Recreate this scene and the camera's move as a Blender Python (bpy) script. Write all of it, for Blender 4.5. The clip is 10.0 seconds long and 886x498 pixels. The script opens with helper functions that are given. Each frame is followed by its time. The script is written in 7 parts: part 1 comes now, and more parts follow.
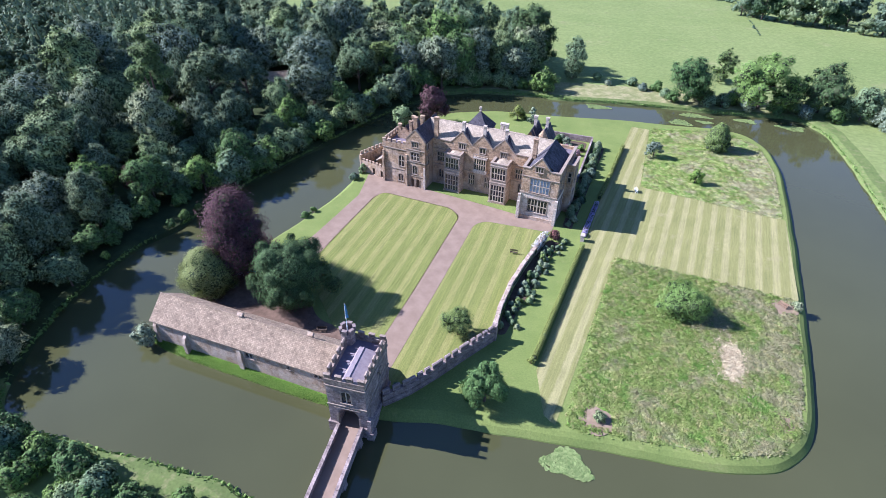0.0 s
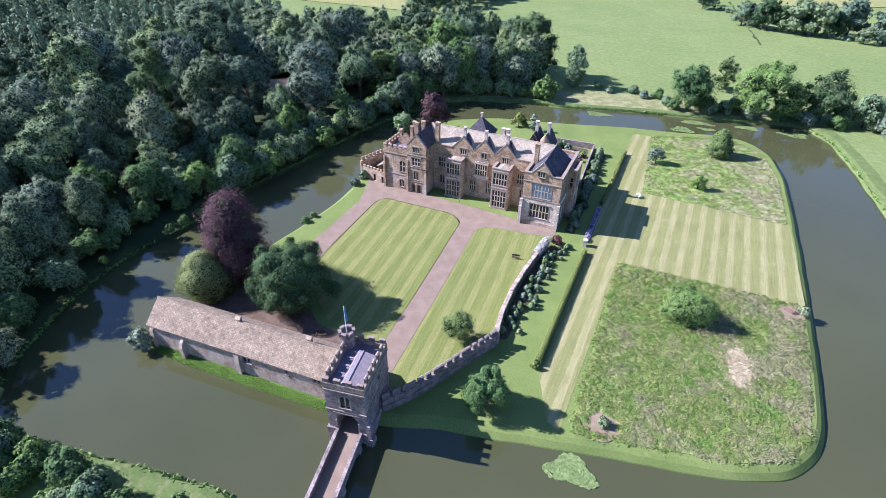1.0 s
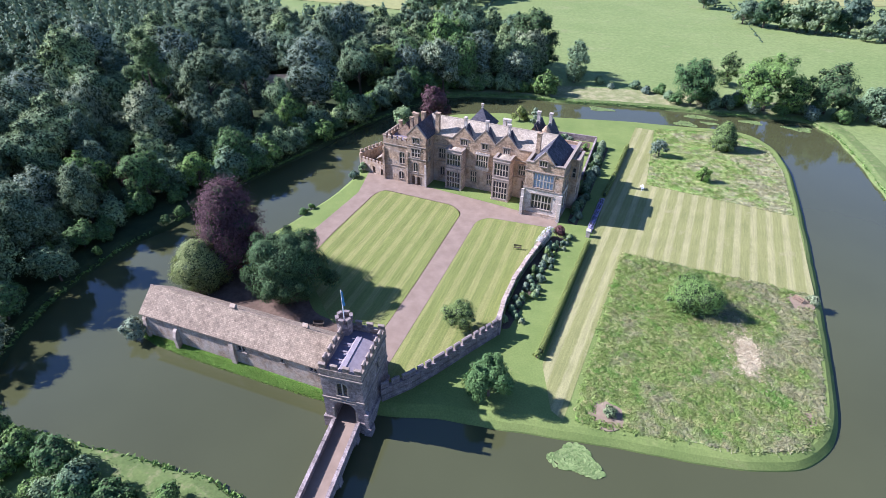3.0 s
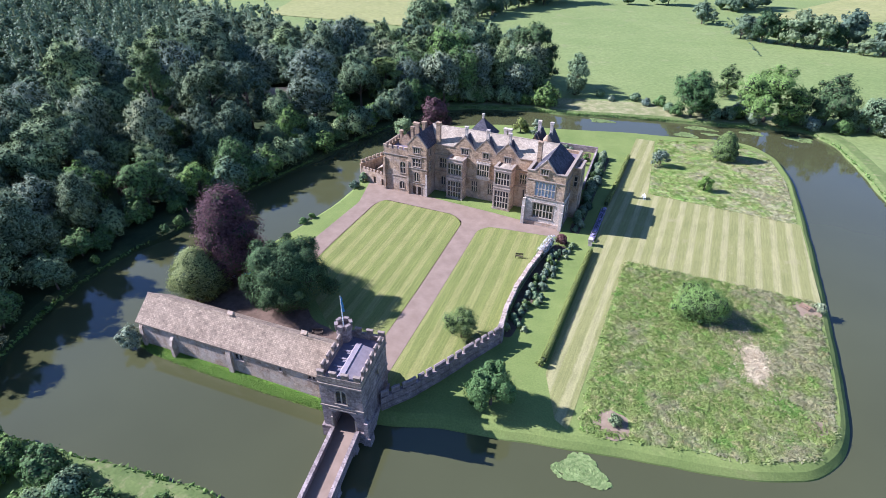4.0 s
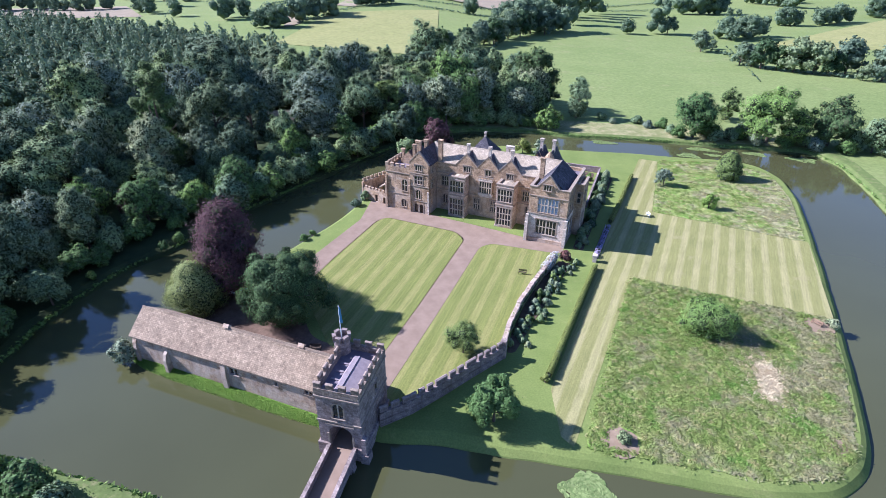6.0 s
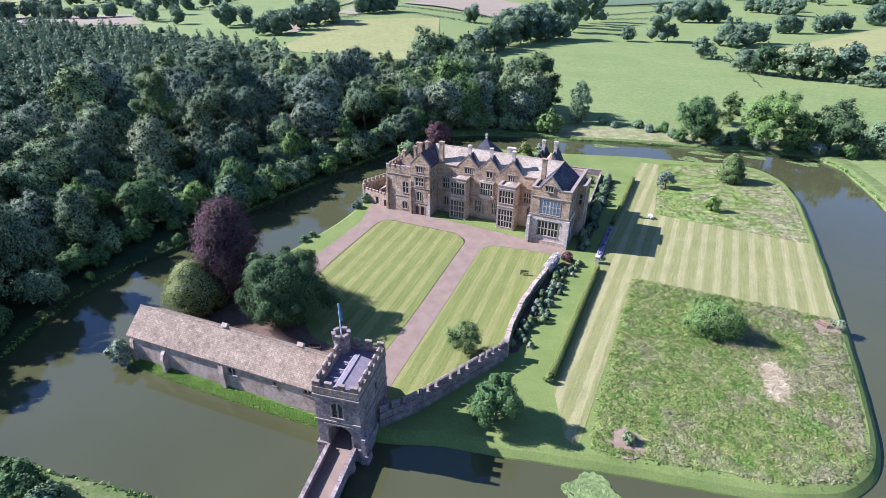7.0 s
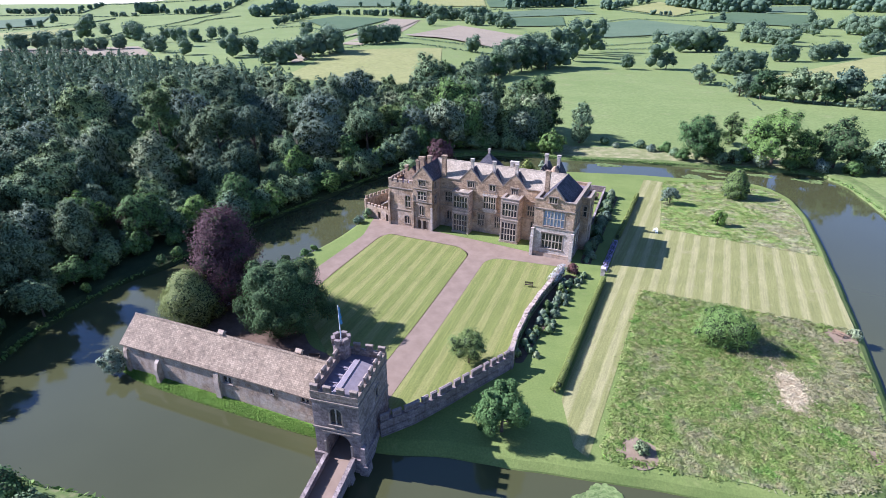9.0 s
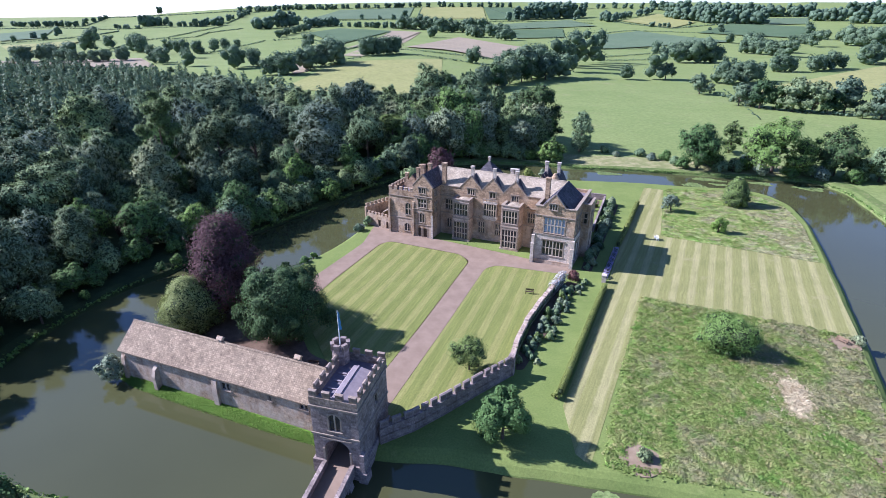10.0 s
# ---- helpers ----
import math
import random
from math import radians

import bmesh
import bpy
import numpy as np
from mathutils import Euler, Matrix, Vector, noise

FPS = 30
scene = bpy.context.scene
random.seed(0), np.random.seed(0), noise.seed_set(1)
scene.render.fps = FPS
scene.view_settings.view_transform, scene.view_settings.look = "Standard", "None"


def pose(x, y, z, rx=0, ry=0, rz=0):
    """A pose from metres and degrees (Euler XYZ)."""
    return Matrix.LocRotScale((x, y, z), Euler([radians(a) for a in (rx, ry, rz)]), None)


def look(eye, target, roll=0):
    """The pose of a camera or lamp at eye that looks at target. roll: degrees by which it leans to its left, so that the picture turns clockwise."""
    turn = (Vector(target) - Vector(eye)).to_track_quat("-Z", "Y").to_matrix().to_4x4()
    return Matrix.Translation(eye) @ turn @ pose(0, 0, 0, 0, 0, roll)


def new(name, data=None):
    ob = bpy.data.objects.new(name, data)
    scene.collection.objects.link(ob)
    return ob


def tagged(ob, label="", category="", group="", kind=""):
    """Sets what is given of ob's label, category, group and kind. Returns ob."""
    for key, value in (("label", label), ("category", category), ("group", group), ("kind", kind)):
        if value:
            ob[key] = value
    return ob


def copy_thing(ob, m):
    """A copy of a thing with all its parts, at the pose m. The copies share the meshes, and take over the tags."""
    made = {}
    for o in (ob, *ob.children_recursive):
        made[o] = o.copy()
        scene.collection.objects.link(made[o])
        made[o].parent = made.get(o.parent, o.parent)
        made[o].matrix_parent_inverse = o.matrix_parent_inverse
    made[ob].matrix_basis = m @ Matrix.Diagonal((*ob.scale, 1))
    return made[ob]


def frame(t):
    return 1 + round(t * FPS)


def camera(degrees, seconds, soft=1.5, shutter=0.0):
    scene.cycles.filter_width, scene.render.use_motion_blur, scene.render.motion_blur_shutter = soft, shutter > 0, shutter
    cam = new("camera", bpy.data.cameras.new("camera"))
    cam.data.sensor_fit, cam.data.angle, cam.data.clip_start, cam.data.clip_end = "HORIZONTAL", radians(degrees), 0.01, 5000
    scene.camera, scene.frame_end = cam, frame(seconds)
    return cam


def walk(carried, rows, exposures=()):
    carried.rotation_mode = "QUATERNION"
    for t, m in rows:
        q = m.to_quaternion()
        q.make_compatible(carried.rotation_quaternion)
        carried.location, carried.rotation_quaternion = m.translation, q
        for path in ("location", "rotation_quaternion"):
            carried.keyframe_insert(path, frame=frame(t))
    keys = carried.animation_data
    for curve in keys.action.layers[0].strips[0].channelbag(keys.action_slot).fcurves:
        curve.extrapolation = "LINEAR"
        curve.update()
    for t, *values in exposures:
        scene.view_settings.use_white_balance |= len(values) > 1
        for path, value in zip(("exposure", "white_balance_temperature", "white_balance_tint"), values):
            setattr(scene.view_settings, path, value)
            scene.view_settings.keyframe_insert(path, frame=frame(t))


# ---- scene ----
cam = camera(80.0, 10.0, soft=0.7)
PATH = [
    (0, (34.38, -103.18, 67.41), (5.68, -27.36, 8.86), 0.9),
    (0.5, (34.40, -103.10, 66.46), (5.38, -26.93, 8.58), 0.8),
    (1, (34.38, -103.04, 65.62), (4.99, -26.16, 8.83), 0.8),
    (1.5, (34.45, -102.99, 64.77), (4.90, -26.13, 8.03), 0.7),
    (2, (34.44, -103.02, 63.92), (4.88, -25.99, 7.43), 0.7),
    (2.5, (34.43, -102.98, 62.88), (4.86, -25.92, 6.41), 0.7),
    (4, (34.43, -102.92, 59.90), (3.93, -24.08, 6.49), 0.5),
    (4.5, (34.49, -102.85, 59.27), (3.39, -23.09, 7.57), 0.4),
    (5, (34.68, -102.87, 58.59), (2.95, -22.08, 8.94), 0.3),
    (5.5, (34.66, -102.80, 57.55), (2.75, -21.82, 8.31), 0.3),
    (7, (34.55, -102.71, 54.97), (2.06, -20.83, 7.63), 0.3),
    (7.5, (34.50, -102.72, 53.70), (1.88, -20.79, 6.53), 0.3),
    (8, (34.56, -102.75, 52.79), (1.50, -19.98, 7.45), 0.2),
    (8.5, (34.56, -102.87, 51.75), (1.01, -19.30, 8.25), 0.1),
    (9, (34.45, -102.80, 50.84), (0.64, -18.73, 8.53), 0.1),
    (9.5, (34.53, -102.69, 50.23), (0.46, -18.22, 8.96), 0.0),
    (10, (34.55, -102.76, 50.03), (0.29, -17.98, 9.54), -0.0),
]
walk(cam, [(t, look(eye, target, roll)) for t, eye, target, roll in PATH], [(0.0, 1.51, 5150.0, 31.0), (5.0, 1.47, 5150.0, 31.0), (8.5, 1.46, 5150.0, 31.0), (10.0, 1.33, 5150.0, 31.0)])

# ---- light ----
SUN_ELEV, SUN_TO = 35.0, Vector((-0.99, -0.165, 0.0)).normalized()
world = bpy.data.worlds.new("world")
scene.world = world
world.use_nodes = True
wn = world.node_tree.nodes
sky = wn.new("ShaderNodeTexSky")
sky.sky_type = "NISHITA"
sky.sun_disc = False
sky.sun_elevation = radians(SUN_ELEV)
sky.sun_rotation = math.atan2(SUN_TO.x, SUN_TO.y)
sky.air_density, sky.dust_density, sky.ozone_density = 1.0, 0.1, 4.0
wn["Background"].inputs["Strength"].default_value = 0.069
world.node_tree.links.new(sky.outputs[0], wn["Background"].inputs["Color"])
sun = new("sun", bpy.data.lights.new("sun", "SUN"))
sun.data.energy, sun.data.angle, sun.data.color = 5.0, radians(0.5), (1.0, 0.935, 0.80)
sun.matrix_world = look((0, 0, 0), -(SUN_TO * math.cos(radians(SUN_ELEV)) + Vector((0, 0, math.sin(radians(SUN_ELEV))))))


# ---- materials ----
class Nodes:
    """A small wrapper to write node materials in few lines."""

    def __init__(self, name, rough=0.9, spec=0.2):
        self.mat = bpy.data.materials.new(name)
        self.mat.use_nodes = True
        self.t = self.mat.node_tree
        self.b = self.t.nodes["Principled BSDF"]
        self.b.inputs["Roughness"].default_value = rough
        self.b.inputs["Specular IOR Level"].default_value = spec

    def n(self, kind, **inputs):
        node = self.t.nodes.new(kind)
        for key, value in inputs.items():
            self.put(node, key.replace("_", " "), value)
        return node

    def put(self, node, key, value):
        if isinstance(value, bpy.types.NodeSocket):
            self.t.links.new(value, node.inputs[key])
        else:
            node.inputs[key].default_value = value

    def coord(self):
        return self.n("ShaderNodeTexCoord").outputs["Object"]

    def where(self):
        return self.n("ShaderNodeNewGeometry").outputs["Position"]

    def noise(self, scale, vector, detail=4.0, rough=0.6):
        node = self.n("ShaderNodeTexNoise", Scale=scale, Vector=vector, Detail=detail, Roughness=rough)
        return node.outputs["Fac"]

    def ramp(self, fac, stops):
        node = self.n("ShaderNodeValToRGB", Fac=fac)
        el = node.color_ramp.elements
        while len(el) < len(stops):
            el.new(0.5)
        for e, (p, c) in zip(el, stops):
            e.position, e.color = p, (*c, 1) if len(c) == 3 else c
        return node.outputs["Color"]

    def mix(self, fac, a, b, mode="MIX"):
        node = self.t.nodes.new("ShaderNodeMix")
        node.data_type, node.blend_type = "RGBA", mode
        for i, v in ((0, fac), (6, a), (7, b)):
            if isinstance(v, bpy.types.NodeSocket):
                self.t.links.new(v, node.inputs[i])
            else:
                node.inputs[i].default_value = v if i == 0 else ((*v, 1) if len(v) == 3 else v)
        return node.outputs[2]

    def math(self, op, a, b=0.0, c=0.0):
        node = self.t.nodes.new("ShaderNodeMath")
        node.operation = op
        for i, v in enumerate((a, b, c)):
            if isinstance(v, bpy.types.NodeSocket):
                self.t.links.new(v, node.inputs[i])
            else:
                node.inputs[i].default_value = v
        return node.outputs[0]

    def split(self, vector):
        return self.n("ShaderNodeSeparateXYZ", Vector=vector).outputs

    def join(self, x, y, z=0.0):
        return self.n("ShaderNodeCombineXYZ", X=x, Y=y, Z=z).outputs[0]

    def bump(self, height, strength, distance=0.05):
        node = self.n("ShaderNodeBump", Height=height, Strength=strength, Distance=distance)
        self.t.links.new(node.outputs[0], self.b.inputs["Normal"])

    def done(self, colour):
        self.put(self.b, "Base Color", colour)
        return self.mat


def stone(name, dark, light, stain, course=0.32, tint=0.35, pale=None):
    m = Nodes(name)
    p = m.coord()
    x, y, z = m.split(p)
    uv = m.join(m.math("ADD", x, y), z)
    br = m.n("ShaderNodeTexBrick", Vector=uv, Scale=1.0, Mortar_Size=0.018, Brick_Width=0.62, Row_Height=course)
    br.inputs["Color1"].default_value, br.inputs["Color2"].default_value = (0.25, 0.25, 0.25, 1), (0.8, 0.8, 0.8, 1)
    br.inputs["Mortar"].default_value = (0.5, 0.5, 0.5, 1)
    base = m.ramp(m.noise(0.45, p, 6, 0.7), [(0.3, dark), (0.7, light)])
    base = m.mix(tint, base, br.outputs["Color"], "OVERLAY")
    fine = m.noise(3.6, p, 4, 0.75)
    base = m.mix(0.55, base, m.ramp(fine, [(0.25, (0.2, 0.2, 0.2)), (0.75, (0.85, 0.85, 0.85))]), "OVERLAY")
    if pale:
        worn = m.math("ADD", m.noise(0.32, p, 7, 0.68), m.math("MULTIPLY", m.math("SUBTRACT", 5.5, z), 0.014))
        base = m.mix(m.ramp(worn, [(0.46, (0, 0, 0)), (0.62, (0.55, 0.55, 0.55))]), base, pale)
    streak = m.noise(1.0, m.join(m.math("MULTIPLY", x, 0.9), m.math("MULTIPLY", y, 0.9), m.math("MULTIPLY", z, 0.22)), 5, 0.7)
    base = m.mix(m.ramp(streak, [(0.5, (0, 0, 0)), (0.72, (0.65, 0.65, 0.65))]), base, stain)
    m.bump(m.math("ADD", m.math("MULTIPLY", br.outputs["Fac"], -1.0), fine), 0.5, 0.06)
    return m.done(base)


def slates(name, dark, light, moss, course=0.35, width=0.45, contrast=0.55, mottle=0.45):
    m = Nodes(name, 0.85)
    p = m.coord()
    x, y, z = m.split(p)
    wander = m.math("MULTIPLY", m.noise(1.1, p, 3), 0.22)
    uv = m.join(m.math("ADD", m.math("ADD", x, m.math("MULTIPLY", y, 0.77)), wander), m.math("ADD", m.math("MULTIPLY", z, 1.5), wander))
    br = m.n("ShaderNodeTexBrick", Vector=uv, Scale=1.0, Mortar_Size=0.03, Brick_Width=width, Row_Height=course)
    br.inputs["Color1"].default_value, br.inputs["Color2"].default_value = (0.16, 0.16, 0.16, 1), (0.86, 0.86, 0.86, 1)
    br.inputs["Mortar"].default_value = (0.12, 0.12, 0.12, 1)
    base = m.ramp(m.noise(0.5, p, 5, 0.7), [(0.3, dark), (0.7, light)])
    base = m.mix(contrast, base, br.outputs["Color"], "OVERLAY")
    base = m.mix(mottle, base, m.ramp(m.noise(1.6, p, 6, 0.8), [(0.3, (0.22, 0.22, 0.22)), (0.7, (0.82, 0.81, 0.78))]), "OVERLAY")
    base = m.mix(m.ramp(m.noise(2.2, p, 6, 0.75), [(0.52, (0, 0, 0)), (0.7, (0.6, 0.6, 0.6))]), base, moss)
    m.bump(m.math("ADD", br.outputs["Color"], m.noise(6.0, p)), 0.6, 0.06)
    return m.done(base)


def leaf(name, dark, light, trans=0.2, vary=True):
    m = Nodes(name, 0.75, 0.14)
    island = m.n("ShaderNodeNewGeometry").outputs["Random Per Island"]
    each = m.n("ShaderNodeObjectInfo").outputs["Random"]
    c = m.ramp(island, [(0.0, tuple(0.7 * p + 0.3 * q for p, q in zip(dark, light))), (0.8, light), (1.0, tuple(1.12 * q for q in light))])
    tone = m.ramp(each, [(0.0, (0.66, 0.74, 0.80)), (0.5, (0.95, 1.0, 0.95)), (1.0, (1.26, 1.22, 0.96))])
    if vary:
        c = m.mix(1.0, c, tone, "MULTIPLY")
    c = m.mix(0.4, c, m.ramp(m.noise(0.35, m.coord(), 3), [(0.3, (0.3, 0.3, 0.3)), (0.7, (0.7, 0.7, 0.7))]), "OVERLAY")
    tr = m.n("ShaderNodeBsdfTranslucent", Color=c)
    mx = m.n("ShaderNodeMixShader", Fac=trans)
    out = m.t.nodes["Material Output"]
    m.t.links.new(m.b.outputs[0], mx.inputs[1])
    m.t.links.new(tr.outputs[0], mx.inputs[2])
    m.t.links.new(mx.outputs[0], out.inputs["Surface"])
    return m.done(c)


def meadow_colour(m, p):
    """Unmown grass: lush green, mauve-grey seed heads and straw in patches of several sizes."""
    x, y, z = m.split(p)
    c = m.ramp(m.noise(0.30, p, 5, 0.7), [(0.3, (0.120, 0.205, 0.036)), (0.5, (0.190, 0.255, 0.060)), (0.72, (0.275, 0.295, 0.100))])
    drift = m.math("MULTIPLY", m.math("SUBTRACT", x, 54.0), 0.0045)
    seed = m.math("ADD", m.noise(0.14, p, 6, 0.72), drift)
    c = m.mix(m.ramp(seed, [(0.47, (0, 0, 0)), (0.60, (0.85, 0.85, 0.85))]), c, (0.285, 0.262, 0.145))
    lush = m.noise(0.21, m.join(m.math("ADD", x, 31.0), y), 4, 0.65)
    c = m.mix(m.ramp(lush, [(0.56, (0, 0, 0)), (0.66, (0.8, 0.8, 0.8))]), c, (0.125, 0.245, 0.036))
    c = m.mix(m.ramp(m.noise(0.8, p, 5, 0.75), [(0.53, (0, 0, 0)), (0.62, (0.85, 0.85, 0.85))]), c, (0.335, 0.315, 0.130))
    c = m.mix(m.ramp(m.noise(0.7, m.join(y, x), 5, 0.75), [(0.55, (0, 0, 0)), (0.66, (0.7, 0.7, 0.7))]), c, (0.115, 0.180, 0.034))
    du, dv = m.math("MULTIPLY", m.math("SUBTRACT", x, 58.8), 0.30), m.math("MULTIPLY", m.math("ADD", y, 27.6), 0.112)
    laid = m.math("ADD", m.math("ADD", m.math("MULTIPLY", du, du), m.math("MULTIPLY", dv, dv)), m.math("MULTIPLY", m.noise(0.5, p, 5, 0.7), 1.3))
    return m.mix(m.ramp(laid, [(0.85, (0.95, 0.95, 0.95)), (1.0, (0, 0, 0))]), c, (0.560, 0.480, 0.310))


def meadow_ground(name):
    m = Nodes(name, 0.95, 0.1)
    p = m.where()
    f = m.noise(1.6, p, 4, 0.75)
    c = m.mix(0.5, meadow_colour(m, p), m.ramp(f, [(0.25, (0.22, 0.22, 0.22)), (0.75, (0.75, 0.75, 0.75))]), "OVERLAY")
    m.bump(f, 0.6, 0.3)
    return m.done(c)


def meadow_blade(name, trans=0.35):
    m = Nodes(name, 0.7, 0.2)
    island = m.n("ShaderNodeNewGeometry").outputs["Random Per Island"]
    c = m.mix(0.3, meadow_colour(m, m.where()), m.ramp(island, [(0.0, (0.38, 0.38, 0.38)), (1.0, (0.74, 0.73, 0.70))]), "OVERLAY")
    tr = m.n("ShaderNodeBsdfTranslucent", Color=c)
    mx = m.n("ShaderNodeMixShader", Fac=trans)
    m.t.links.new(m.b.outputs[0], mx.inputs[1])
    m.t.links.new(tr.outputs[0], mx.inputs[2])
    m.t.links.new(mx.outputs[0], m.t.nodes["Material Output"].inputs["Surface"])
    return m.done(c)


def grass(name, dark, light, dry, dry_at=0.62, scale=0.12, stripe=None, fine=3.5):
    """Turf; stripe is (direction x, y, period, strength, pale colour, place of a crest) of the mowing."""
    m = Nodes(name, 0.95, 0.1)
    p = m.where()
    x, y, z = m.split(p)
    c = m.ramp(m.noise(scale, p, 5, 0.65), [(0.3, dark), (0.7, light)])
    if stripe:
        dx, dy, period, strength, pale, crest = stripe
        wob = m.math("MULTIPLY", m.noise(0.5, p, 3), 0.5)
        u = m.math("ADD", m.math("ADD", m.math("MULTIPLY", x, dx), m.math("MULTIPLY", y, dy)), wob)
        s = m.math("COSINE", m.math("MULTIPLY", m.math("SUBTRACT", u, crest + 0.25), 2 * math.pi / period))
        s = m.math("ADD", m.math("MULTIPLY", s, 1.5), 0.1)
        s = m.math("MULTIPLY", m.math("MINIMUM", m.math("MAXIMUM", s, 0.0), 1.0), strength)
        c = m.mix(m.math("MULTIPLY", s, m.ramp(m.noise(0.25, p, 4), [(0.3, (0.5, 0.5, 0.5)), (0.7, (1, 1, 1))])), c, pale)
        v = m.math("SUBTRACT", m.math("MULTIPLY", y, dx), m.math("MULTIPLY", x, dy))
        fibre = m.noise(1.0, m.join(m.math("MULTIPLY", u, 3.2), m.math("MULTIPLY", v, 0.12)), 4, 0.7)
        c = m.mix(0.5, c, m.ramp(fibre, [(0.3, (0.3, 0.3, 0.3)), (0.7, (0.72, 0.7, 0.66))]), "OVERLAY")
    c = m.mix(m.ramp(m.noise(scale * 2.3, p, 7, 0.72), [(dry_at, (0, 0, 0)), (dry_at + 0.16, (0.8, 0.8, 0.8))]), c, dry)
    f = m.noise(fine, p, 4, 0.75)
    c = m.mix(0.45, c, m.ramp(f, [(0.25, (0.25, 0.25, 0.25)), (0.75, (0.78, 0.78, 0.78))]), "OVERLAY")
    m.bump(f, 0.35, 0.1)
    return m.done(c)


def plain(name, a, b, scale=2.0, rough=0.85, spec=0.2, metal=0.0, bump=0.2):
    m = Nodes(name, rough, spec)
    p = m.coord()
    f = m.noise(scale, p, 5, 0.65)
    m.b.inputs["Metallic"].default_value = metal
    if bump:
        m.bump(m.noise(scale * 4, p, 4), bump, 0.03)
    return m.done(m.ramp(f, [(0.3, a), (0.7, b)]))


IRONSTONE = stone("ironstone", (0.205, 0.138, 0.082), (0.430, 0.310, 0.195), (0.115, 0.085, 0.062), tint=0.45, pale=(0.475, 0.399, 0.321))
PALE_STONE = stone("pale_ashlar", (0.36, 0.30, 0.24), (0.52, 0.46, 0.38), (0.24, 0.20, 0.16), tint=0.25)
GREY_STONE = stone("grey_rubble", (0.136, 0.107, 0.093), (0.318, 0.258, 0.228), (0.098, 0.072, 0.061), tint=0.5)
BARN_STONE = stone("barn_rubble", (0.225, 0.150, 0.090), (0.430, 0.320, 0.215), (0.175, 0.098, 0.054), tint=0.5, pale=(0.500, 0.440, 0.365))
GATE_STONE = stone("brown_rubble", (0.13, 0.10, 0.075), (0.32, 0.255, 0.20), (0.09, 0.07, 0.055), tint=0.5)
TRIM = plain("dressed_stone", (0.198, 0.158, 0.120), (0.324, 0.268, 0.206), 3.0)
MULLION = plain("pale_mullion_stone", (0.30, 0.255, 0.195), (0.45, 0.39, 0.31), 3.0)
BAY_STONE = stone("bay_ashlar", (0.275, 0.207, 0.154), (0.495, 0.398, 0.313), (0.187, 0.143, 0.117), tint=0.35)
# Gable, wing and rear roofs: slate darkened, their slopes' shade in the colour.
SHADED_SLATE = slates("shaded_slate", (0.045, 0.045, 0.055), (0.095, 0.09, 0.10), (0.06, 0.05, 0.045), 0.3, 0.4)
# Pale blue panes for the wing's upper window.
PALE_PANE = plain("pale_blue_glass", (0.20, 0.25, 0.33), (0.30, 0.36, 0.45), 1.5, 0.25, 0.5)
ROOF_STONE = slates("stone_slate", (0.270, 0.222, 0.158), (0.420, 0.355, 0.262), (0.190, 0.152, 0.104), 0.3, 0.4, 0.32, 0.3)
BARN_ROOF = slates("barn_slate", (0.190, 0.142, 0.096), (0.335, 0.262, 0.178), (0.112, 0.084, 0.054), 0.26, 0.36, 0.3, 0.75)
LEAD = plain("lead_sheet", (0.128, 0.108, 0.125), (0.196, 0.168, 0.189), 1.2, 0.55, 0.4)
LEAD_PALE = plain("weathered_lead", (0.190, 0.160, 0.168), (0.275, 0.236, 0.240), 1.5, 0.6, 0.3)
GLASS = plain("leaded_glass", (0.012, 0.014, 0.017), (0.035, 0.040, 0.045), 1.3, 0.12, 0.6, bump=0.05)
WOOD_DARK = plain("dark_oak", (0.05, 0.035, 0.025), (0.10, 0.075, 0.05), 4.0)
WOOD_LOG = plain("weathered_brown_wood", (0.16, 0.10, 0.06), (0.27, 0.19, 0.12), 5.0)
# Dark leaf tone for crown cores: shade between leaves put into the colour.
CORE_SHADE = plain("core_shade", (0.042, 0.058, 0.028), (0.074, 0.092, 0.044), 2.0, 0.95, 0.05)
BARK = plain("bark", (0.06, 0.045, 0.03), (0.13, 0.10, 0.075), 3.0, bump=0.8)
GRAVEL = plain("pink_gravel", (0.182, 0.134, 0.094), (0.246, 0.184, 0.134), 0.35, 0.95, 0.1, bump=0.5)
SOIL = plain("bare_soil", (0.181, 0.133, 0.084), (0.265, 0.204, 0.135), 0.8, 0.95, 0.1, bump=0.6)
YARD = plain("yard_gravel", (0.075, 0.052, 0.035), (0.17, 0.118, 0.084), 0.5, 0.95, 0.1, bump=0.5)
BED = plain("flower_bed_soil", (0.06, 0.045, 0.03), (0.12, 0.09, 0.06), 1.0, 0.95, 0.1, bump=0.6)
WHITE = plain("white_paint", (0.70, 0.70, 0.68), (0.80, 0.80, 0.78), 3.0, 0.5)
BLUE = plain("blue_cloth", (0.05, 0.16, 0.30), (0.10, 0.26, 0.42), 3.0)

TURF = grass("turf", (0.113, 0.155, 0.039), (0.163, 0.202, 0.055), (0.207, 0.218, 0.078), 0.58)
LAWN = grass("striped_lawn", (0.129, 0.151, 0.040), (0.162, 0.179, 0.051), (0.258, 0.224, 0.094), 0.62, 0.08, (0.999, 0.035, 3.3, 0.48, (0.263, 0.246, 0.094), 0.8))
MOWN = grass("mown_strip", (0.165, 0.172, 0.06), (0.205, 0.205, 0.075), (0.27, 0.24, 0.12), 0.58, 0.08, (0.997, -0.08, 3.24, 0.66, (0.31, 0.285, 0.14), 58.4))
ROUGH = grass("rough_bank_grass", (0.135, 0.155, 0.055), (0.200, 0.205, 0.085), (0.300, 0.272, 0.140), 0.46, 0.12, None, 1.6)
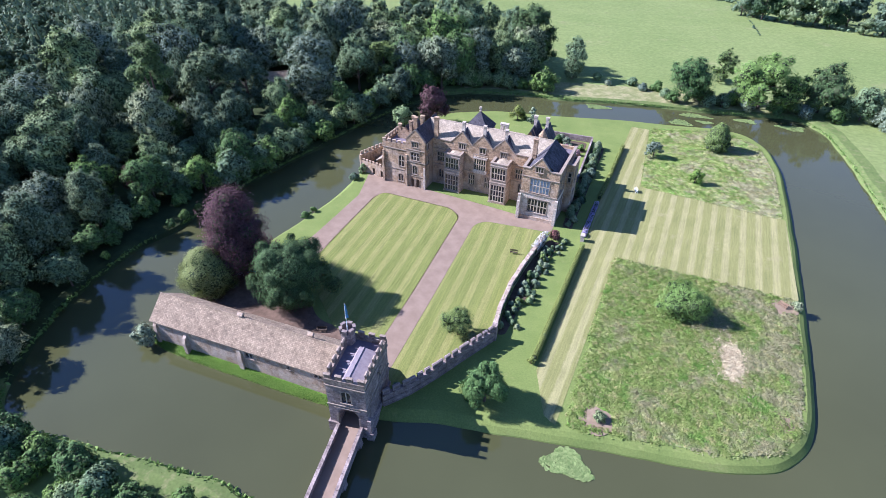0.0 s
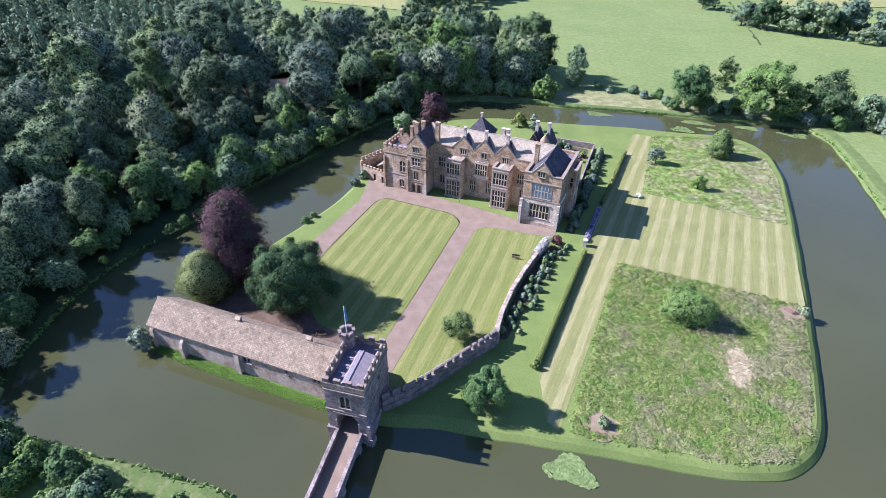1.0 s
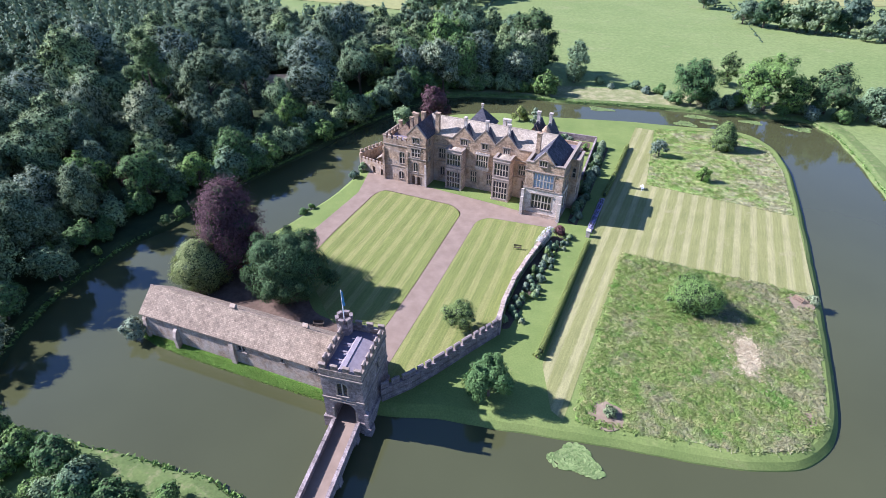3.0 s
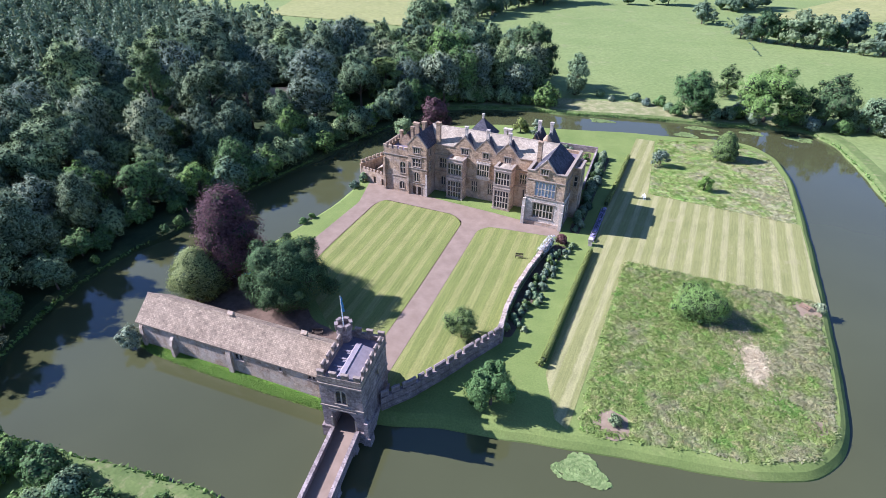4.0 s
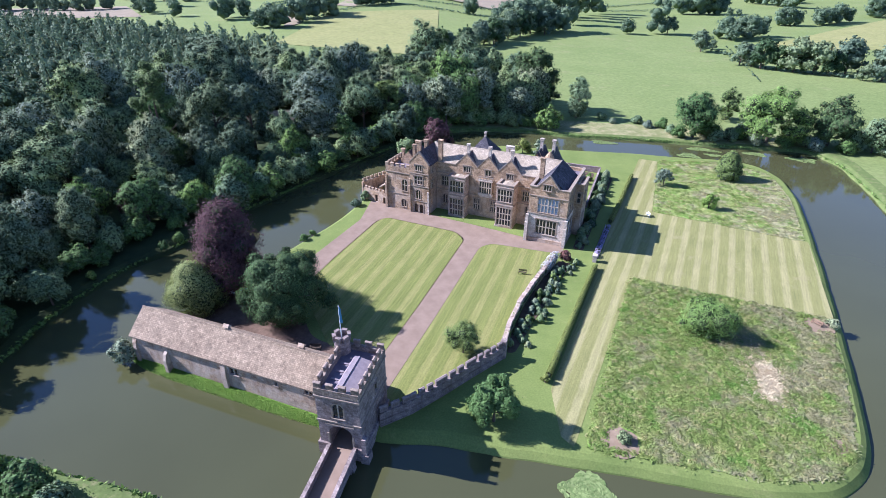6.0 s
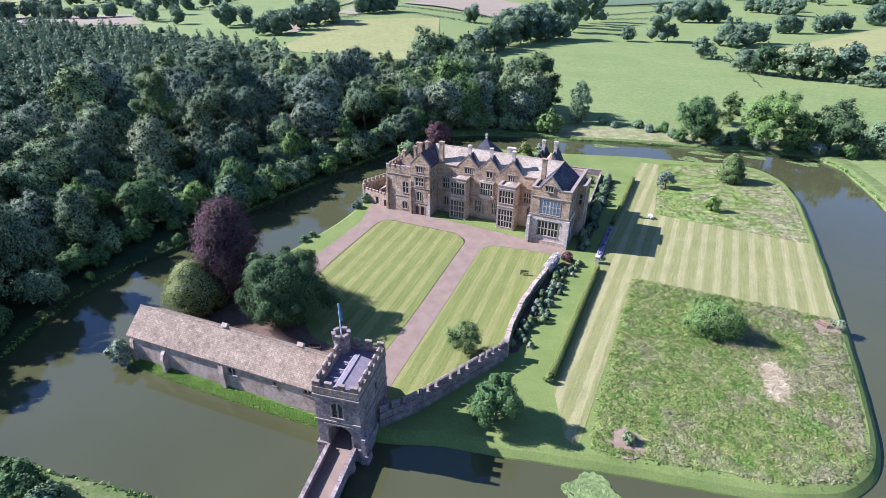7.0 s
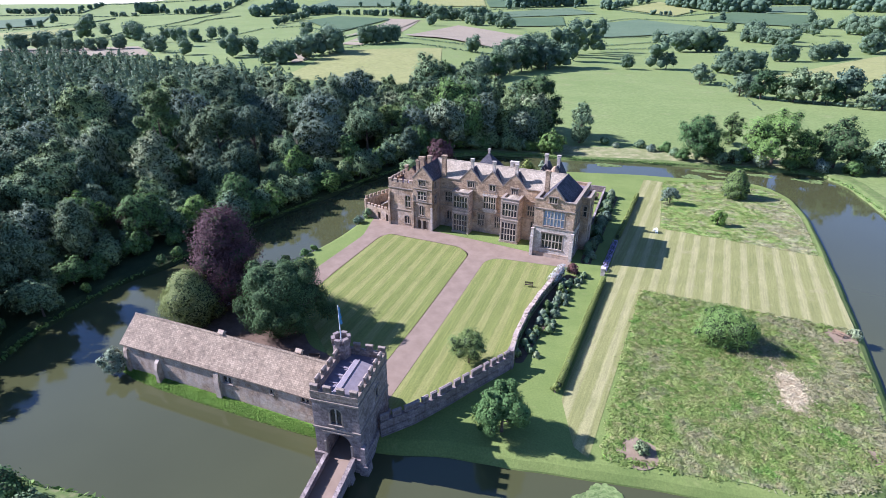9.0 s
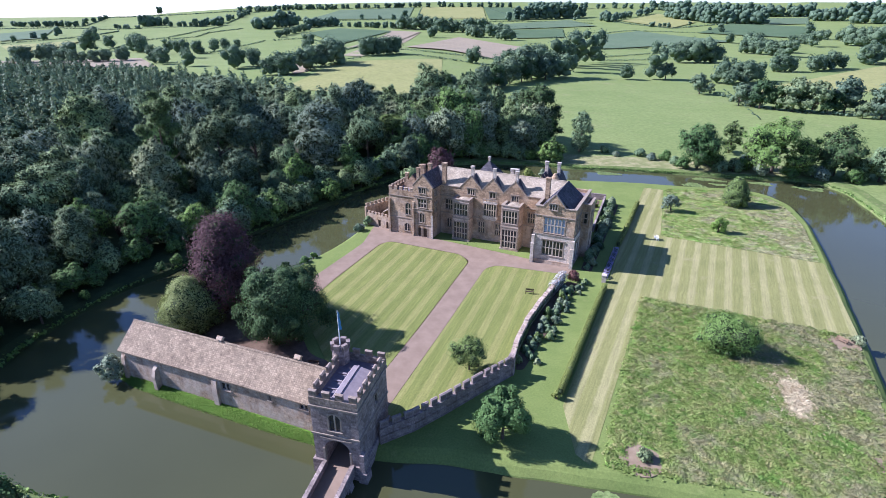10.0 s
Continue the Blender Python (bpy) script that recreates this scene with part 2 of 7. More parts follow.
MEADOW = meadow_ground("rough_meadow")
MEADOW_BLADE = meadow_blade("meadow_blade")
BANK = grass("rank_bank", (0.078, 0.116, 0.032), (0.123, 0.159, 0.048), (0.197, 0.189, 0.088), 0.52, 0.3, None, 2.5)
STRIP = grass("lush_strip", (0.089, 0.176, 0.018), (0.124, 0.226, 0.032), (0.152, 0.200, 0.054), 0.7, 0.3, None, 2.5)
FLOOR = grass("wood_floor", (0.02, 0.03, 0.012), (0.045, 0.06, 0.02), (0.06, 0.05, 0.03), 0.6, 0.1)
PASTURE = grass("pasture", (0.136, 0.180, 0.054), (0.172, 0.210, 0.069), (0.211, 0.214, 0.093), 0.56, 0.02, None, 0.6)
# Far crop's dull green, greyed further to carry distance haze in the colour.
FIELD_SAGE = grass("hazy_sage_field", (0.085, 0.125, 0.065), (0.11, 0.15, 0.08), (0.13, 0.155, 0.09), 0.65, 0.015, None, 0.3)
FIELD_PALE = grass("pale_field", (0.199, 0.210, 0.070), (0.244, 0.242, 0.090), (0.277, 0.237, 0.113), 0.6, 0.015, None, 0.3)
FIELD_TAN = grass("stubble_field", (0.211, 0.176, 0.116), (0.264, 0.221, 0.146), (0.185, 0.171, 0.103), 0.6, 0.015, None, 0.3)
FIELD_DARK = grass("bean_field", (0.065, 0.105, 0.048), (0.088, 0.128, 0.06), (0.10, 0.13, 0.07), 0.65, 0.015, None, 0.3)

LEAF_OAK = leaf("oak_leaf", (0.081, 0.138, 0.064), (0.242, 0.310, 0.153))
LEAF_DARK = leaf("dark_leaf", (0.060, 0.098, 0.058), (0.179, 0.229, 0.132))
LEAF_LIGHT = leaf("light_leaf", (0.060, 0.120, 0.029), (0.144, 0.227, 0.071))
LEAF_GREY = leaf("grey_leaf", (0.127, 0.166, 0.097), (0.290, 0.330, 0.218))
LEAF_LIME = leaf("lime_leaf", (0.095, 0.173, 0.032), (0.200, 0.293, 0.070))
LEAF_COPPER = leaf("copper_leaf", (0.050, 0.025, 0.029), (0.165, 0.080, 0.074))
LEAF_YELLOW = leaf("variegated_leaf", (0.091, 0.125, 0.032), (0.271, 0.295, 0.108))
LEAF_ILEX = leaf("ilex_leaf", (0.025, 0.051, 0.022), (0.071, 0.118, 0.050))
LEAF_OLIVE = leaf("olive_leaf", (0.075, 0.117, 0.030), (0.179, 0.233, 0.072))
LEAF_SAGE = leaf("sage_leaf", (0.107, 0.148, 0.087), (0.248, 0.297, 0.194))
LEAF_SPRUCE = leaf("spruce_needle", (0.059, 0.095, 0.060), (0.138, 0.190, 0.110), 0.2)
# Distant leaves greyed and blued: the haze is put into their colour.
LEAF_FAR = leaf("hazy_far_leaf", (0.057, 0.091, 0.057), (0.133, 0.187, 0.119), 0.3)
LEAF_HEDGE = leaf("hedge_leaf", (0.118, 0.158, 0.036), (0.221, 0.257, 0.067), vary=False)
LEAF_STRIP = leaf("strip_blade", (0.095, 0.175, 0.025), (0.190, 0.288, 0.055), 0.4, vary=False)
LEAF_LILY = leaf("lily_leaf", (0.081, 0.136, 0.035), (0.184, 0.237, 0.081), 0.05, vary=False)
PETAL_WHITE = leaf("white_petal", (0.324, 0.317, 0.280), (0.540, 0.533, 0.490), 0.2, vary=False)
PETAL_BLUE = leaf("lavender_flower", (0.195, 0.175, 0.332), (0.411, 0.356, 0.520), 0.2, vary=False)
PETAL_PINK = leaf("rose_flower", (0.22, 0.12, 0.13), (0.42, 0.28, 0.28), 0.2, vary=False)
STRAW = leaf("straw_tuft", (0.367, 0.300, 0.171), (0.571, 0.480, 0.306), 0.4, vary=False)

wm = Nodes("moat_water", 0.06, 0.42)
wp = wm.where()
wm.bump(wm.noise(0.9, wp, 3), 0.03, 0.1)
WATER = wm.done(wm.ramp(wm.noise(0.02, wp, 4), [(0.3, (0.052, 0.055, 0.022)), (0.7, (0.064, 0.068, 0.028))]))


# ---- mesh tools ----
SHIFT = [0.0]  # how far the block in hand stands before or behind the main front

def part(name, bm, material, parent=None, label=""):
    me = bpy.data.meshes.new(name)
    bm.to_mesh(me)
    bm.free()
    me.materials.append(material)
    ob = new(name, me)
    if parent:
        ob.parent = parent
        if parent.name == "manor_house":
            ob.location.y = SHIFT[0]
    if label:
        ob["label"] = label
    return ob


def mesh_of(name, verts, faces, material):
    me = bpy.data.meshes.new(name)
    me.from_pydata(verts, [], faces)
    me.materials.append(material)
    return me


def base_of(name, m, label, category, group="", kind=""):
    ob = new(name)
    ob.matrix_world = m
    return tagged(ob, label, category, group, kind)


def box(bm, x0, x1, y0, y1, z0, z1, taper=0.0):
    t = taper
    v = [bm.verts.new(c) for c in ((x0, y0, z0), (x1, y0, z0), (x1, y1, z0), (x0, y1, z0),
                                   (x0 + t, y0 + t, z1), (x1 - t, y0 + t, z1), (x1 - t, y1 - t, z1), (x0 + t, y1 - t, z1))]
    for f in ((3, 2, 1, 0), (4, 5, 6, 7), (0, 1, 5, 4), (1, 2, 6, 5), (2, 3, 7, 6), (3, 0, 4, 7)):
        bm.faces.new([v[i] for i in f])


def rows_of(*rows):
    return rows


def each(name, rows, material, parent, label=""):
    """Every box of the rows as a part of its own."""
    for r in rows:
        part(name, boxes(r), material, parent, label)


def boxes(*rows, taper=0.0):
    bm = bmesh.new()
    for r in rows:
        box(bm, *r, taper=taper)
    return bm


def prism(bm, outline, along, a, b):
    """A straight bar: the outline (u, z) swept along 'x' or 'y' from a to b."""
    ends = []
    for s in (a, b):
        ends.append([bm.verts.new((s, u, z) if along == "x" else (u, s, z)) for u, z in outline])
    n = len(outline)
    for i in range(n):
        j = (i + 1) % n
        bm.faces.new((ends[0][i], ends[0][j], ends[1][j], ends[1][i]))
    bm.faces.new(ends[0][::-1])
    bm.faces.new(ends[1])
    bmesh.ops.recalc_face_normals(bm, faces=bm.faces[:])


def tube(bm, p, q, r0, r1, n=8):
    p, q = Vector(p), Vector(q)
    turn = (q - p).to_track_quat("Z", "Y").to_matrix()
    rings = []
    for c, r in ((p, r0), (q, r1)):
        rings.append([bm.verts.new(c + turn @ Vector((r * math.cos(2 * math.pi * i / n), r * math.sin(2 * math.pi * i / n), 0))) for i in range(n)])
    for i in range(n):
        j = (i + 1) % n
        bm.faces.new((rings[0][i], rings[0][j], rings[1][j], rings[1][i]))
    bm.faces.new(rings[1])
    bm.faces.new(rings[0][::-1])


def in_poly(x, y, poly):
    hit, j = False, len(poly) - 1
    for i in range(len(poly)):
        (xi, yi), (xj, yj) = poly[i], poly[j]
        if (yi > y) != (yj > y) and x < (xj - xi) * (y - yi) / (yj - yi) + xi:
            hit = not hit
        j = i
    return hit


def rounded(poly, r, steps=5):
    """The polygon with its corners cut to arcs of about r."""
    out, n = [], len(poly)
    for i in range(n):
        a, b, c = Vector(poly[i - 1]), Vector(poly[i]), Vector(poly[(i + 1) % n])
        k = min(r, (a - b).length * 0.45, (c - b).length * 0.45)
        p, q = b + (a - b).normalized() * k, b + (c - b).normalized() * k
        for s in range(steps + 1):
            t = s / steps
            out.append(tuple((1 - t) ** 2 * p + 2 * t * (1 - t) * b + t * t * q))
    return out


def sheet(name, poly, z, material, label, category, depth=0.15):
    """A level surface with a shallow edge."""
    bm = bmesh.new()
    top = [bm.verts.new((x, y, z)) for x, y in poly]
    low = [bm.verts.new((x, y, z - depth)) for x, y in poly]
    f = bm.faces.new(top)
    for i in range(len(poly)):
        j = (i + 1) % len(poly)
        bm.faces.new((low[i], low[j], top[j], top[i]))
    bmesh.ops.triangulate(bm, faces=[f])
    bmesh.ops.recalc_face_normals(bm, faces=bm.faces[:])
    return tagged(part(name, bm, material), label, category, kind="structure")


CREST = ((-180, 30), (-75, 34), (-60, 38), (-52, 42), (-47, 57), (-42.5, 70), (-37, 83), (-29, 91), (-21, 93), (0, 88), (15, 84), (40, 70), (180, 30))


def rise(x, y):
    """Height of the land outside the moat: near knolls, then a long ridge that falls to a plain in the west. Ridge
    heights go by bearing from the camera's spot, shaped to fit its skyline.
    """
    d = math.hypot(x, y)
    z = 0.2 + 9 * math.exp(-0.5 * ((x + 250) ** 2 + (y - 430) ** 2) / 120 ** 2)
    way, far = math.degrees(math.atan2(x - 34, y + 103)), math.hypot(x - 34, y + 103)
    for (a0, h0), (a1, h1) in zip(CREST, CREST[1:]):
        if a0 <= way <= a1:
            k = (way - a0) / (a1 - a0)
            top = h0 + (h1 - h0) * k
            break
    z += top * min(1.0, max(0.0, (far - 480) / 1560)) ** 2 - 0.012 * max(0.0, far - 2040) * (top > 45)
    z += min(1.0, max(0.0, (d - 160) / 400)) * max(0.0, min(1.0, (1050 - d) / 350)) * 2.5 * (noise.noise(Vector((x / 170, y / 170, 0.3))) + 0.3)
    return z


# ---- ground and moat ----
WATER_Z = -1.2
HUB = (15.0, 5.0)
ISLAND = [(-37, -59.4), (-20, -59.3), (-8, -59.2), (0.5, -59.0), (4, -60), (9, -59.6), (15.2, -57.2), (24.6, -55.7), (32, -54.2), (43, -52.1), (51, -51), (59, -49.2),
          (65, -46.4), (68.5, -42), (70.4, -36.5), (72, -21), (73.2, -5), (74.4, 13.7), (75.3, 32), (75.9, 55), (74, 69.5), (70, 77), (66, 80), (60.3, 81),
          (47.7, 78.5), (30, 76.5), (9, 71.5), (-12, 68), (-26, 60), (-33, 45), (-35, 25), (-33.2, 11), (-32.7, -4), (-34.5, -18), (-37.5, -35), (-39, -50), (-38.5, -57)]
SHORE = [(-45, -81), (-53, -73), (-57, -62), (-60, -53), (-61, -40), (-58, -27), (-57, -5), (-52.5, 16.5), (-49, 37), (-43, 58), (-36, 75), (-28, 82), (-5.2, 88),
         (9, 88.5), (25, 92.3), (43.5, 95.2), (61.5, 96.5), (80, 101), (87, 100), (92.2, 90), (95, 69), (96, 50), (97, 36), (99, 0), (99, -30), (97, -50)]
SHORE += [(92, -70), (80, -80), (50, -86), (20, -85), (8, -83), (0, -77), (-8, -76.5), (-17, -77.5), (-26, -79), (-37, -80)]
WOOD = [(-51, -72), (-62, -86), (-100, -64), (-470, 112), (-455, 172), (-400, 192), (-275, 178), (-180, 160), (-130, 124), (-105, 135), (-72, 155), (-22, 138), (-4, 112),
        (-12, 94), (-28, 87), (-36, 78), (-44, 60), (-50.5, 37), (-54, 16), (-59, -5), (-60, -27), (-63, -40), (-62, -53), (-58.5, -63)]


def reach(poly, a):
    """How far from the hub the outline lies in the direction a."""
    ox, oy = HUB
    dx, dy = math.cos(a), math.sin(a)
    best = 0
    for i in range(len(poly)):
        (x0, y0), (x1, y1) = poly[i - 1], poly[i]
        ex, ey = x1 - x0, y1 - y0
        det = dx * -ey + dy * ex
        if abs(det) < 1e-9:
            continue
        s = ((x0 - ox) * -ey + (y0 - oy) * ex) / det
        u = (dx * (y0 - oy) - dy * (x0 - ox)) / det
        if -1e-6 <= u <= 1 + 1e-6 and s > best:
            best = s
    return best


ISLAND_R, SHORE_R = rounded(ISLAND, 4.0, 4), rounded(SHORE, 5.0, 4)
SPOKES = 720
rings = []
for k in range(SPOKES):
    a = 2 * math.pi * k / SPOKES
    wob = 0.35 * noise.noise(Vector((math.cos(a) * 14, math.sin(a) * 14, 2.0)))
    ri, ro = reach(ISLAND_R, a) + 0.5 * wob, reach(SHORE_R, a) + 3.0 * wob
    line = [(ri * f, 0.0) for f in (0.25, 0.5, 0.75, 0.9)]
    line += [(ri - 1.7, 0.0), (ri - 0.9, -0.34), (ri - 0.1, -1.02), (ri + 0.5, -2.2), (ro - 0.9, -2.2), (ro, -1.2), (ro + 0.7, -0.35), (ro + 2.2, 0.1)]
    r = ro + 6
    far = []
    while r < 4650:
        far.append(r)
        r = r * 1.045 + 1
    rings.append((a, line, ro))
REACH = [1.0]
while REACH[-1] < 46:
    REACH.append(REACH[-1] * 1.05 + 0.01)
verts, faces, slots = [(HUB[0], HUB[1], 0.0)], [], []
per = len(rings[0][1]) + len(REACH)
for a, line, ro in rings:
    ca, sa = math.cos(a), math.sin(a)
    for r, z in line:
        verts.append((HUB[0] + r * ca, HUB[1] + r * sa, z))
    for f in REACH:
        r = (ro + 6) * f
        x, y = HUB[0] + r * ca, HUB[1] + r * sa
        verts.append((x, y, rise(x, y)))
for k in range(SPOKES):
    n0, n1 = 1 + k * per, 1 + (k + 1) % SPOKES * per
    faces.append((0, n0, n1))
    slots.append(0)
    for i in range(per - 1):
        faces.append((n0 + i, n0 + i + 1, n1 + i + 1, n1 + i))
        x, y, z = verts[n0 + i]
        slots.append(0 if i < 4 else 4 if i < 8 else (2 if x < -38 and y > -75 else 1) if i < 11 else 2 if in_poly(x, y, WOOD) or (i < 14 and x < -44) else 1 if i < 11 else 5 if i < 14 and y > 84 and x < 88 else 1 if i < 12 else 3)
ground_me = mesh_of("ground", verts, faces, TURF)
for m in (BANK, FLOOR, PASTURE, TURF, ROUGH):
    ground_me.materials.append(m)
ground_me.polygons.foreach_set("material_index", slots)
tagged(new("ground", ground_me), "green turf island, moat banks and rolling pasture", "ground", kind="structure")

bm = bmesh.new()
bm.faces.new([bm.verts.new((HUB[0] + (ro + 1.2) * math.cos(a), HUB[1] + (ro + 1.2) * math.sin(a), WATER_Z)) for a, line, ro in rings])
bmesh.ops.triangulate(bm, faces=bm.faces[:])
tagged(part("water", bm, WATER), "still murky green moat water round the island", "moat", kind="structure")

# ---- lawns, drive and meadows ----
DRIVE = [(1.3, -54), (5.6, -54), (5.2, -30), (4.5, -4.2), (6.5, -1.7), (22.0, -0.6), (21.8, 3.2), (-26.0, 8.6), (-30, 9.5), (-26.9, -2), (-27.4, -20), (-28, -30), (-22.5, -30), (-22.9, -20),
         (-22.9, -1.4), (-21.5, 1.6), (-3.2, 0.7), (0.2, -2.0), (1.1, -30)]
sheet("drive", rounded(DRIVE, 1.4), 0.03, GRAVEL, "pinkish gravel drive leading to the house", "drive")
sheet("lawn", rounded([(0.1, -2.4), (-3.0, 0.5), (-21.6, 1.4), (-22.7, -1.6), (-22.7, -20), (-22.4, -33), (-8, -46), (1.2, -46), (1.0, -30)], 1.5), 0.06, LAWN,
      "striped mown lawn beside the gravel drive", "lawn")
sheet("lawn", rounded([(5.3, -30), (4.6, -4.4), (6.7, -1.9), (21.0, -0.9), (20.4, -6), (18.4, -23), (18.4, -37.8), (13.2, -48.2), (8.0, -55.0), (5.7, -54)], 1.0), 0.06, LAWN,
      "striped mown lawn within the curtain wall", "lawn")
sheet("grass_apron", rounded([(-12.0, 7.2), (-12.2, 10.6), (-8.1, 10.6), (-8.1, 8.0), (-3.6, 7.7), (-3.4, 6.3)], 0.3), 0.06, TURF, "narrow grass apron before the house wall", "lawn")
sheet("grass_apron", rounded([(-1.2, 6.0), (-2.6, 10.6), (4.3, 10.6), (4.4, 6.9), (8.8, 6.8), (8.8, 10.6), (13.0, 10.6), (13.1, 3.9)], 0.3), 0.06, TURF, "narrow grass apron before the house wall", "lawn")
sheet("mown_strip", rounded([(28.1, -42), (31.2, -50.4), (33.2, -51.6), (36.8, -5), (39.3, 27), (39.0, 70), (33.4, 70.5), (30.4, 20), (29.9, -4), (28.2, -40)], 0.3), 0.03, MOWN, "pale mown grass walk beside the meadow", "lawn")
sheet("mown_field", rounded([(36.4, -5.2), (71.6, -6.0), (73.0, 26.0), (39.1, 29.8)], 0.6), 0.045, MOWN, "striped mown grass between two meadows", "lawn")
MEADOW_A = rounded([(34.6, -51.2), (36.7, -5.0), (70.6, -6.0), (69.6, -24), (67.6, -39), (64.0, -44.5), (58, -47.3), (48, -49.0)], 1.5)
MEADOW_B = rounded([(39.4, 29.9), (72.4, 25.9), (73.2, 52), (71.0, 68), (65.5, 75.5), (58, 77.5), (39.4, 71.5)], 1.5)
sheet("meadow", MEADOW_A, 0.10, MEADOW, "unmown meadow grass with dry pinkish patches", "meadow")
sheet("meadow", MEADOW_B, 0.10, MEADOW, "unmown meadow grass with dry tips", "meadow")
sheet("yard", rounded([(-37, -51.5), (-12, -51.5), (1.0, -51), (1.0, -46.5), (-12, -45), (-24, -34), (-29, -30), (-36, -38)], 2.0), 0.04, YARD, "trodden gravel yard behind the long range", "yard")
bm = bmesh.new()
STRIP_EDGE = [(-36.5, -59.9), (-33, -60.7), (-28, -61.0), (-20, -61.0), (-8, -60.8), (2.0, -60.3)]


def strip_edge(x):
    for (x0, y0), (x1, y1) in zip(STRIP_EDGE, STRIP_EDGE[1:]):
        if x <= x1:
            return y0 + (y1 - y0) * (x - x0) / (x1 - x0)
    return STRIP_EDGE[-1][1]


cols_ = []
for i in range(60):
    x = -36.4 + i * 38.2 / 59
    ey = strip_edge(x) + 0.3 * noise.noise(Vector((x * 0.6, 0, 7)))
    cols_.append([bm.verts.new((x, -59.0 + (ey + 59.0) * t, -0.45 - 0.95 * t ** 1.4 + 0.05 * noise.noise(Vector((x, t * 3, 2))))) for t in (0, 0.25, 0.5, 0.75, 1.0)])
for p, q in zip(cols_, cols_[1:]):
    for k in range(4):
        bm.faces.new((p[k], p[k + 1], q[k + 1], q[k]))
bmesh.ops.recalc_face_normals(bm, faces=bm.faces[:])
tagged(part("barn_strip", bm, STRIP), "lush green grass strip along the moat edge", "grass strip", kind="structure")


def ring_patch(name, cx, cy, rx, ry, z, material, label):
    pts = []
    for i in range(28):
        a = 2 * math.pi * i / 28
        k = 1 + 0.22 * noise.noise(Vector((cx + 1.3 * math.cos(a), cy + 1.3 * math.sin(a), 0.5)))
        pts.append((cx + rx * k * math.cos(a), cy + ry * k * math.sin(a)))
    sheet(name, pts, z, material, label, "bare patch")


ring_patch("bare_patch", 38.7, -48.4, 2.5, 2.6, 0.13, SOIL, "bare brown soil patch in the meadow")
ring_patch("bare_patch", 68.6, -9.3, 2.4, 2.2, 0.13, SOIL, "bare brown soil patch by the moat")
ring_patch("bare_patch", 65.4, -38.0, 1.6, 2.2, 0.13, SOIL, "bare brown soil patch by the moat")


# ---- walls and windows ----
def place(ob, m):
    """Set a part at m, moved by the block's own offset to front or back."""
    ob.matrix_local = Matrix.Translation((0, SHIFT[0], 0)) @ m
    return ob


def wall(bm, m, w, z0, z1, thick, holes=(), gable=()):
    """An upright wall with real openings. m carries (u, in, z) to the place; holes are (u0, u1, z0, z1); gable points (u, z) go on top."""
    us = sorted({0.0, w, *[h[0] for h in holes], *[h[1] for h in holes]})
    zs = sorted({z0, z1, *[h[2] for h in holes], *[h[3] for h in holes]})

    def quad(*pts):
        bm.faces.new([bm.verts.new(m @ Vector(p)) for p in pts])

    for u0, u1 in zip(us, us[1:]):
        for a, b in zip(zs, zs[1:]):
            cu, cz = (u0 + u1) / 2, (a + b) / 2
            if any(h[0] < cu < h[1] and h[2] < cz < h[3] for h in holes):
                continue
            quad((u0, 0, a), (u1, 0, a), (u1, 0, b), (u0, 0, b))
            quad((u1, thick, a), (u0, thick, a), (u0, thick, b), (u1, thick, b))
    for u0, u1, a, b in holes:
        quad((u0, 0, a), (u0, 0, b), (u0, thick, b), (u0, thick, a))
        quad((u1, 0, b), (u1, 0, a), (u1, thick, a), (u1, thick, b))
        quad((u0, 0, a), (u0, thick, a), (u1, thick, a), (u1, 0, a))
        quad((u0, 0, b), (u1, 0, b), (u1, thick, b), (u0, thick, b))
    quad((0, 0, z0), (0, 0, z1), (0, thick, z1), (0, thick, z0))
    quad((w, 0, z1), (w, 0, z0), (w, thick, z0), (w, thick, z1))
    quad((0, 0, z1), (w, 0, z1), (w, thick, z1), (0, thick, z1))
    for g in gable:
        front = [bm.verts.new(m @ Vector((u, 0, z))) for u, z in g]
        back = [bm.verts.new(m @ Vector((u, thick, z))) for u, z in g]
        bm.faces.new(front)
        bm.faces.new(back[::-1])
        for i in range(len(g)):
            j = (i + 1) % len(g)
            bm.faces.new((front[j], front[i], back[i], back[j]))


PANES = {}


def arch_fill(bm, u0, u1, spring, top, y0, y1):
    """Fills the two upper corners of an opening so that it is arched."""
    mid, half = (u0 + u1) / 2, (u1 - u0) / 2
    for sgn in (1, -1):
        out = [(mid - sgn * half * math.cos(t * math.pi / 12), spring + (top - spring - 0.02) * math.sin(t * math.pi / 12)) for t in range(7)]
        out += [(mid, top), (mid - sgn * half, top)]
        a = [bm.verts.new((u, y0, z)) for u, z in out]
        b = [bm.verts.new((u, y1, z)) for u, z in out]
        for k in range(len(out)):
            q = (k + 1) % len(out)
            bm.faces.new((a[k], a[q], b[q], b[k]))
        bm.faces.new(a[::-1])
        bm.faces.new(b)
    bmesh.ops.recalc_face_normals(bm, faces=bm.faces[:])


def arch_ring(bm, u0, u1, spring, top, y0, y1, wide=0.17):
    """A dressed stone arch round the head of an opening."""
    mid, half = (u0 + u1) / 2, (u1 - u0) / 2
    rows = []
    for k in range(13):
        a = math.pi * k / 12
        rows.append([bm.verts.new((mid - (half + e) * math.cos(a), y, spring + (top - spring + e) * math.sin(a))) for e, y in ((0.0, y0), (wide, y0), (wide, y1), (0.0, y1))])
    for p, q in zip(rows, rows[1:]):
        for k in range(4):
            bm.faces.new((p[k], p[(k + 1) % 4], q[(k + 1) % 4], q[k]))
    bmesh.ops.recalc_face_normals(bm, faces=bm.faces[:])


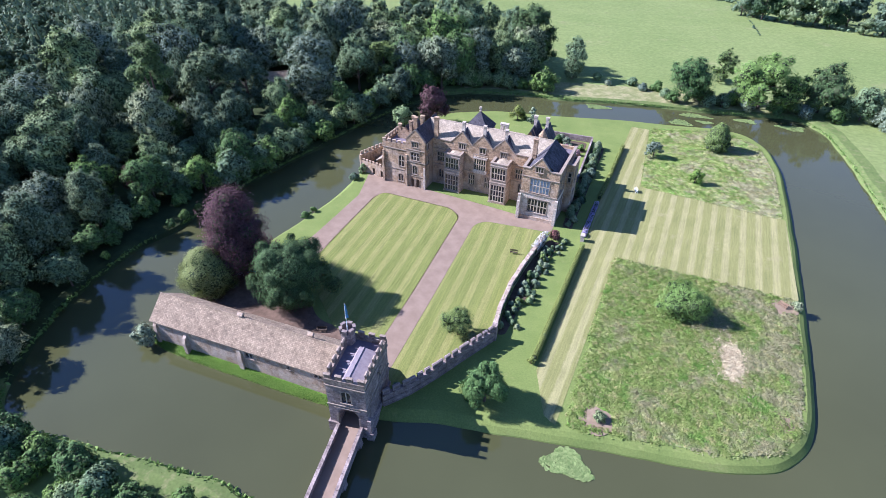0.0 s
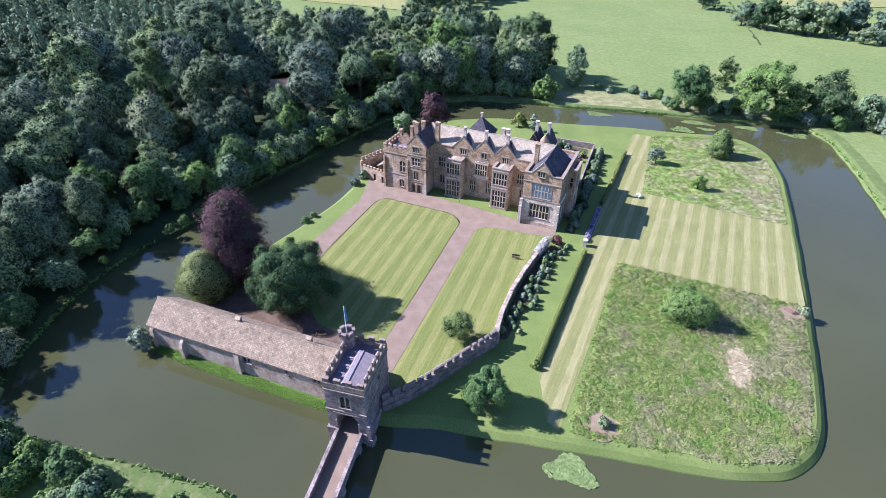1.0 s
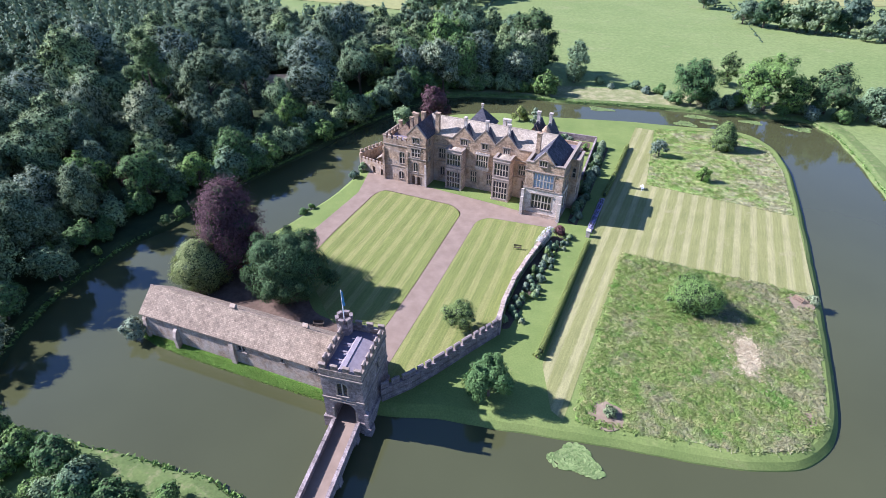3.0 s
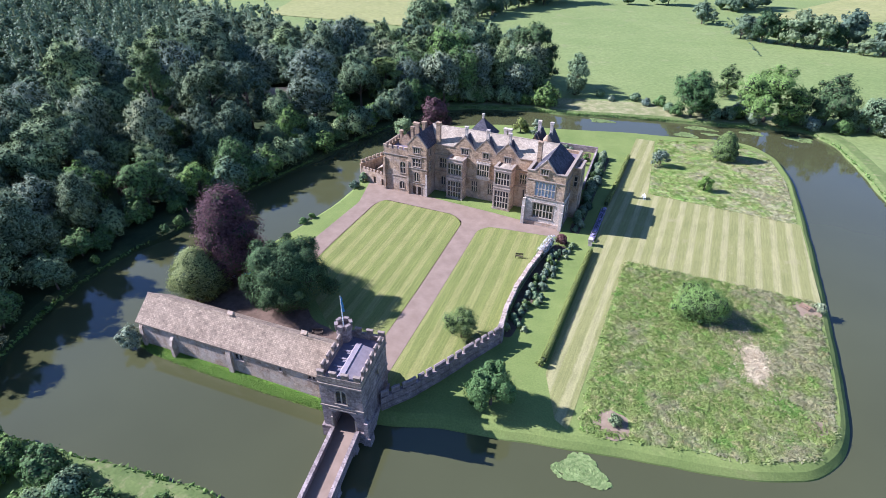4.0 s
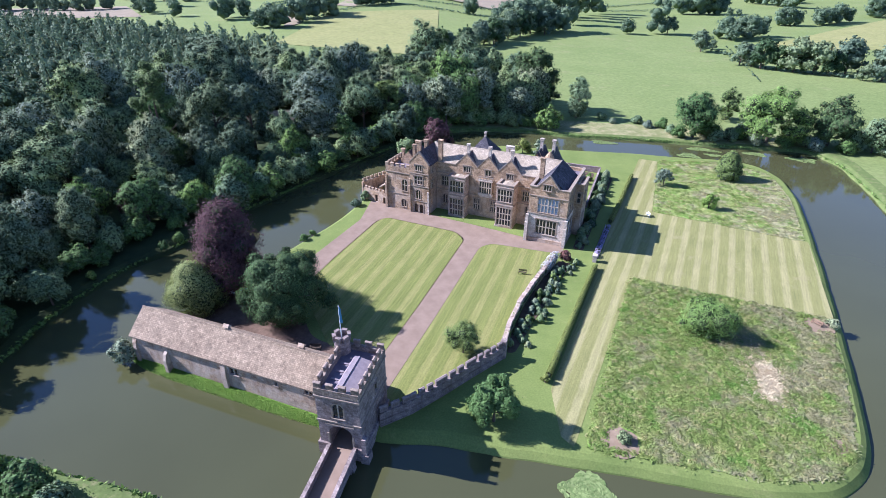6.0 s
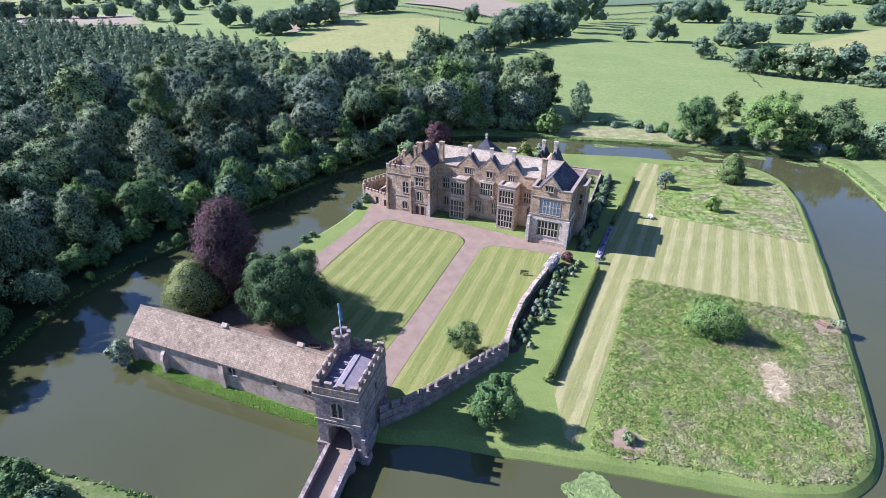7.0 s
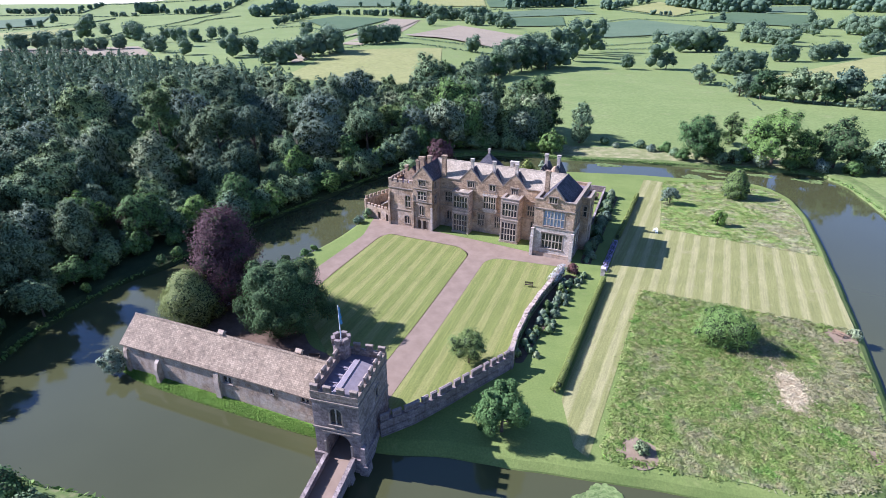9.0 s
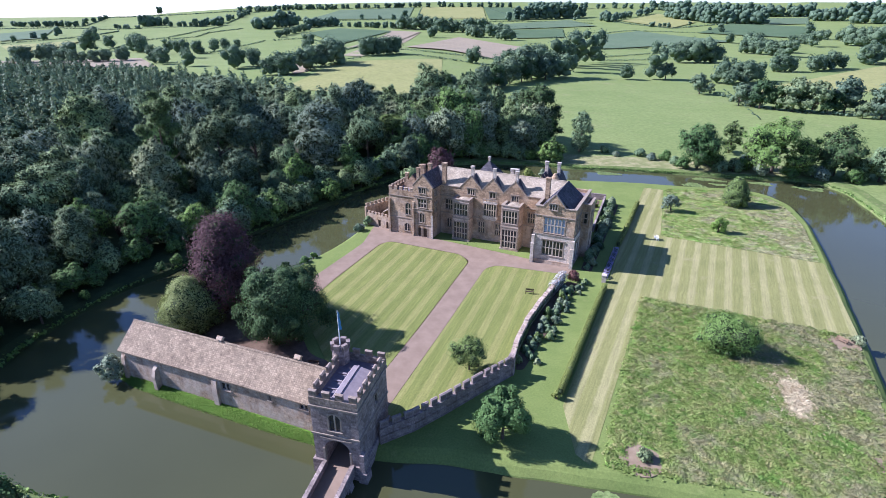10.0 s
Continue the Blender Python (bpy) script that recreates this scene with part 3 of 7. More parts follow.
def window(parent, m, u0, u1, z0, z1, cols, rows, arched=False, hood=True, sill=True, proud=0.05, glass=None, fill=None):
    """A mullioned window set back in its opening: dressed stone frame, mullions and a pane in each light."""
    f = 0.16
    win_bm = bmesh.new()
    d0, d1 = -proud, 0.34
    spring = z1 - 0.5 * (u1 - u0) if arched else z1
    box(win_bm, u0 - f, u0 + 0.05, d0, d1, z0 - 0.02, spring)
    box(win_bm, u1 - 0.05, u1 + f, d0, d1, z0 - 0.02, spring)
    if arched:
        arch_ring(win_bm, u0, u1, spring, z1, d0, d1 - 0.05)
    else:
        box(win_bm, u0 - f, u1 + f, d0 - 0.01, d1 - 0.01, z1 - 0.03, z1 + 0.16)
    win = part("window", win_bm, TRIM, parent, "arched stone window with leaded lights" if arched else "mullioned window with leaded lights in dressed stone")
    place(win, m)
    w, h, b = u1 - u0, z1 - z0, 0.17
    bars = bmesh.new()
    for i in range(1, cols):
        u = u0 + w * i / cols
        wide = b * (1.7 if cols >= 6 and i == cols // 2 else 1.0)
        box(bars, u - wide / 2, u + wide / 2, 0.03, 0.27, z0, z1 - (0.03 if arched else 0))
    for j in range(1, rows):
        z = z0 + h * j / rows
        box(bars, u0, u1, 0.04, 0.26, z - b / 2, z + b / 2)
    if len(bars.verts):
        part("mullion", bars, MULLION, win)
    else:
        bars.free()
    if arched:
        fb = bmesh.new()
        arch_fill(fb, u0, u1, spring, z1, 0.004, 0.3)
        part("spandrel", fb, fill or IRONSTONE, win)
    elif hood:
        part("hood_mould", boxes((u0 - 0.3, u1 + 0.3, -0.16, -0.01, z1 + 0.2, z1 + 0.34), (u0 - 0.3, u0 - 0.17, -0.14, -0.01, z1 - 0.25, z1 + 0.19), (u1 + 0.17, u1 + 0.3, -0.14, -0.01, z1 - 0.25, z1 + 0.19)), TRIM, win)
    if sill:
        part("sill", boxes((u0 - 0.22, u1 + 0.22, -0.14, 0.3, z0 - 0.16, z0 - 0.03)), TRIM, win)
    pw, ph = w / cols, h / rows
    key = (round(pw, 2), round(ph, 2), glass is None)
    if key not in PANES:
        pb = boxes((-pw / 2 + 0.01, pw / 2 - 0.01, 0, 0.02, -ph / 2 + 0.01, ph / 2 - 0.01))
        me = bpy.data.meshes.new("pane")
        pb.to_mesh(me)
        pb.free()
        me.materials.append(glass or GLASS)
        PANES[key] = me
    for i in range(cols):
        for j in range(rows):
            p = new("pane", PANES[key])
            p.parent = win
            p.matrix_local = pose(u0 + pw * (i + 0.5), 0.16, z0 + ph * (j + 0.5), random.uniform(-0.6, 0.6), 0, random.uniform(-0.6, 0.6))
    return win


def facing_south(y):
    return Matrix.Translation((0, y, 0))


def facing_east(x):
    """u runs to the back, the wall's inside lies to the west."""
    return Matrix(((0, -1, 0, x), (1, 0, 0, 0), (0, 0, 1, 0), (0, 0, 0, 1)))


def facing_west(x):
    return Matrix(((0, 1, 0, x), (-1, 0, 0, 0), (0, 0, 1, 0), (0, 0, 0, 1)))


def facing_north(y):
    return Matrix(((-1, 0, 0, 0), (0, -1, 0, y), (0, 0, 1, 0), (0, 0, 0, 1)))


def shell(parent, name, x0, x1, y0, y1, z0, z1, south=(), east=(), gable=None, material=None, thick=0.6, label="", west=(), north_gable=False):
    """Four walls of a block. south openings in x, east and west ones in y."""
    bm = bmesh.new()
    g = [[(p[0] - x0, p[1]) for p in gable]] if gable else ()
    wall(bm, Matrix.Translation((x0, y0, 0)), x1 - x0, z0, z1, thick, [(a - x0, b - x0, c, d) for a, b, c, d in south], g)
    wall(bm, facing_east(x1) @ Matrix.Translation((y0 + thick, 0, 0)), y1 - y0 - 2 * thick, z0, z1, thick, [(a - y0 - thick, b - y0 - thick, c, d) for a, b, c, d in east])
    wall(bm, facing_west(x0) @ Matrix.Translation((-y1 + thick, 0, 0)), y1 - y0 - 2 * thick, z0, z1, thick, [(y1 - thick - b, y1 - thick - a, c, d) for a, b, c, d in west])
    gn = [[(x1 - p[0], p[1]) for p in gable][::-1]] if gable and north_gable else ()
    wall(bm, facing_north(y1) @ Matrix.Translation((-x1, 0, 0)), x1 - x0, z0, z1, thick, (), gn)
    return part(name, bm, material or IRONSTONE, parent, label)


def coping(parent, pts, y, depth=0.5, size=0.2):
    """Dressed stone along a gable's slopes."""
    bm = bmesh.new()
    for (u0, a), (u1, b) in zip(pts, pts[1:]):
        d = Vector((u1 - u0, b - a)).normalized()
        n = Vector((-d.y, d.x))
        if n.y < 0:
            n = -n
        o = [(u0, a), (u1, b), (u1 + n.x * size, b + n.y * size), (u0 + n.x * size, a + n.y * size)]
        prism(bm, o, "y", y - 0.06, y + depth)
    return part("coping", bm, TRIM, parent)


def ridge_roof(parent, along, a, b, eave0, eave1, z_eave, mid, z_ridge, material, over=0.25, thick=0.16, name="roof"):
    """A pitched roof with real thickness; the ridge runs along x or y from a to b."""
    k0 = (z_ridge - z_eave) / (mid - eave0)
    k1 = (z_ridge - z_eave) / (eave1 - mid)
    bm = bmesh.new()
    prism(bm, [(eave0 - over, z_eave - over * k0), (mid, z_ridge), (mid, z_ridge + thick), (eave0 - over, z_eave - over * k0 + thick)], along, a, b)
    prism(bm, [(mid, z_ridge), (eave1 + over, z_eave - over * k1), (eave1 + over, z_eave - over * k1 + thick), (mid, z_ridge + thick)], along, a, b)
    prism(bm, [(mid - 0.16, z_ridge + thick - 0.02), (mid + 0.16, z_ridge + thick - 0.02), (mid, z_ridge + thick + 0.1)], along, a, b)
    return part(name, bm, material, parent)


def chimney(parent, x, y, z0, z1, w=0.8, d=0.8, pots=1, material=None):
    bm = boxes((x - w / 2, x + w / 2, y - d / 2, y + d / 2, z0, z1 - 0.5))
    box(bm, x - w / 2 - 0.09, x + w / 2 + 0.09, y - d / 2 - 0.09, y + d / 2 + 0.09, z1 - 0.5, z1 - 0.3)
    box(bm, x - w / 2 + 0.02, x + w / 2 - 0.02, y - d / 2 + 0.02, y + d / 2 - 0.02, z1 - 0.3, z1 - 0.12)
    box(bm, x - w / 2 - 0.12, x + w / 2 + 0.12, y - d / 2 - 0.12, y + d / 2 + 0.12, z1 - 0.12, z1)
    box(bm, x - w / 2 - 0.08, x + w / 2 + 0.08, y - d / 2 - 0.08, y + d / 2 + 0.08, z0 + (z1 - z0) * 0.35, z0 + (z1 - z0) * 0.35 + 0.14)
    c = part("chimney", bm, material or IRONSTONE, parent, "tall stone chimney stack with moulded cap")
    return c


def merlons(parent, p, q, z, height=0.8, width=0.75, gap=0.6, thick=0.42, material=None, cap=True):
    """Separate battlements on a parapet from p to q, each with a weathered coping."""
    p, q = Vector((*p, 0)), Vector((*q, 0))
    length = (q - p).length
    n = max(1, round((length + gap) / (width + gap)))
    step = (length + gap) / n
    w = step - gap
    a = math.atan2(q.y - p.y, q.x - p.x)
    bm = boxes((-w / 2, w / 2, -thick / 2, thick / 2, 0, height - 0.12))
    if cap:
        prism(bm, [(-thick / 2 - 0.06, height - 0.12), (thick / 2 + 0.06, height - 0.12), (thick / 2 + 0.06, height - 0.05), (0, height + 0.06), (-thick / 2 - 0.06, height - 0.05)], "x", -w / 2 - 0.04, w / 2 + 0.04)
    me = bpy.data.meshes.new("merlon")
    bm.to_mesh(me)
    bm.free()
    me.materials.append(material or IRONSTONE)
    for i in range(n):
        c = p + (q - p) * ((w / 2 + i * step) / length)
        ob = new("merlon", me)
        ob.parent = parent
        place(ob, pose(c.x, c.y, z, 0, 0, math.degrees(a)))


# ---- the house ----
HM = pose(0, 8, 0, 0, 0, -3.2) @ pose(0, -8, 0)
house = base_of("manor_house", HM, "tan ironstone Tudor manor house with stone-slate roofs", "house")


def hwin(y, u0, u1, z0, z1, cols, rows, **k):
    window(house, facing_south(y), u0, u1, z0, z1, cols, rows, **k)


# battlemented block at the west end
SHIFT[0] = -1.0
TA = [(-19.8, -18.3, 5.2, 8.2), (-20.1, -18.7, 0.9, 2.9)]
shell(house, "west_tower_wall", -24.3, -17.5, 7.2, 17.0, -1, 11.2, TA, label="ironstone tower wall with stained base")
hwin(7.2, *TA[0], 2, 2, arched=True)
hwin(7.2, *TA[1], 2, 1, arched=True)
part("tower_roof", boxes((-23.7, -18.1, 7.8, 16.4, 10.2, 10.5)), LEAD, house)
each("string_course", rows_of((-24.42, -17.6, 7.06, 7.25, 9.7, 9.9), (-24.45, -17.6, 7.08, 7.22, 4.2, 4.35)), TRIM, house)
merlons(house, (-24.3, 7.42), (-17.7, 7.42), 11.2, 0.85, 0.95, 0.6)
merlons(house, (-24.08, 8.3), (-24.08, 16.6), 11.2, 0.85, 0.95, 0.6)
for x in (-24.5, -17.85):
    part("buttress", boxes((x, x + 0.55, 6.75, 7.19, -0.5, 7.0), (x + 0.03, x + 0.52, 6.95, 7.19, 7.0, 8.8)), IRONSTONE, house)
# small gable behind the battlements
part("rear_gable", boxes((-22.6, -18.0, 12.0, 12.5, 10.0, 11.6)), IRONSTONE, house)
bm = bmesh.new()
prism(bm, [(-22.4, 11.6), (-18.4, 11.6), (-20.4, 13.7)], "y", 12.0, 12.5)
part("rear_gable_peak", bm, IRONSTONE, house)
ridge_roof(house, "y", 12.45, 19, -22.5, -18.3, 11.5, -20.4, 13.6, SHADED_SLATE)
# gabled block
SHIFT[0] = -0.9
TB = [(-15.9, -14.2, 11.2, 12.5), (-16.2, -14.0, 7.7, 9.7), (-15.85, -14.6, 3.8, 6.2), (-16.4, -15.35, 0.1, 2.4), (-14.95, -13.85, 0.1, 2.4)]
GB = [(-17.5, 12.9), (-12.4, 12.9), (-14.95, 15.7)]
shell(house, "gabled_wall", -17.5, -12.4, 7.0, 19.0, -1, 12.9, TB, ((8.2, 9.4, 10.6, 12.2), (8.2, 9.4, 6.6, 8.6)), GB, north_gable=True)
hwin(7.0, *TB[0], 3, 1)
hwin(7.0, *TB[1], 3, 2)
hwin(7.0, *TB[2], 2, 1, arched=True)
for u0, u1, a, b in TB[3:]:
    d = part("door", boxes((u0 + 0.05, u1 - 0.05, 7.2, 7.28, a, b - 0.1)), WOOD_DARK, house, "dark oak arched door")
    part("door_surround", boxes((u0 - 0.14, u0 + 0.05, 6.94, 7.3, a, b), (u1 - 0.05, u1 + 0.14, 6.94, 7.3, a, b)), TRIM, d)
    fb = bmesh.new()
    arch_fill(fb, u0, u1, b - 0.5, b, 7.004, 7.25)
    part("spandrel", fb, IRONSTONE, d)
window(house, facing_east(-12.4), 8.2, 9.4, 10.6, 12.2, 2, 1)
window(house, facing_east(-12.4), 8.2, 9.4, 6.6, 8.6, 2, 2)
coping(house, [(-17.6, 12.85), (-14.95, 15.78), (-12.3, 12.85)], 7.0)
ridge_roof(house, "y", 7.45, 19, -17.5, -12.4, 12.8, -14.95, 15.6, SHADED_SLATE)
each("string_course", rows_of((-17.45, -12.28, 6.86, 7.05, 10.35, 10.52), (-17.45, -12.28, 6.86, 7.05, 7.1, 7.27), (-17.45, -12.28, 6.88, 7.04, 3.15, 3.3)), TRIM, house)
part("quoin_pier", boxes((-12.75, -12.25, 6.8, 7.02, -0.5, 6.0)), PALE_STONE, house)
for x, y, z, w in ((-11.6, 12.3, 17.8, 1.0), (-17.9, 10.6, 16.3, 0.75), (-17.3, 12.3, 16.8, 0.8), (-16.2, 13.6, 16.9, 0.85), (-22.3, 12.9, 14.0, 0.7), (-19.2, 14.6, 16.0, 0.75)):
    chimney(house, x, y, 10.5, z, w, w * 0.9)
# main range
SHIFT[0] = 0.0
TC = [(-5.2, -3.5, 11.0, 12.4), (0.35, 1.75, 10.9, 12.2), (5.75, 7.25, 10.8, 12.1), (-2.3, -0.8, 1.8, 4.6), (2.0, 3.3, 1.8, 4.6), (9.8, 12.0, 6.2, 8.6), (10.8, 11.8, 2.6, 4.9), (-11.0, -9.2, 6.6, 9.0), (-10.6, -9.4, 2.0, 4.2), (-0.7, 2.1, 6.6, 9.4)]
shell(house, "main_wall", -12.4, 13.4, 10.8, 19.2, -1, 12.4, TC)
for i, (a, b, z, peak) in enumerate(((-7.3, -1.75, 12.4, -4.5), (-1.75, 3.6, 12.4, 0.95), (3.6, 9.1, 12.4, 6.4))):
    bm = bmesh.new()
    prism(bm, [(a, z), (b, z), (peak, 15.35)], "y", 10.8, 11.35)
    g = part("gable", bm, IRONSTONE, house)
    coping(house, [(a - 0.05, z - 0.05), (peak, 15.42), (b + 0.05, z - 0.05)], 10.8)
    ridge_roof(house, "y", 11.3, 14.9, a, b, 12.3, peak, 15.2, SHADED_SLATE, over=0.0, name="gable_roof")
    chimney(house, peak + 0.1, 11.6, 14.6, 17.8, 0.62, 0.62, material=PALE_STONE)
hwin(10.8, *TC[0], 3, 1)
hwin(10.8, *TC[1], 2, 1)
hwin(10.8, *TC[2], 3, 1)
hwin(10.8, *TC[3], 3, 2)
hwin(10.8, *TC[4], 3, 2)
hwin(10.8, *TC[5], 4, 2)
hwin(10.8, *TC[6], 2, 1, arched=True)
hwin(10.8, *TC[7], 3, 2)
hwin(10.8, *TC[8], 2, 1, arched=True)
each("string_course", rows_of((-12.4, -8.0, 10.66, 10.82, 9.9, 10.07), (-12.4, -8.0, 10.66, 10.82, 5.5, 5.67), (-3.7, 4.4, 10.66, 10.82, 5.5, 5.67), (8.7, 13.2, 10.66, 10.82, 5.4, 5.57), (8.7, 13.2, 10.66, 10.82, 9.6, 9.77),
                            (9.1, 13.3, 10.64, 11.2, 12.4, 12.62), (-12.4, -7.3, 10.64, 11.2, 12.4, 12.6)), TRIM, house)
ridge_roof(house, "x", -14.9, 17.3, 11.1, 19.2, 12.45, 14.9, 15.75, ROOF_STONE)
# oriel over the porch, with its balustrade
ob_ = part("oriel", boxes((-1.1, 2.5, 10.15, 10.78, 5.9, 6.5), (-0.9, 2.3, 10.3, 10.78, 5.5, 5.9)), PALE_STONE, house, "small stone oriel with a balustrade")
part("oriel_cornice", boxes((-1.1, 2.5, 10.15, 10.78, 9.55, 9.95)), PALE_STONE, house)
window(house, facing_south(10.15), -0.8, 2.2, 6.55, 9.5, 5, 2, hood=False, sill=False)
bal = [(-1.1, 2.5, 10.12, 10.26, 10.6, 10.72)]
for i in range(10):
    u = -1.0 + i * 0.377
    bal.append((u - 0.06, u + 0.06, 10.13, 10.25, 9.95, 10.6))
part("balustrade", boxes(*bal), TRIM, house)
# the two bays
for x0, x1, y, top, lo, up in ((-7.95, -3.8, 8.1, 10.3, (0.5, 4.7), (6.5, 9.3)), (4.5, 8.65, 7.4, 10.7, (0.6, 5.0), (6.6, 9.6))):
    sides = ((y + 0.8, 10.2, lo[0] + 0.2, lo[1]), (y + 0.8, 10.2, up[0], up[1]))
    bm = bmesh.new()
    south = [(x0 + 0.35, x1 - 0.35, *lo), (x0 + 0.35, x1 - 0.35, *up)]
    wall(bm, Matrix.Translation((x0, y, 0)), x1 - x0, -1, top, 0.5, [(a - x0, b - x0, c, d) for a, b, c, d in south])
    box(bm, x0, x0 + 0.5, y + 0.5, 10.8, -1, top)
    box(bm, x1 - 0.5, x1, y + 0.5, 10.8, -1, top)
    part("bay_wall", bm, BAY_STONE, house, "projecting stone bay with tall windows")
    for a, b, c, d in south:
        hwin(y, a, b, c, d, 5, 3 if d < 6 else 2, hood=False)
    each("string_course", rows_of((x0 - 0.12, x1 + 0.12, y - 0.12, 10.79, 5.55, 5.75), (x0 - 0.12, x1 + 0.12, y - 0.12, 10.79, top - 0.75, top - 0.6), (x0 - 0.14, x1 + 0.14, y - 0.14, y + 0.5, top, top + 0.16),
                                (x0 - 0.14, x0 + 0.5, y + 0.5, 10.79, top, top + 0.16), (x1 - 0.5, x1 + 0.14, y + 0.5, 10.79, top, top + 0.16)), TRIM, house)
    bm = bmesh.new()
    prism(bm, [(x0 + 0.4, top - 0.25), ((x0 + x1) / 2, top + 0.02), (x1 - 0.4, top - 0.25), ((x0 + x1) / 2, top - 0.5)], "y", y + 0.4, 10.79)
    part("bay_roof", bm, ROOF_STONE, house)
    part("plinth", boxes((x0 - 0.15, x1 + 0.15, y - 0.15, 10.79, -0.6, 0.35)), IRONSTONE, house)
# east wing
SHIFT[0] = 1.0
X0, X1, Y0, Y1 = 13.2, 21.9, 3.1, 19.2
TE = [(15.3, 19.8, 2.1, 5.5)]
shell(house, "wing_lower_wall", X0, X1, Y0, Y1, -1, 6.8, TE, ((5.0, 6.2, 1.6, 5.0), (7.6, 8.6, 1.6, 5.0)), material=PALE_STONE, label="pale ashlar lower storey of the wing")
TF = [(15.3, 19.8, 7.3, 10.7), (16.2, 17.95, 12.5, 13.4)]
bm = bmesh.new()
shell(house, "wing_upper_wall", X0 + 0.05, X1 - 0.05, Y0 + 0.05, Y1, 6.8, 13.0, TF[:1], ((5.0, 6.2, 7.8, 10.6), (7.6, 8.6, 7.8, 10.6)))
prism(bm, [(15.0, 13.0), (19.6, 13.0), (17.3, 15.75)], "y", Y0 + 0.05, Y0 + 0.6)
part("wing_gable", bm, IRONSTONE, house)
coping(house, [(14.9, 12.95), (17.3, 15.82), (19.7, 12.95)], Y0 + 0.05)
hwin(Y0, *TE[0], 6, 2)
hwin(Y0 + 0.05, *TF[0], 6, 2, glass=PALE_PANE)
hwin(Y0 - 0.15, 16.3, 17.9, 12.6, 13.75, 3, 1, proud=-0.02)
for a, b in ((5.0, 6.2), (7.6, 8.6)):
    window(house, facing_east(X1), a, b, 1.6, 5.0, 2, 2)
    window(house, facing_east(X1 - 0.05), a, b, 7.8, 10.6, 2, 2)
ridge_roof(house, "y", Y0 + 0.6, 15.0, 13.9, 21.2, 12.3, 17.3, 15.6, SHADED_SLATE, over=0.0)
part("wing_gutter", boxes((13.75, 21.3, Y0 + 0.6, Y1 - 0.6, 12.0, 12.3)), LEAD, house)
each("parapet_coping", rows_of((X0 - 0.08, 15.0, Y0 - 0.05, Y0 + 0.6, 13.0, 13.2), (19.6, X1 + 0.08, Y0 - 0.05, Y0 + 0.6, 13.0, 13.2), (X1 - 0.6, X1 + 0.08, Y0 + 0.6, Y1, 13.0, 13.2), (X0 - 0.08, X0 + 0.6, Y0 + 0.6, 10.7, 13.0, 13.2)), TRIM, house)
each("string_course", rows_of((X0 - 0.12, X1 + 0.12, Y0 - 0.12, Y0 + 0.02, 6.75, 6.95), (X1 - 0.04, X1 + 0.12, Y0 + 0.02, Y1, 6.75, 6.95), (X0 - 0.1, X1 + 0.1, Y0 - 0.1, Y0 + 0.05, 11.0, 11.16), (X1 - 0.04, X1 + 0.1, Y0 + 0.05, Y1, 11.0, 11.16), (X0 - 0.1, X0 + 0.04, Y0, 10.7, 6.75, 6.95)), TRIM, house)
part("plinth", boxes((X0 - 0.2, X1 + 0.2, Y0 - 0.2, Y1, -0.6, 0.9)), IRONSTONE, house)
for x in (X0 - 0.35, X1 - 0.35):
    part("buttress", boxes((x, x + 0.7, Y0 - 0.75, Y0 + 0.01, -0.5, 4.6), (x + 0.02, x + 0.68, Y0 - 0.45, Y0 + 0.01, 4.6, 6.4)), PALE_STONE, house, "pale stone corner buttress")
# stair projection on the wing's flank
shell(house, "flank_projection", X1 - 0.02, 23.6, 10.0, 15.5, -1, 12.4, ((22.4, 23.1, 8.0, 10.4),), ((11.6, 12.8, 7.6, 10.2), (11.6, 12.8, 2.0, 5.0)))
window(house, facing_east(23.6), 11.6, 12.8, 7.6, 10.2, 2, 2)
window(house, facing_east(23.6), 11.6, 12.8, 2.0, 5.0, 2, 2)
window(house, facing_south(10.0), 22.4, 23.1, 8.0, 10.4, 1, 2)
part("flank_roof", boxes((X1, 23.1, 10.5, 15.0, 11.6, 11.9)), LEAD, house)
each("parapet_coping", rows_of((X1 + 0.1, 23.7, 9.9, 10.5, 12.4, 12.55), (23.1, 23.7, 10.5, 15.5, 12.4, 12.55)), TRIM, house)
chimney(house, 14.2, 8.7, 12.0, 17.8, 0.95, 0.8)
# rear ranges
SHIFT[0] = 0.0
shell(house, "rear_wall", -9.0, 16.0, 19.2, 26.5, -1, 9.5, thick=0.5)
ridge_roof(house, "x", -9.2, 8.0, 19.2, 26.5, 9.4, 22.85, 12.4, ROOF_STONE)
for px in (10.2, 13.2):
    bm = bmesh.new()
    prism(bm, [(px - 1.9, 9.5), (px + 1.9, 9.5), (px + 1.9, 12.0), (px, 15.4), (px - 1.9, 12.0)], "y", 20.5, 21.0)
    part("rear_gable", bm, IRONSTONE, house)
    ridge_roof(house, "y", 19.3, 26.5, px - 1.6, px + 1.6, 12.3, px, 15.2, SHADED_SLATE)
    shell(house, "rear_gable_wall", px - 1.45, px + 1.45, 21.0, 26.3, 9.4, 12.2, thick=0.3)
    chimney(house, px, 23.2, 13.5, 17.8, 0.7, 0.7, material=PALE_STONE)
for px in (3.2, 4.3):
    chimney(house, px, 18.3, 12.5, 16.4, 0.8, 0.8, material=PALE_STONE)
bm = bmesh.new()
tube(bm, (13.7, 17.6, 11), (13.7, 17.6, 15.4), 0.95, 0.95, 10)
tube(bm, (13.7, 17.6, 15.4), (13.7, 17.6, 16.6), 1.05, 0.25, 10)
part("turret", bm, IRONSTONE, house, "round stone stair turret with domed cap")
bm = bmesh.new()
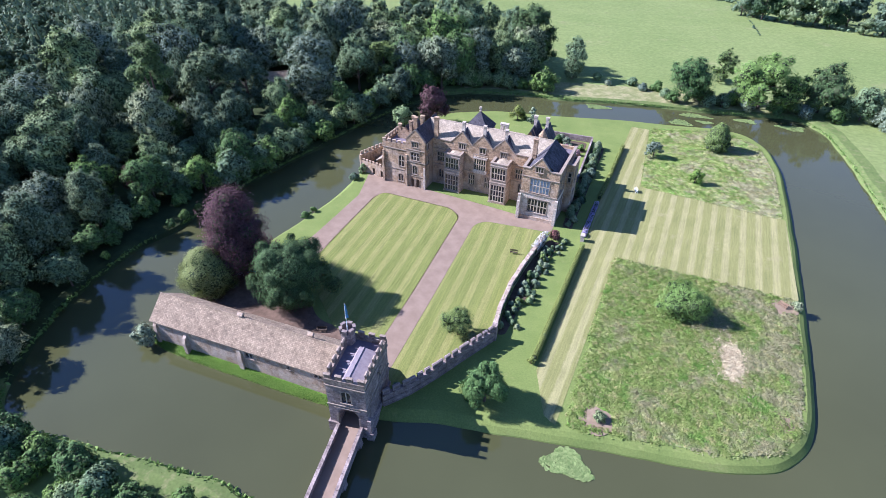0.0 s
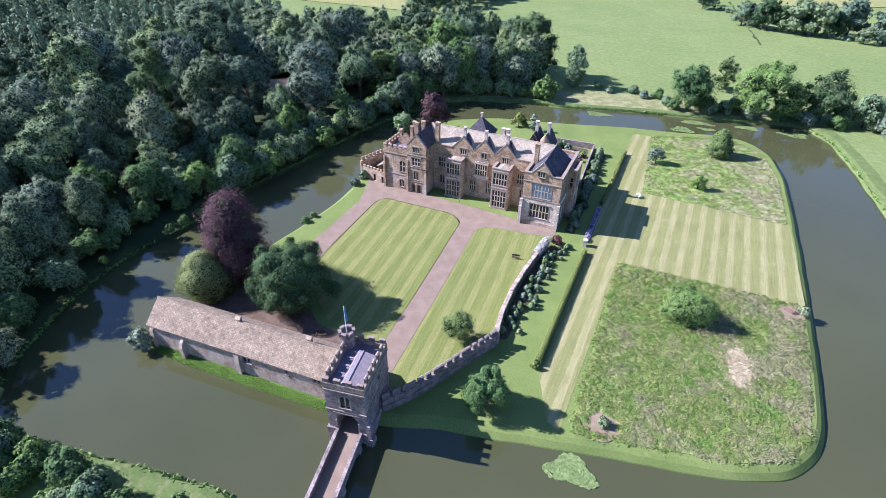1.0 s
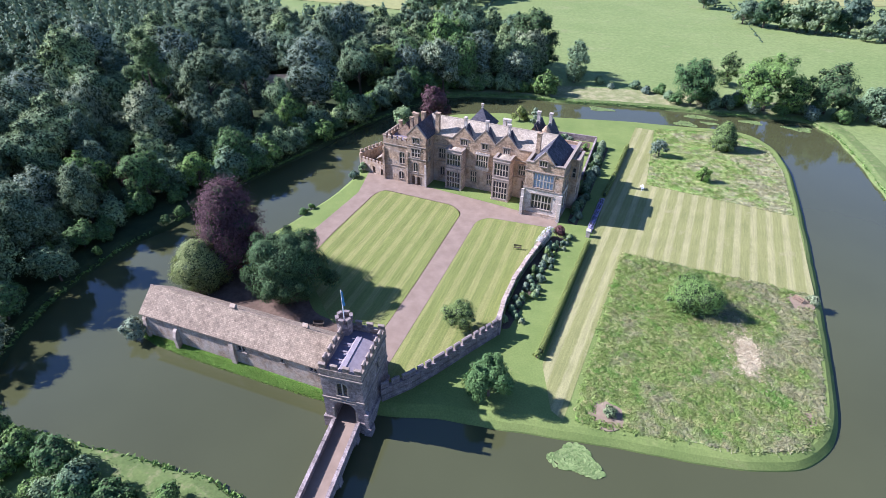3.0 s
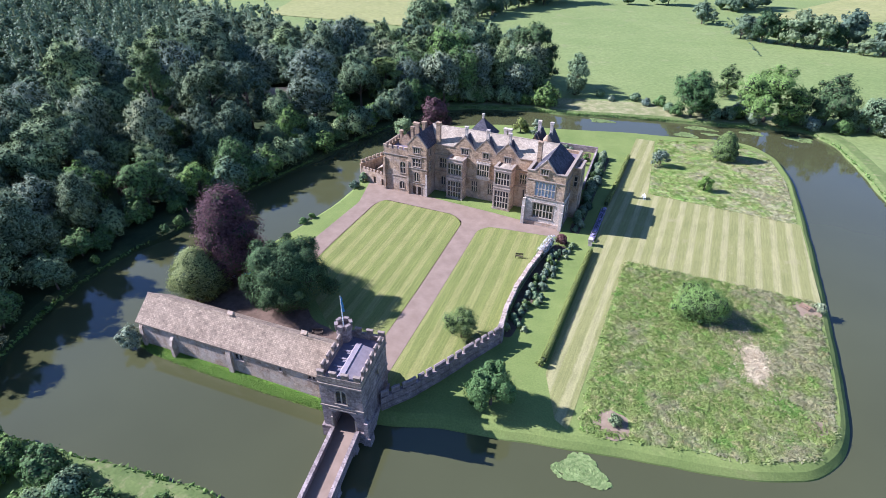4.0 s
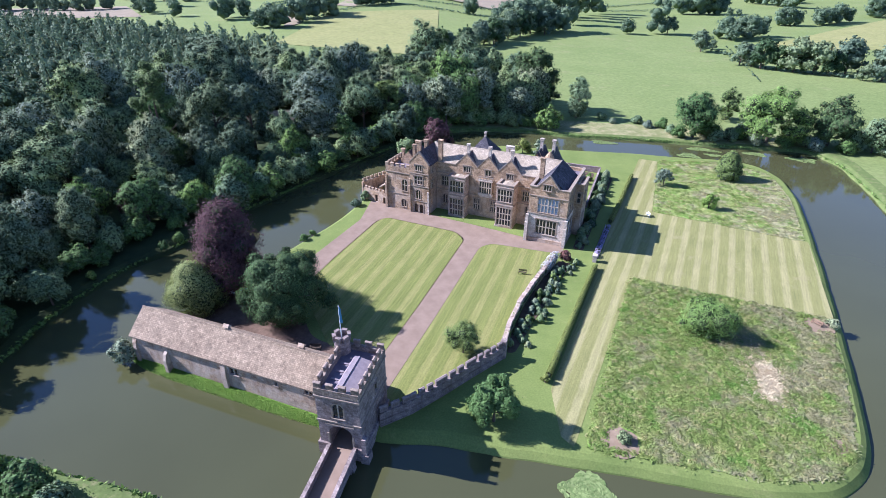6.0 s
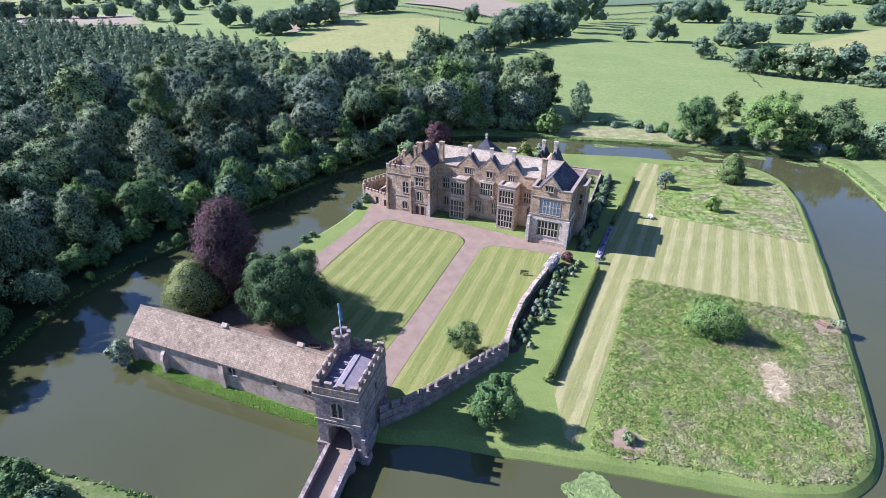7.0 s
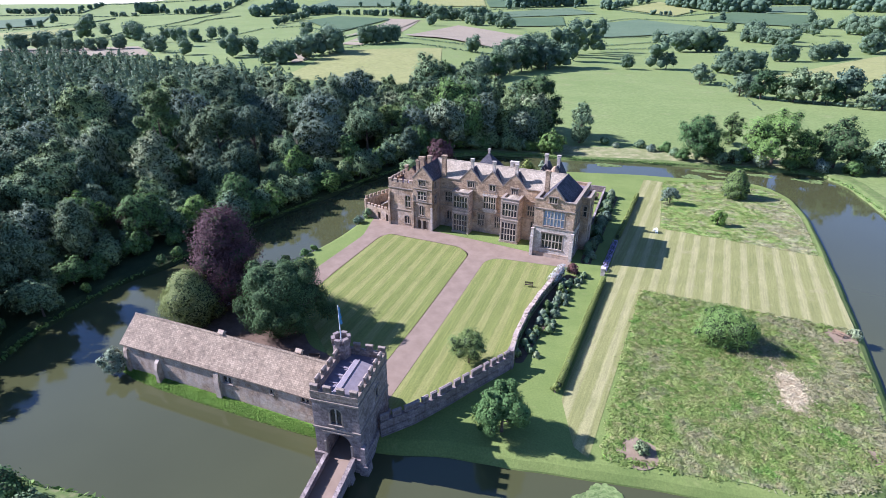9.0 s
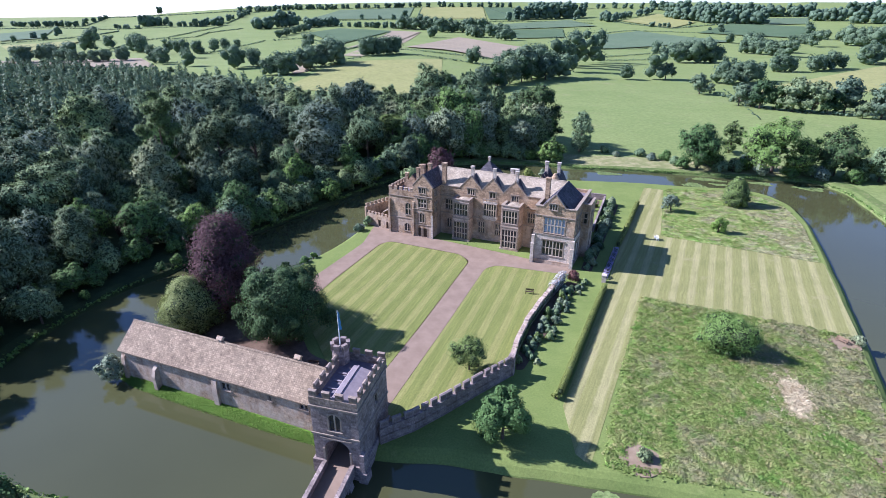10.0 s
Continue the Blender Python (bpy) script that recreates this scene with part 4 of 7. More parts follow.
tip = bm.verts.new((-4.8, 23.8, 16.3))
foot = [bm.verts.new((-4.8 + dx, 23.8 + dy, 12.0)) for dx, dy in ((-3.5, -3.5), (3.5, -3.5), (3.5, 3.5), (-3.5, 3.5))]
for i in range(4):
    bm.faces.new((foot[i], foot[(i + 1) % 4], tip))
bm.faces.new(foot[::-1])
part("pyramid_roof", bm, SHADED_SLATE, house)
part("pyramid_base", boxes((-8.0, -1.6, 20.6, 27.0, 9.0, 12.0)), IRONSTONE, house)
chimney(house, -4.8, 23.8, 15.7, 17.3, 0.4, 0.4, material=PALE_STONE)

# ---- walled court west of the house ----
court = base_of("court_wall", Matrix(), "low battlemented stone court wall with two small doors", "wall")
cm = pose(-33.0, 10.0, 0, 0, 0, math.degrees(math.atan2(-2.0, 8.6)))
bm = bmesh.new()
wall(bm, cm, 8.75, -1.2, 3.2, 0.5, [(4.5, 5.4, 0.1, 2.0), (7.2, 8.0, 0.1, 1.9)])
part("front_wall", bm, IRONSTONE, court)
for u0, u1 in ((4.5, 5.4), (7.2, 8.0)):
    d = part("door", boxes((u0, u1, 0.2, 0.26, 0.1, 2.0)), WOOD_DARK, court, "small dark wooden door")
    d.matrix_local = cm
merlons(court, (-32.9, 10.2), (-24.6, 8.25), 3.2, 0.6, 0.7, 0.5, 0.4)
bm = bmesh.new()
cw = pose(-33.0, 10.0, 0, 0, 0, math.degrees(math.atan2(14, 5.5)))
wall(bm, cw @ Matrix.Scale(-1, 4, (0, 1, 0)), 15.0, -1.2, 4.6, 0.5)
bmesh.ops.recalc_face_normals(bm, faces=bm.faces[:])
part("west_wall", bm, IRONSTONE, court)
merlons(court, (-32.9, 10.6), (-27.7, 23.8), 4.6, 0.7, 0.8, 0.55, 0.4)
bm = bmesh.new()
prism(bm, [(-29.2, 2.6), (-24.4, 5.2), (-24.4, 5.4), (-29.2, 2.8)], "y", 12.0, 20.0)
part("lean_to_roof", bm, ROOF_STONE, court)
part("lean_to_wall", boxes((-29.0, -28.6, 12.3, 19.8, -0.5, 2.7)), IRONSTONE, court)

# ---- gatehouse ----
GT = pose(4.45, -58.64, 0, 0, 0, 7.0)
gate = base_of("gatehouse", GT, "grey stone battlemented gatehouse tower over the bridge", "gatehouse")
W2, D2 = 2.95, 4.6
ARCH = (-1.6, 1.6, -0.2, 3.3)


def arch_head(bm, u0, u1, z0, rise_, y0, y1, top):
    """The pointed head of an archway: two curved fillings up to the level top."""
    for s in (1, -1):
        mid, half = (u0 + u1) / 2, (u1 - u0) / 2
        curve = []
        for i in range(7):
            t = i / 6
            curve.append((mid - s * half * math.cos(t * math.pi / 2), z0 + rise_ * math.sin(t * math.pi / 2) ** 0.9))
        out = curve + [(mid, top), (mid - s * half, top)]
        a = [bm.verts.new((u, y0, z)) for u, z in out]
        b = [bm.verts.new((u, y1, z)) for u, z in out]
        n = len(out)
        for i in range(n):
            j = (i + 1) % n
            bm.faces.new((a[i], a[j], b[j], b[i]))
        bm.faces.new(a[::-1])
        bm.faces.new(b)


bm = bmesh.new()
for y, m in ((-D2, Matrix.Translation((-W2, -D2, 0))), (D2, facing_north(D2) @ Matrix.Translation((-W2, 0, 0)))):
    holes = [(W2 - 1.6, W2 + 1.6, -2.4, 4.3)] + ([(W2 - 0.75, W2 + 0.75, 5.6, 8.0)] if y < 0 else [])
    wall(bm, m, 2 * W2, -2.5, 9.2, 0.9, holes)
wall(bm, facing_east(W2) @ Matrix.Translation((-D2 + 0.9, 0, 0)), 2 * D2 - 1.8, -2.5, 9.2, 0.9, [(4.2, 5.0, 6.0, 7.4)])
wall(bm, facing_west(-W2) @ Matrix.Translation((-D2 + 0.9, 0, 0)), 2 * D2 - 1.8, -2.5, 9.2, 0.9)
part("tower_wall", bm, GREY_STONE, gate)
for y0, y1 in ((-D2 + 0.02, -D2 + 0.85), (D2 - 0.85, D2 - 0.02)):
    bm = bmesh.new()
    arch_head(bm, -1.6, 1.6, 2.6, 1.5, y0, y1, 4.32)
    bmesh.ops.recalc_face_normals(bm, faces=bm.faces[:])
    part("arch", bm, GREY_STONE, gate)
part("vault", boxes((-W2 + 0.9, W2 - 0.9, -D2 + 0.9, D2 - 0.9, 4.4, 4.8), (-W2 + 0.9, -1.65, -D2 + 0.9, D2 - 0.9, -2.4, 4.4), (1.65, W2 - 0.9, -D2 + 0.9, D2 - 0.9, -2.4, 4.4)), GREY_STONE, gate)
part("passage_floor", boxes((-1.6, 1.6, -D2 - 0.02, D2 + 0.4, -0.8, 0.22)), GRAVEL, gate)
bm = bmesh.new()
for y in (-D2 - 0.1,):
    box(bm, -1.85, -1.58, y, y + 0.5, -0.2, 2.7)
    box(bm, 1.58, 1.85, y, y + 0.5, -0.2, 2.7)
    prism(bm, [(-2.0, 4.25), (2.0, 4.25), (2.0, 4.45), (-2.0, 4.45)], "y", y - 0.05, y + 0.3)
part("arch_surround", bm, TRIM, gate)
window(gate, facing_south(-D2), -0.75, 0.75, 5.6, 8.0, 2, 1, arched=True, fill=GREY_STONE)
window(gate, facing_east(W2), -D2 + 5.1, -D2 + 5.9, 6.0, 7.4, 1, 1, hood=True)
each("string_course", rows_of((-W2 - 0.14, W2 + 0.14, -D2 - 0.14, -D2 + 0.01, 8.75, 8.98), (W2 - 0.02, W2 + 0.14, -D2, D2 + 0.1, 8.75, 8.98), (-W2 - 0.12, W2 + 0.12, -D2 - 0.12, -D2 + 0.01, 4.7, 4.92), (W2 - 0.02, W2 + 0.12, -D2, D2 + 0.1, 4.7, 4.92),
                            (-W2 - 0.14, -W2 + 0.02, -D2, D2 + 0.1, 8.75, 8.98)), TRIM, gate)
part("plinth", boxes((-W2 - 0.3, -1.66, -D2 - 0.3, -D2 + 0.1, -2.5, 0.9), (1.66, W2 + 0.3, -D2 - 0.3, -D2 + 0.1, -2.5, 0.9), (W2 - 0.02, W2 + 0.3, -D2 + 0.1, D2, -2.5, 0.9), (-W2 - 0.3, -W2 + 0.02, -D2 + 0.1, -1.0, -2.5, 0.9)), GREY_STONE, gate)
part("buttress", boxes((W2 - 0.2, W2 + 0.95, -D2 - 0.6, -D2 + 0.9, -2.5, 0.2), (W2 - 0.1, W2 + 0.6, -D2 - 0.35, -D2 + 0.7, 0.2, 2.8), taper=0.08), GREY_STONE, gate, "stepped stone corner buttress")
part("parapet", boxes((-W2 - 0.06, W2 + 0.06, -D2 - 0.06, -D2 + 0.42, 9.2, 10.15), (-W2 - 0.06, W2 + 0.06, D2 - 0.42, D2 + 0.06, 9.2, 10.15), (-W2 - 0.06, -W2 + 0.42, -D2 + 0.42, D2 - 0.42, 9.2, 10.15), (W2 - 0.42, W2 + 0.06, -D2 + 0.42, D2 - 0.42, 9.2, 10.15)), GATE_STONE, gate)
zc = 10.15
merlons(gate, (-W2, -D2 + 0.18), (W2, -D2 + 0.18), zc, 0.85, 0.8, 0.75, 0.32, GATE_STONE)
merlons(gate, (-W2 + 1.6, D2 - 0.18), (W2, D2 - 0.18), zc, 0.85, 0.95, 0.8, 0.32, GATE_STONE)
merlons(gate, (W2 - 0.18, -D2 + 1.2), (W2 - 0.18, D2 - 1.2), zc, 0.85, 0.75, 0.7, 0.32, GATE_STONE)
merlons(gate, (-W2 + 0.18, -D2 + 1.2), (-W2 + 0.18, D2 - 2.2), zc, 0.85, 0.75, 0.7, 0.32, GATE_STONE)
part("roof", boxes((-W2 + 0.42, W2 - 0.42, -D2 + 0.42, D2 - 0.42, 9.0, 9.25)), LEAD, gate)
bm = bmesh.new()
prism(bm, [(-0.9, 9.26), (2.3, 9.26), (2.3, 9.42), (0.25, 9.95), (-0.35, 9.95)], "y", -D2 + 0.7, D2 - 2.2)
part("roof_ridge", bm, LEAD_PALE, gate, "raised pale lead roof section")
part("roof_roll", boxes((0.18, 0.34, -D2 + 0.68, D2 - 2.18, 9.92, 10.02), *[(-2.0, -0.85, y, y + 0.28, 9.26, 9.4) for y in (-3.4, -1.9, -0.4, 1.1)]), LEAD_PALE, gate)
bm = bmesh.new()
tube(bm, (-W2 + 0.2, D2 - 0.9, 4.5), (-W2 + 0.2, D2 - 0.9, 11.3), 1.15, 1.15, 8)
part("stair_turret", bm, GREY_STONE, gate, "octagonal stair turret")
for i in range(6):
    a = 2 * math.pi * (i + 0.5) / 6
    mt = part("merlon", boxes((-0.34, 0.34, -0.2, 0.2, 0, 0.9), (-0.38, 0.38, -0.24, 0.24, 0.9, 1.0)), GREY_STONE, gate)
    mt.matrix_local = pose(-W2 + 0.2 + 1.0 * math.cos(a), D2 - 0.9 + 1.0 * math.sin(a), 11.2, 0, 0, math.degrees(a) + 90)
flag = base_of("flagpole", GT @ pose(-W2 + 0.2, D2 - 0.9, 11.3), "white flagpole with a limp blue flag on the turret", "flagpole")
bm = bmesh.new()
tube(bm, (0, 0, -0.2), (0, 0, 5.4), 0.08, 0.05)
part("pole", bm, WHITE, flag)
bm = bmesh.new()
folds = []
for i in range(8):
    z, out, lean = 5.2 - i * 0.36, 0.12 + 0.10 * math.sin(i * 1.3) ** 2 + 0.03 * i, 0.03 * math.sin(i * 2.0)
    folds.append([bm.verts.new(c) for c in ((0.02, lean - 0.05, z), (out, lean - 0.03, z), (out, lean + 0.09, z), (0.02, lean + 0.07, z))])
for p, q in zip(folds, folds[1:]):
    for k in range(4):
        bm.faces.new((p[k], p[(k + 1) % 4], q[(k + 1) % 4], q[k]))
bm.faces.new(folds[0][::-1])
bm.faces.new(folds[-1])
bmesh.ops.recalc_face_normals(bm, faces=bm.faces[:])
part("flag", bm, BLUE, flag, "limp blue flag")

# ---- bridge ----
BR = pose(5.2, -63.2, 0, 0, 0, 9.5)
bridge = base_of("bridge", BR, "narrow stone bridge with low parapets over the moat", "bridge")
part("deck", boxes((-1.55, 1.55, -27.0, 0.3, -0.2, 0.2)), GRAVEL, bridge, "pale gravel roadway")
for x in (-1.95, 1.55):
    part("parapet", boxes((x, x + 0.4, -27.0, -0.2, -0.4, 1.05)), GREY_STONE, bridge)
    each("parapet_coping", rows_of(*[(x - 0.06, x + 0.46, -27.0 + i * 1.2 + 0.02, -27.0 + (i + 1) * 1.2 - 0.02, 1.05, 1.19) for i in range(22)]), GREY_STONE, bridge)
bm = bmesh.new()
for i in range(4):
    y0 = -1.0 - i * 6.5
    box(bm, -1.95, 1.95, y0 - 1.6, y0, -2.5, -0.2)
    for s in (-1, 1):
        prism(bm, [(1.95 * s, -2.5), (1.95 * s, -0.3), (2.6 * s, -2.5)], "y", y0 - 1.3, y0 - 0.3)
box(bm, -1.94, 1.94, -27, -0.3, -0.6, -0.2)
part("pier", bm, GREY_STONE, bridge)

# ---- long range beside the gatehouse ----
barn = base_of("stable_range", pose(-17, -59.1, 0, 0, 0, 0.8) @ pose(17, 59.2, 0), "long low stone stable range with a stone-slate roof", "outbuilding")
BX0, BX1, BY0, BY1 = -35.2, 1.6, -59.2, -52.2
BW = [(-16.4, -14.9, 2.3, 3.5), (-3.4, -2.1, 2.9, 4.0), (-8.4, -7.95, 2.7, 3.5)]
bm = bmesh.new()
wall(bm, Matrix.Translation((BX0, BY0, 0)), BX1 - BX0, -2.0, 4.3, 0.6, [(a - BX0, b - BX0, c, d) for a, b, c, d in BW])
wall(bm, facing_north(BY1) @ Matrix.Translation((-BX1, 0, 0)), BX1 - BX0, -0.6, 4.3, 0.6)
MIDB = (BY0 + BY1) / 2
wall(bm, facing_west(BX0) @ Matrix.Translation((-BY1 + 0.6, 0, 0)), BY1 - BY0 - 1.2, -2.0, 4.3, 0.6)
prism(bm, [(BY0 + 0.1, 4.3), (BY1 - 0.1, 4.3), (MIDB, 7.0)], "x", BX0, BX0 + 0.5)
prism(bm, [(BY0 + 0.1, 4.3), (BY1 - 0.1, 4.3), (MIDB, 7.0)], "x", BX1 - 0.5, BX1 - 0.02)
part("wall", bm, BARN_STONE, barn)
window(barn, facing_south(BY0), *BW[0], 2, 1, hood=False)
window(barn, facing_south(BY0), *BW[1], 2, 1, hood=False)
window(barn, facing_south(BY0), *BW[2], 1, 1, hood=False)
ridge_roof(barn, "x", BX0 - 0.3, BX1 - 0.02, BY0, BY1, 4.25, MIDB, 7.15, BARN_ROOF, over=0.35, thick=0.2)
for x, w, d, h in ((-28.8, 0.6, 0.9, 3.0), (-17.9, 0.9, 0.45, 4.0), (-35.3, 0.7, 0.4, 3.4)):
    bm = bmesh.new()
    prism(bm, [(BY0 - d, -1.2), (BY0 + 0.01, -1.2), (BY0 + 0.01, h), (BY0 - d * 0.6, h - 0.5), (BY0 - d, h * 0.5)], "x", x, x + w)
    part("buttress", bm, BARN_STONE, barn)
for x, y in ((-18.9, -55.5), (-5.8, -55.3)):
    bm = boxes((x - 0.32, x + 0.32, y - 0.3, y + 0.3, 6.2, 7.7))
    prism(bm, [(y - 0.42, 7.7), (y + 0.42, 7.7), (y, 8.15)], "x", x - 0.5, x + 0.5)
    part("ridge_vent", bm, BARN_STONE, barn, "small stone vent on the ridge")

# ---- curtain walls ----
curtain = base_of("curtain_wall", Matrix(), "grey stone battlemented curtain wall joining the gatehouse", "wall")
LINE = [(7.7, -57.7), (10.6, -54.0), (13.3, -49.3), (16.1, -43.9), (19.2, -38.2)]
for p, q in zip(LINE, LINE[1:]):
    a = math.atan2(q[1] - p[1], q[0] - p[0])
    ln = math.hypot(q[0] - p[0], q[1] - p[1])
    bm = boxes((-0.12, ln + 0.12, -0.3, 0.3, -1.5, 2.24))
    box(bm, 0.0, ln, -0.36, 0.36, 2.25, 2.36)
    box(bm, 0.0, ln, -0.42, 0.0, 1.05, 1.17)
    box(bm, -0.1, ln + 0.1, -0.45, 0.0, -1.5, 0.15)
    w = part("wall_length", bm, GREY_STONE, curtain)
    w.matrix_local = pose(p[0], p[1], 0, 0, 0, math.degrees(a))
    merlons(curtain, p, q, 2.37, 0.95, 1.05, 0.5, 0.34, GREY_STONE)
part("end_pier", boxes((19.0, 19.9, -38.2, -37.2, -1, 3.4)), GREY_STONE, curtain)
garden_wall = base_of("garden_wall", Matrix(), "weathered rubble garden wall between lawn and border", "wall")
bm = bmesh.new()
rng = random.Random(4)
PTS = [(19.2, -37.4), (18.6, -31), (18.6, -24), (19.3, -17), (20.3, -10), (21.2, -5.0)]
for p, q in zip(PTS, PTS[1:]):
    n = 8
    for i in range(n):
        x, y = p[0] + (q[0] - p[0]) * (i + 0.5) / n, p[1] + (q[1] - p[1]) * (i + 0.5) / n
        h = 1.9 + rng.uniform(-0.12, 0.12)
        box(bm, x - 0.36, x + 0.36, y - 0.45, y + 0.45, -0.3, h, 0.02)
        box(bm, x - 0.42, x + 0.42, y - 0.43, y + 0.43, h, h + 0.14, 0.05)
part("wall_length", bm, BAY_STONE, garden_wall)
rear_wall = base_of("rear_garden_wall", Matrix(), "stone wall round the rear flower garden", "wall")
part("wall_length", boxes((6.0, 23.4, 52.6, 53.1, -0.3, 1.8), (23.0, 23.5, 26.0, 52.6, -0.3, 1.5)), GREY_STONE, rear_wall)


# ---- plants ----
def leaf_mesh(name, c, n, s, material, long=0.62, broad=0.44, core=None, lie=None, inner=None):
    """One small leaf spray (a kite of two triangles) at each centre c, facing n, of size s; core adds closed lumps
    (verts, faces), in the dark shade colour unless inner is given.
    """
    c, n, s = np.asarray(c, float), np.asarray(n, float), np.asarray(s, float)[:, None]
    n = n / np.maximum(np.linalg.norm(n, axis=1, keepdims=True), 1e-6)
    ref = np.random.normal(size=n.shape) if lie is None else np.asarray(lie, float)
    t1 = np.cross(n, ref)
    t1 /= np.maximum(np.linalg.norm(t1, axis=1, keepdims=True), 1e-6)
    t2 = np.cross(n, t1)
    lift = n * s * 0.12
    v = np.stack([c + t1 * s * long, c + t2 * s * broad + lift, c - t1 * s * long, c - t2 * s * broad + lift], 1).reshape(-1, 3)
    count = len(c)
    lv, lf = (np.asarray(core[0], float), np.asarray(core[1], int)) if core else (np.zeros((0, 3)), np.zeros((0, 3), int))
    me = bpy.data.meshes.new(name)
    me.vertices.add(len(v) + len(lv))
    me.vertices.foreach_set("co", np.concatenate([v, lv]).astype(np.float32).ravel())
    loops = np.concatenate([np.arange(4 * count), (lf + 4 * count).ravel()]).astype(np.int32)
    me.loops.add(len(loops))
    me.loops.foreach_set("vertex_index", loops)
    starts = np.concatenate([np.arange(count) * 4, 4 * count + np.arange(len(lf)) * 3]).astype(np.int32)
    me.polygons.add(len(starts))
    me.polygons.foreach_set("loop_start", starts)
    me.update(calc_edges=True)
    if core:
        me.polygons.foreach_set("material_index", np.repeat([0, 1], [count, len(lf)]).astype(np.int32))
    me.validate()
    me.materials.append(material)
    me.materials.append(inner or CORE_SHADE)
    return me


ib = bmesh.new()
bmesh.ops.create_icosphere(ib, subdivisions=1, radius=1.0)
ib.verts.ensure_lookup_table()
ICO_V = np.array([v.co[:] for v in ib.verts])
ICO_F = np.array([[v.index for v in f.verts] for f in ib.faces])
ib.free()


def lumps(centres, radii, squash=0.85, rough=0.18):
    """Uneven closed lumps as raw verts and faces."""
    v, f = [], []
    for i, (c, r) in enumerate(zip(centres, radii)):
        k = 1 + np.random.uniform(-rough, rough, (len(ICO_V), 1))
        v.append(ICO_V * k * r * np.array([1, 1, squash]) + c)
        f.append(ICO_F + i * len(ICO_V))
    return np.concatenate(v), np.concatenate(f)


def crown_shape(kind, radius, low, high, count, rng):
    """Centres and radii of the boughs' leaf masses: uneven lobes, each set with smaller boughs."""
    c, r = [], []
    span = high - low
    if kind in ("round", "tall"):
        lobes = []
        number = rng.randint(8, 10)
        for i in range(number):
            a = 2 * math.pi * (i / number + rng.uniform(-0.09, 0.09))
            t = (0.0, 0.55, 0.1, 0.75, 0.05, 0.4, 0.65, 0.25, 0.8, 0.45)[i] + rng.uniform(0.0, 0.14)
            lr = radius * rng.uniform(0.33, 0.56)
            w = (radius - lr) * rng.uniform(0.75, 1.15) * (1.0 if t < 0.7 else 0.55)
            if kind == "tall":
                w *= 0.85
            lobes.append((w * math.cos(a), w * math.sin(a), low + lr * 0.75 + max(0.1, span - 1.6 * lr) * t, lr))
        lr = radius * rng.uniform(0.45, 0.55)
        lobes.append((rng.uniform(-0.2, 0.2) * radius, rng.uniform(-0.2, 0.2) * radius, high - lr * 1.05, lr * 0.8))
        for i in range(count):
            x, y, z, lr = lobes[i % len(lobes)]
            d = Vector((rng.gauss(0, 1), rng.gauss(0, 1), rng.gauss(0.25, 0.8))).normalized()
            br = lr * rng.uniform(0.17, 0.40)
            k = (lr - br * 0.5) * rng.uniform(0.78, 1.18)
            c.append((x + d.x * k, y + d.y * k, max(low + br * 0.5, z + d.z * k * 1.15)))
            r.append(br)
        for x, y, z, lr in lobes:
            c.append((x, y, z))
            r.append(lr * 0.72)
        return np.array(c), np.array(r)
    for i in range(count):
        a = rng.uniform(0, 2 * math.pi)
        t = (i + rng.random()) / count
        if kind == "cone":
            br = radius * (0.30 - 0.2 * t) + 0.25
            rad = radius * (1 - t) * 0.8 * rng.uniform(0.5, 1.0)
        else:
            w = radius * math.sqrt(max(0.03, 1 - t * t))
            br = radius * rng.uniform(0.22, 0.4)
            rad = max(0, w - br) * rng.uniform(0.7, 1.05)
        c.append((rad * math.cos(a), rad * math.sin(a), low + br * 0.6 + (span - br * 1.5) * t))
        r.append(br)
    return np.array(c), np.array(r)


def crown_mesh(name, kind, radius, low, high, boughs, leaves, size, material, seed, spread=0.22, core=0.77, inner=None):
    rng = random.Random(seed)
    np.random.seed(seed)
    c, r = crown_shape(kind, radius, low, high, boughs, rng)
    share = r ** 2 / np.sum(r ** 2)
    pick = np.random.choice(len(c), int(leaves * 2.2), p=share)
    n = np.random.normal(size=(len(pick), 3))
    n[:, 2] += 0.25
    n /= np.linalg.norm(n, axis=1, keepdims=True)
    k = 1 + np.random.normal(0, spread, (len(pick), 1))
    p = c[pick] + n * r[pick][:, None] * k * np.array([1, 1, 0.88])
    d = np.linalg.norm(p[:, None, :] - c[None], axis=2) / r[None]
    d[np.arange(len(pick)), pick] = 9
    keep = np.where(d.min(axis=1) > 0.86)[0][:leaves]
    p, n = p[keep], n[keep]
    mid = np.array([0, 0, low + 0.4 * (high - low)])
    out = p - mid
    out /= np.linalg.norm(out, axis=1, keepdims=True)
    n = 0.5 * n + 0.8 * out + np.random.normal(0, 0.27, n.shape)
    s = size * np.random.uniform(0.6, 1.35, len(p))
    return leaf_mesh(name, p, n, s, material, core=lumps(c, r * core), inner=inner)


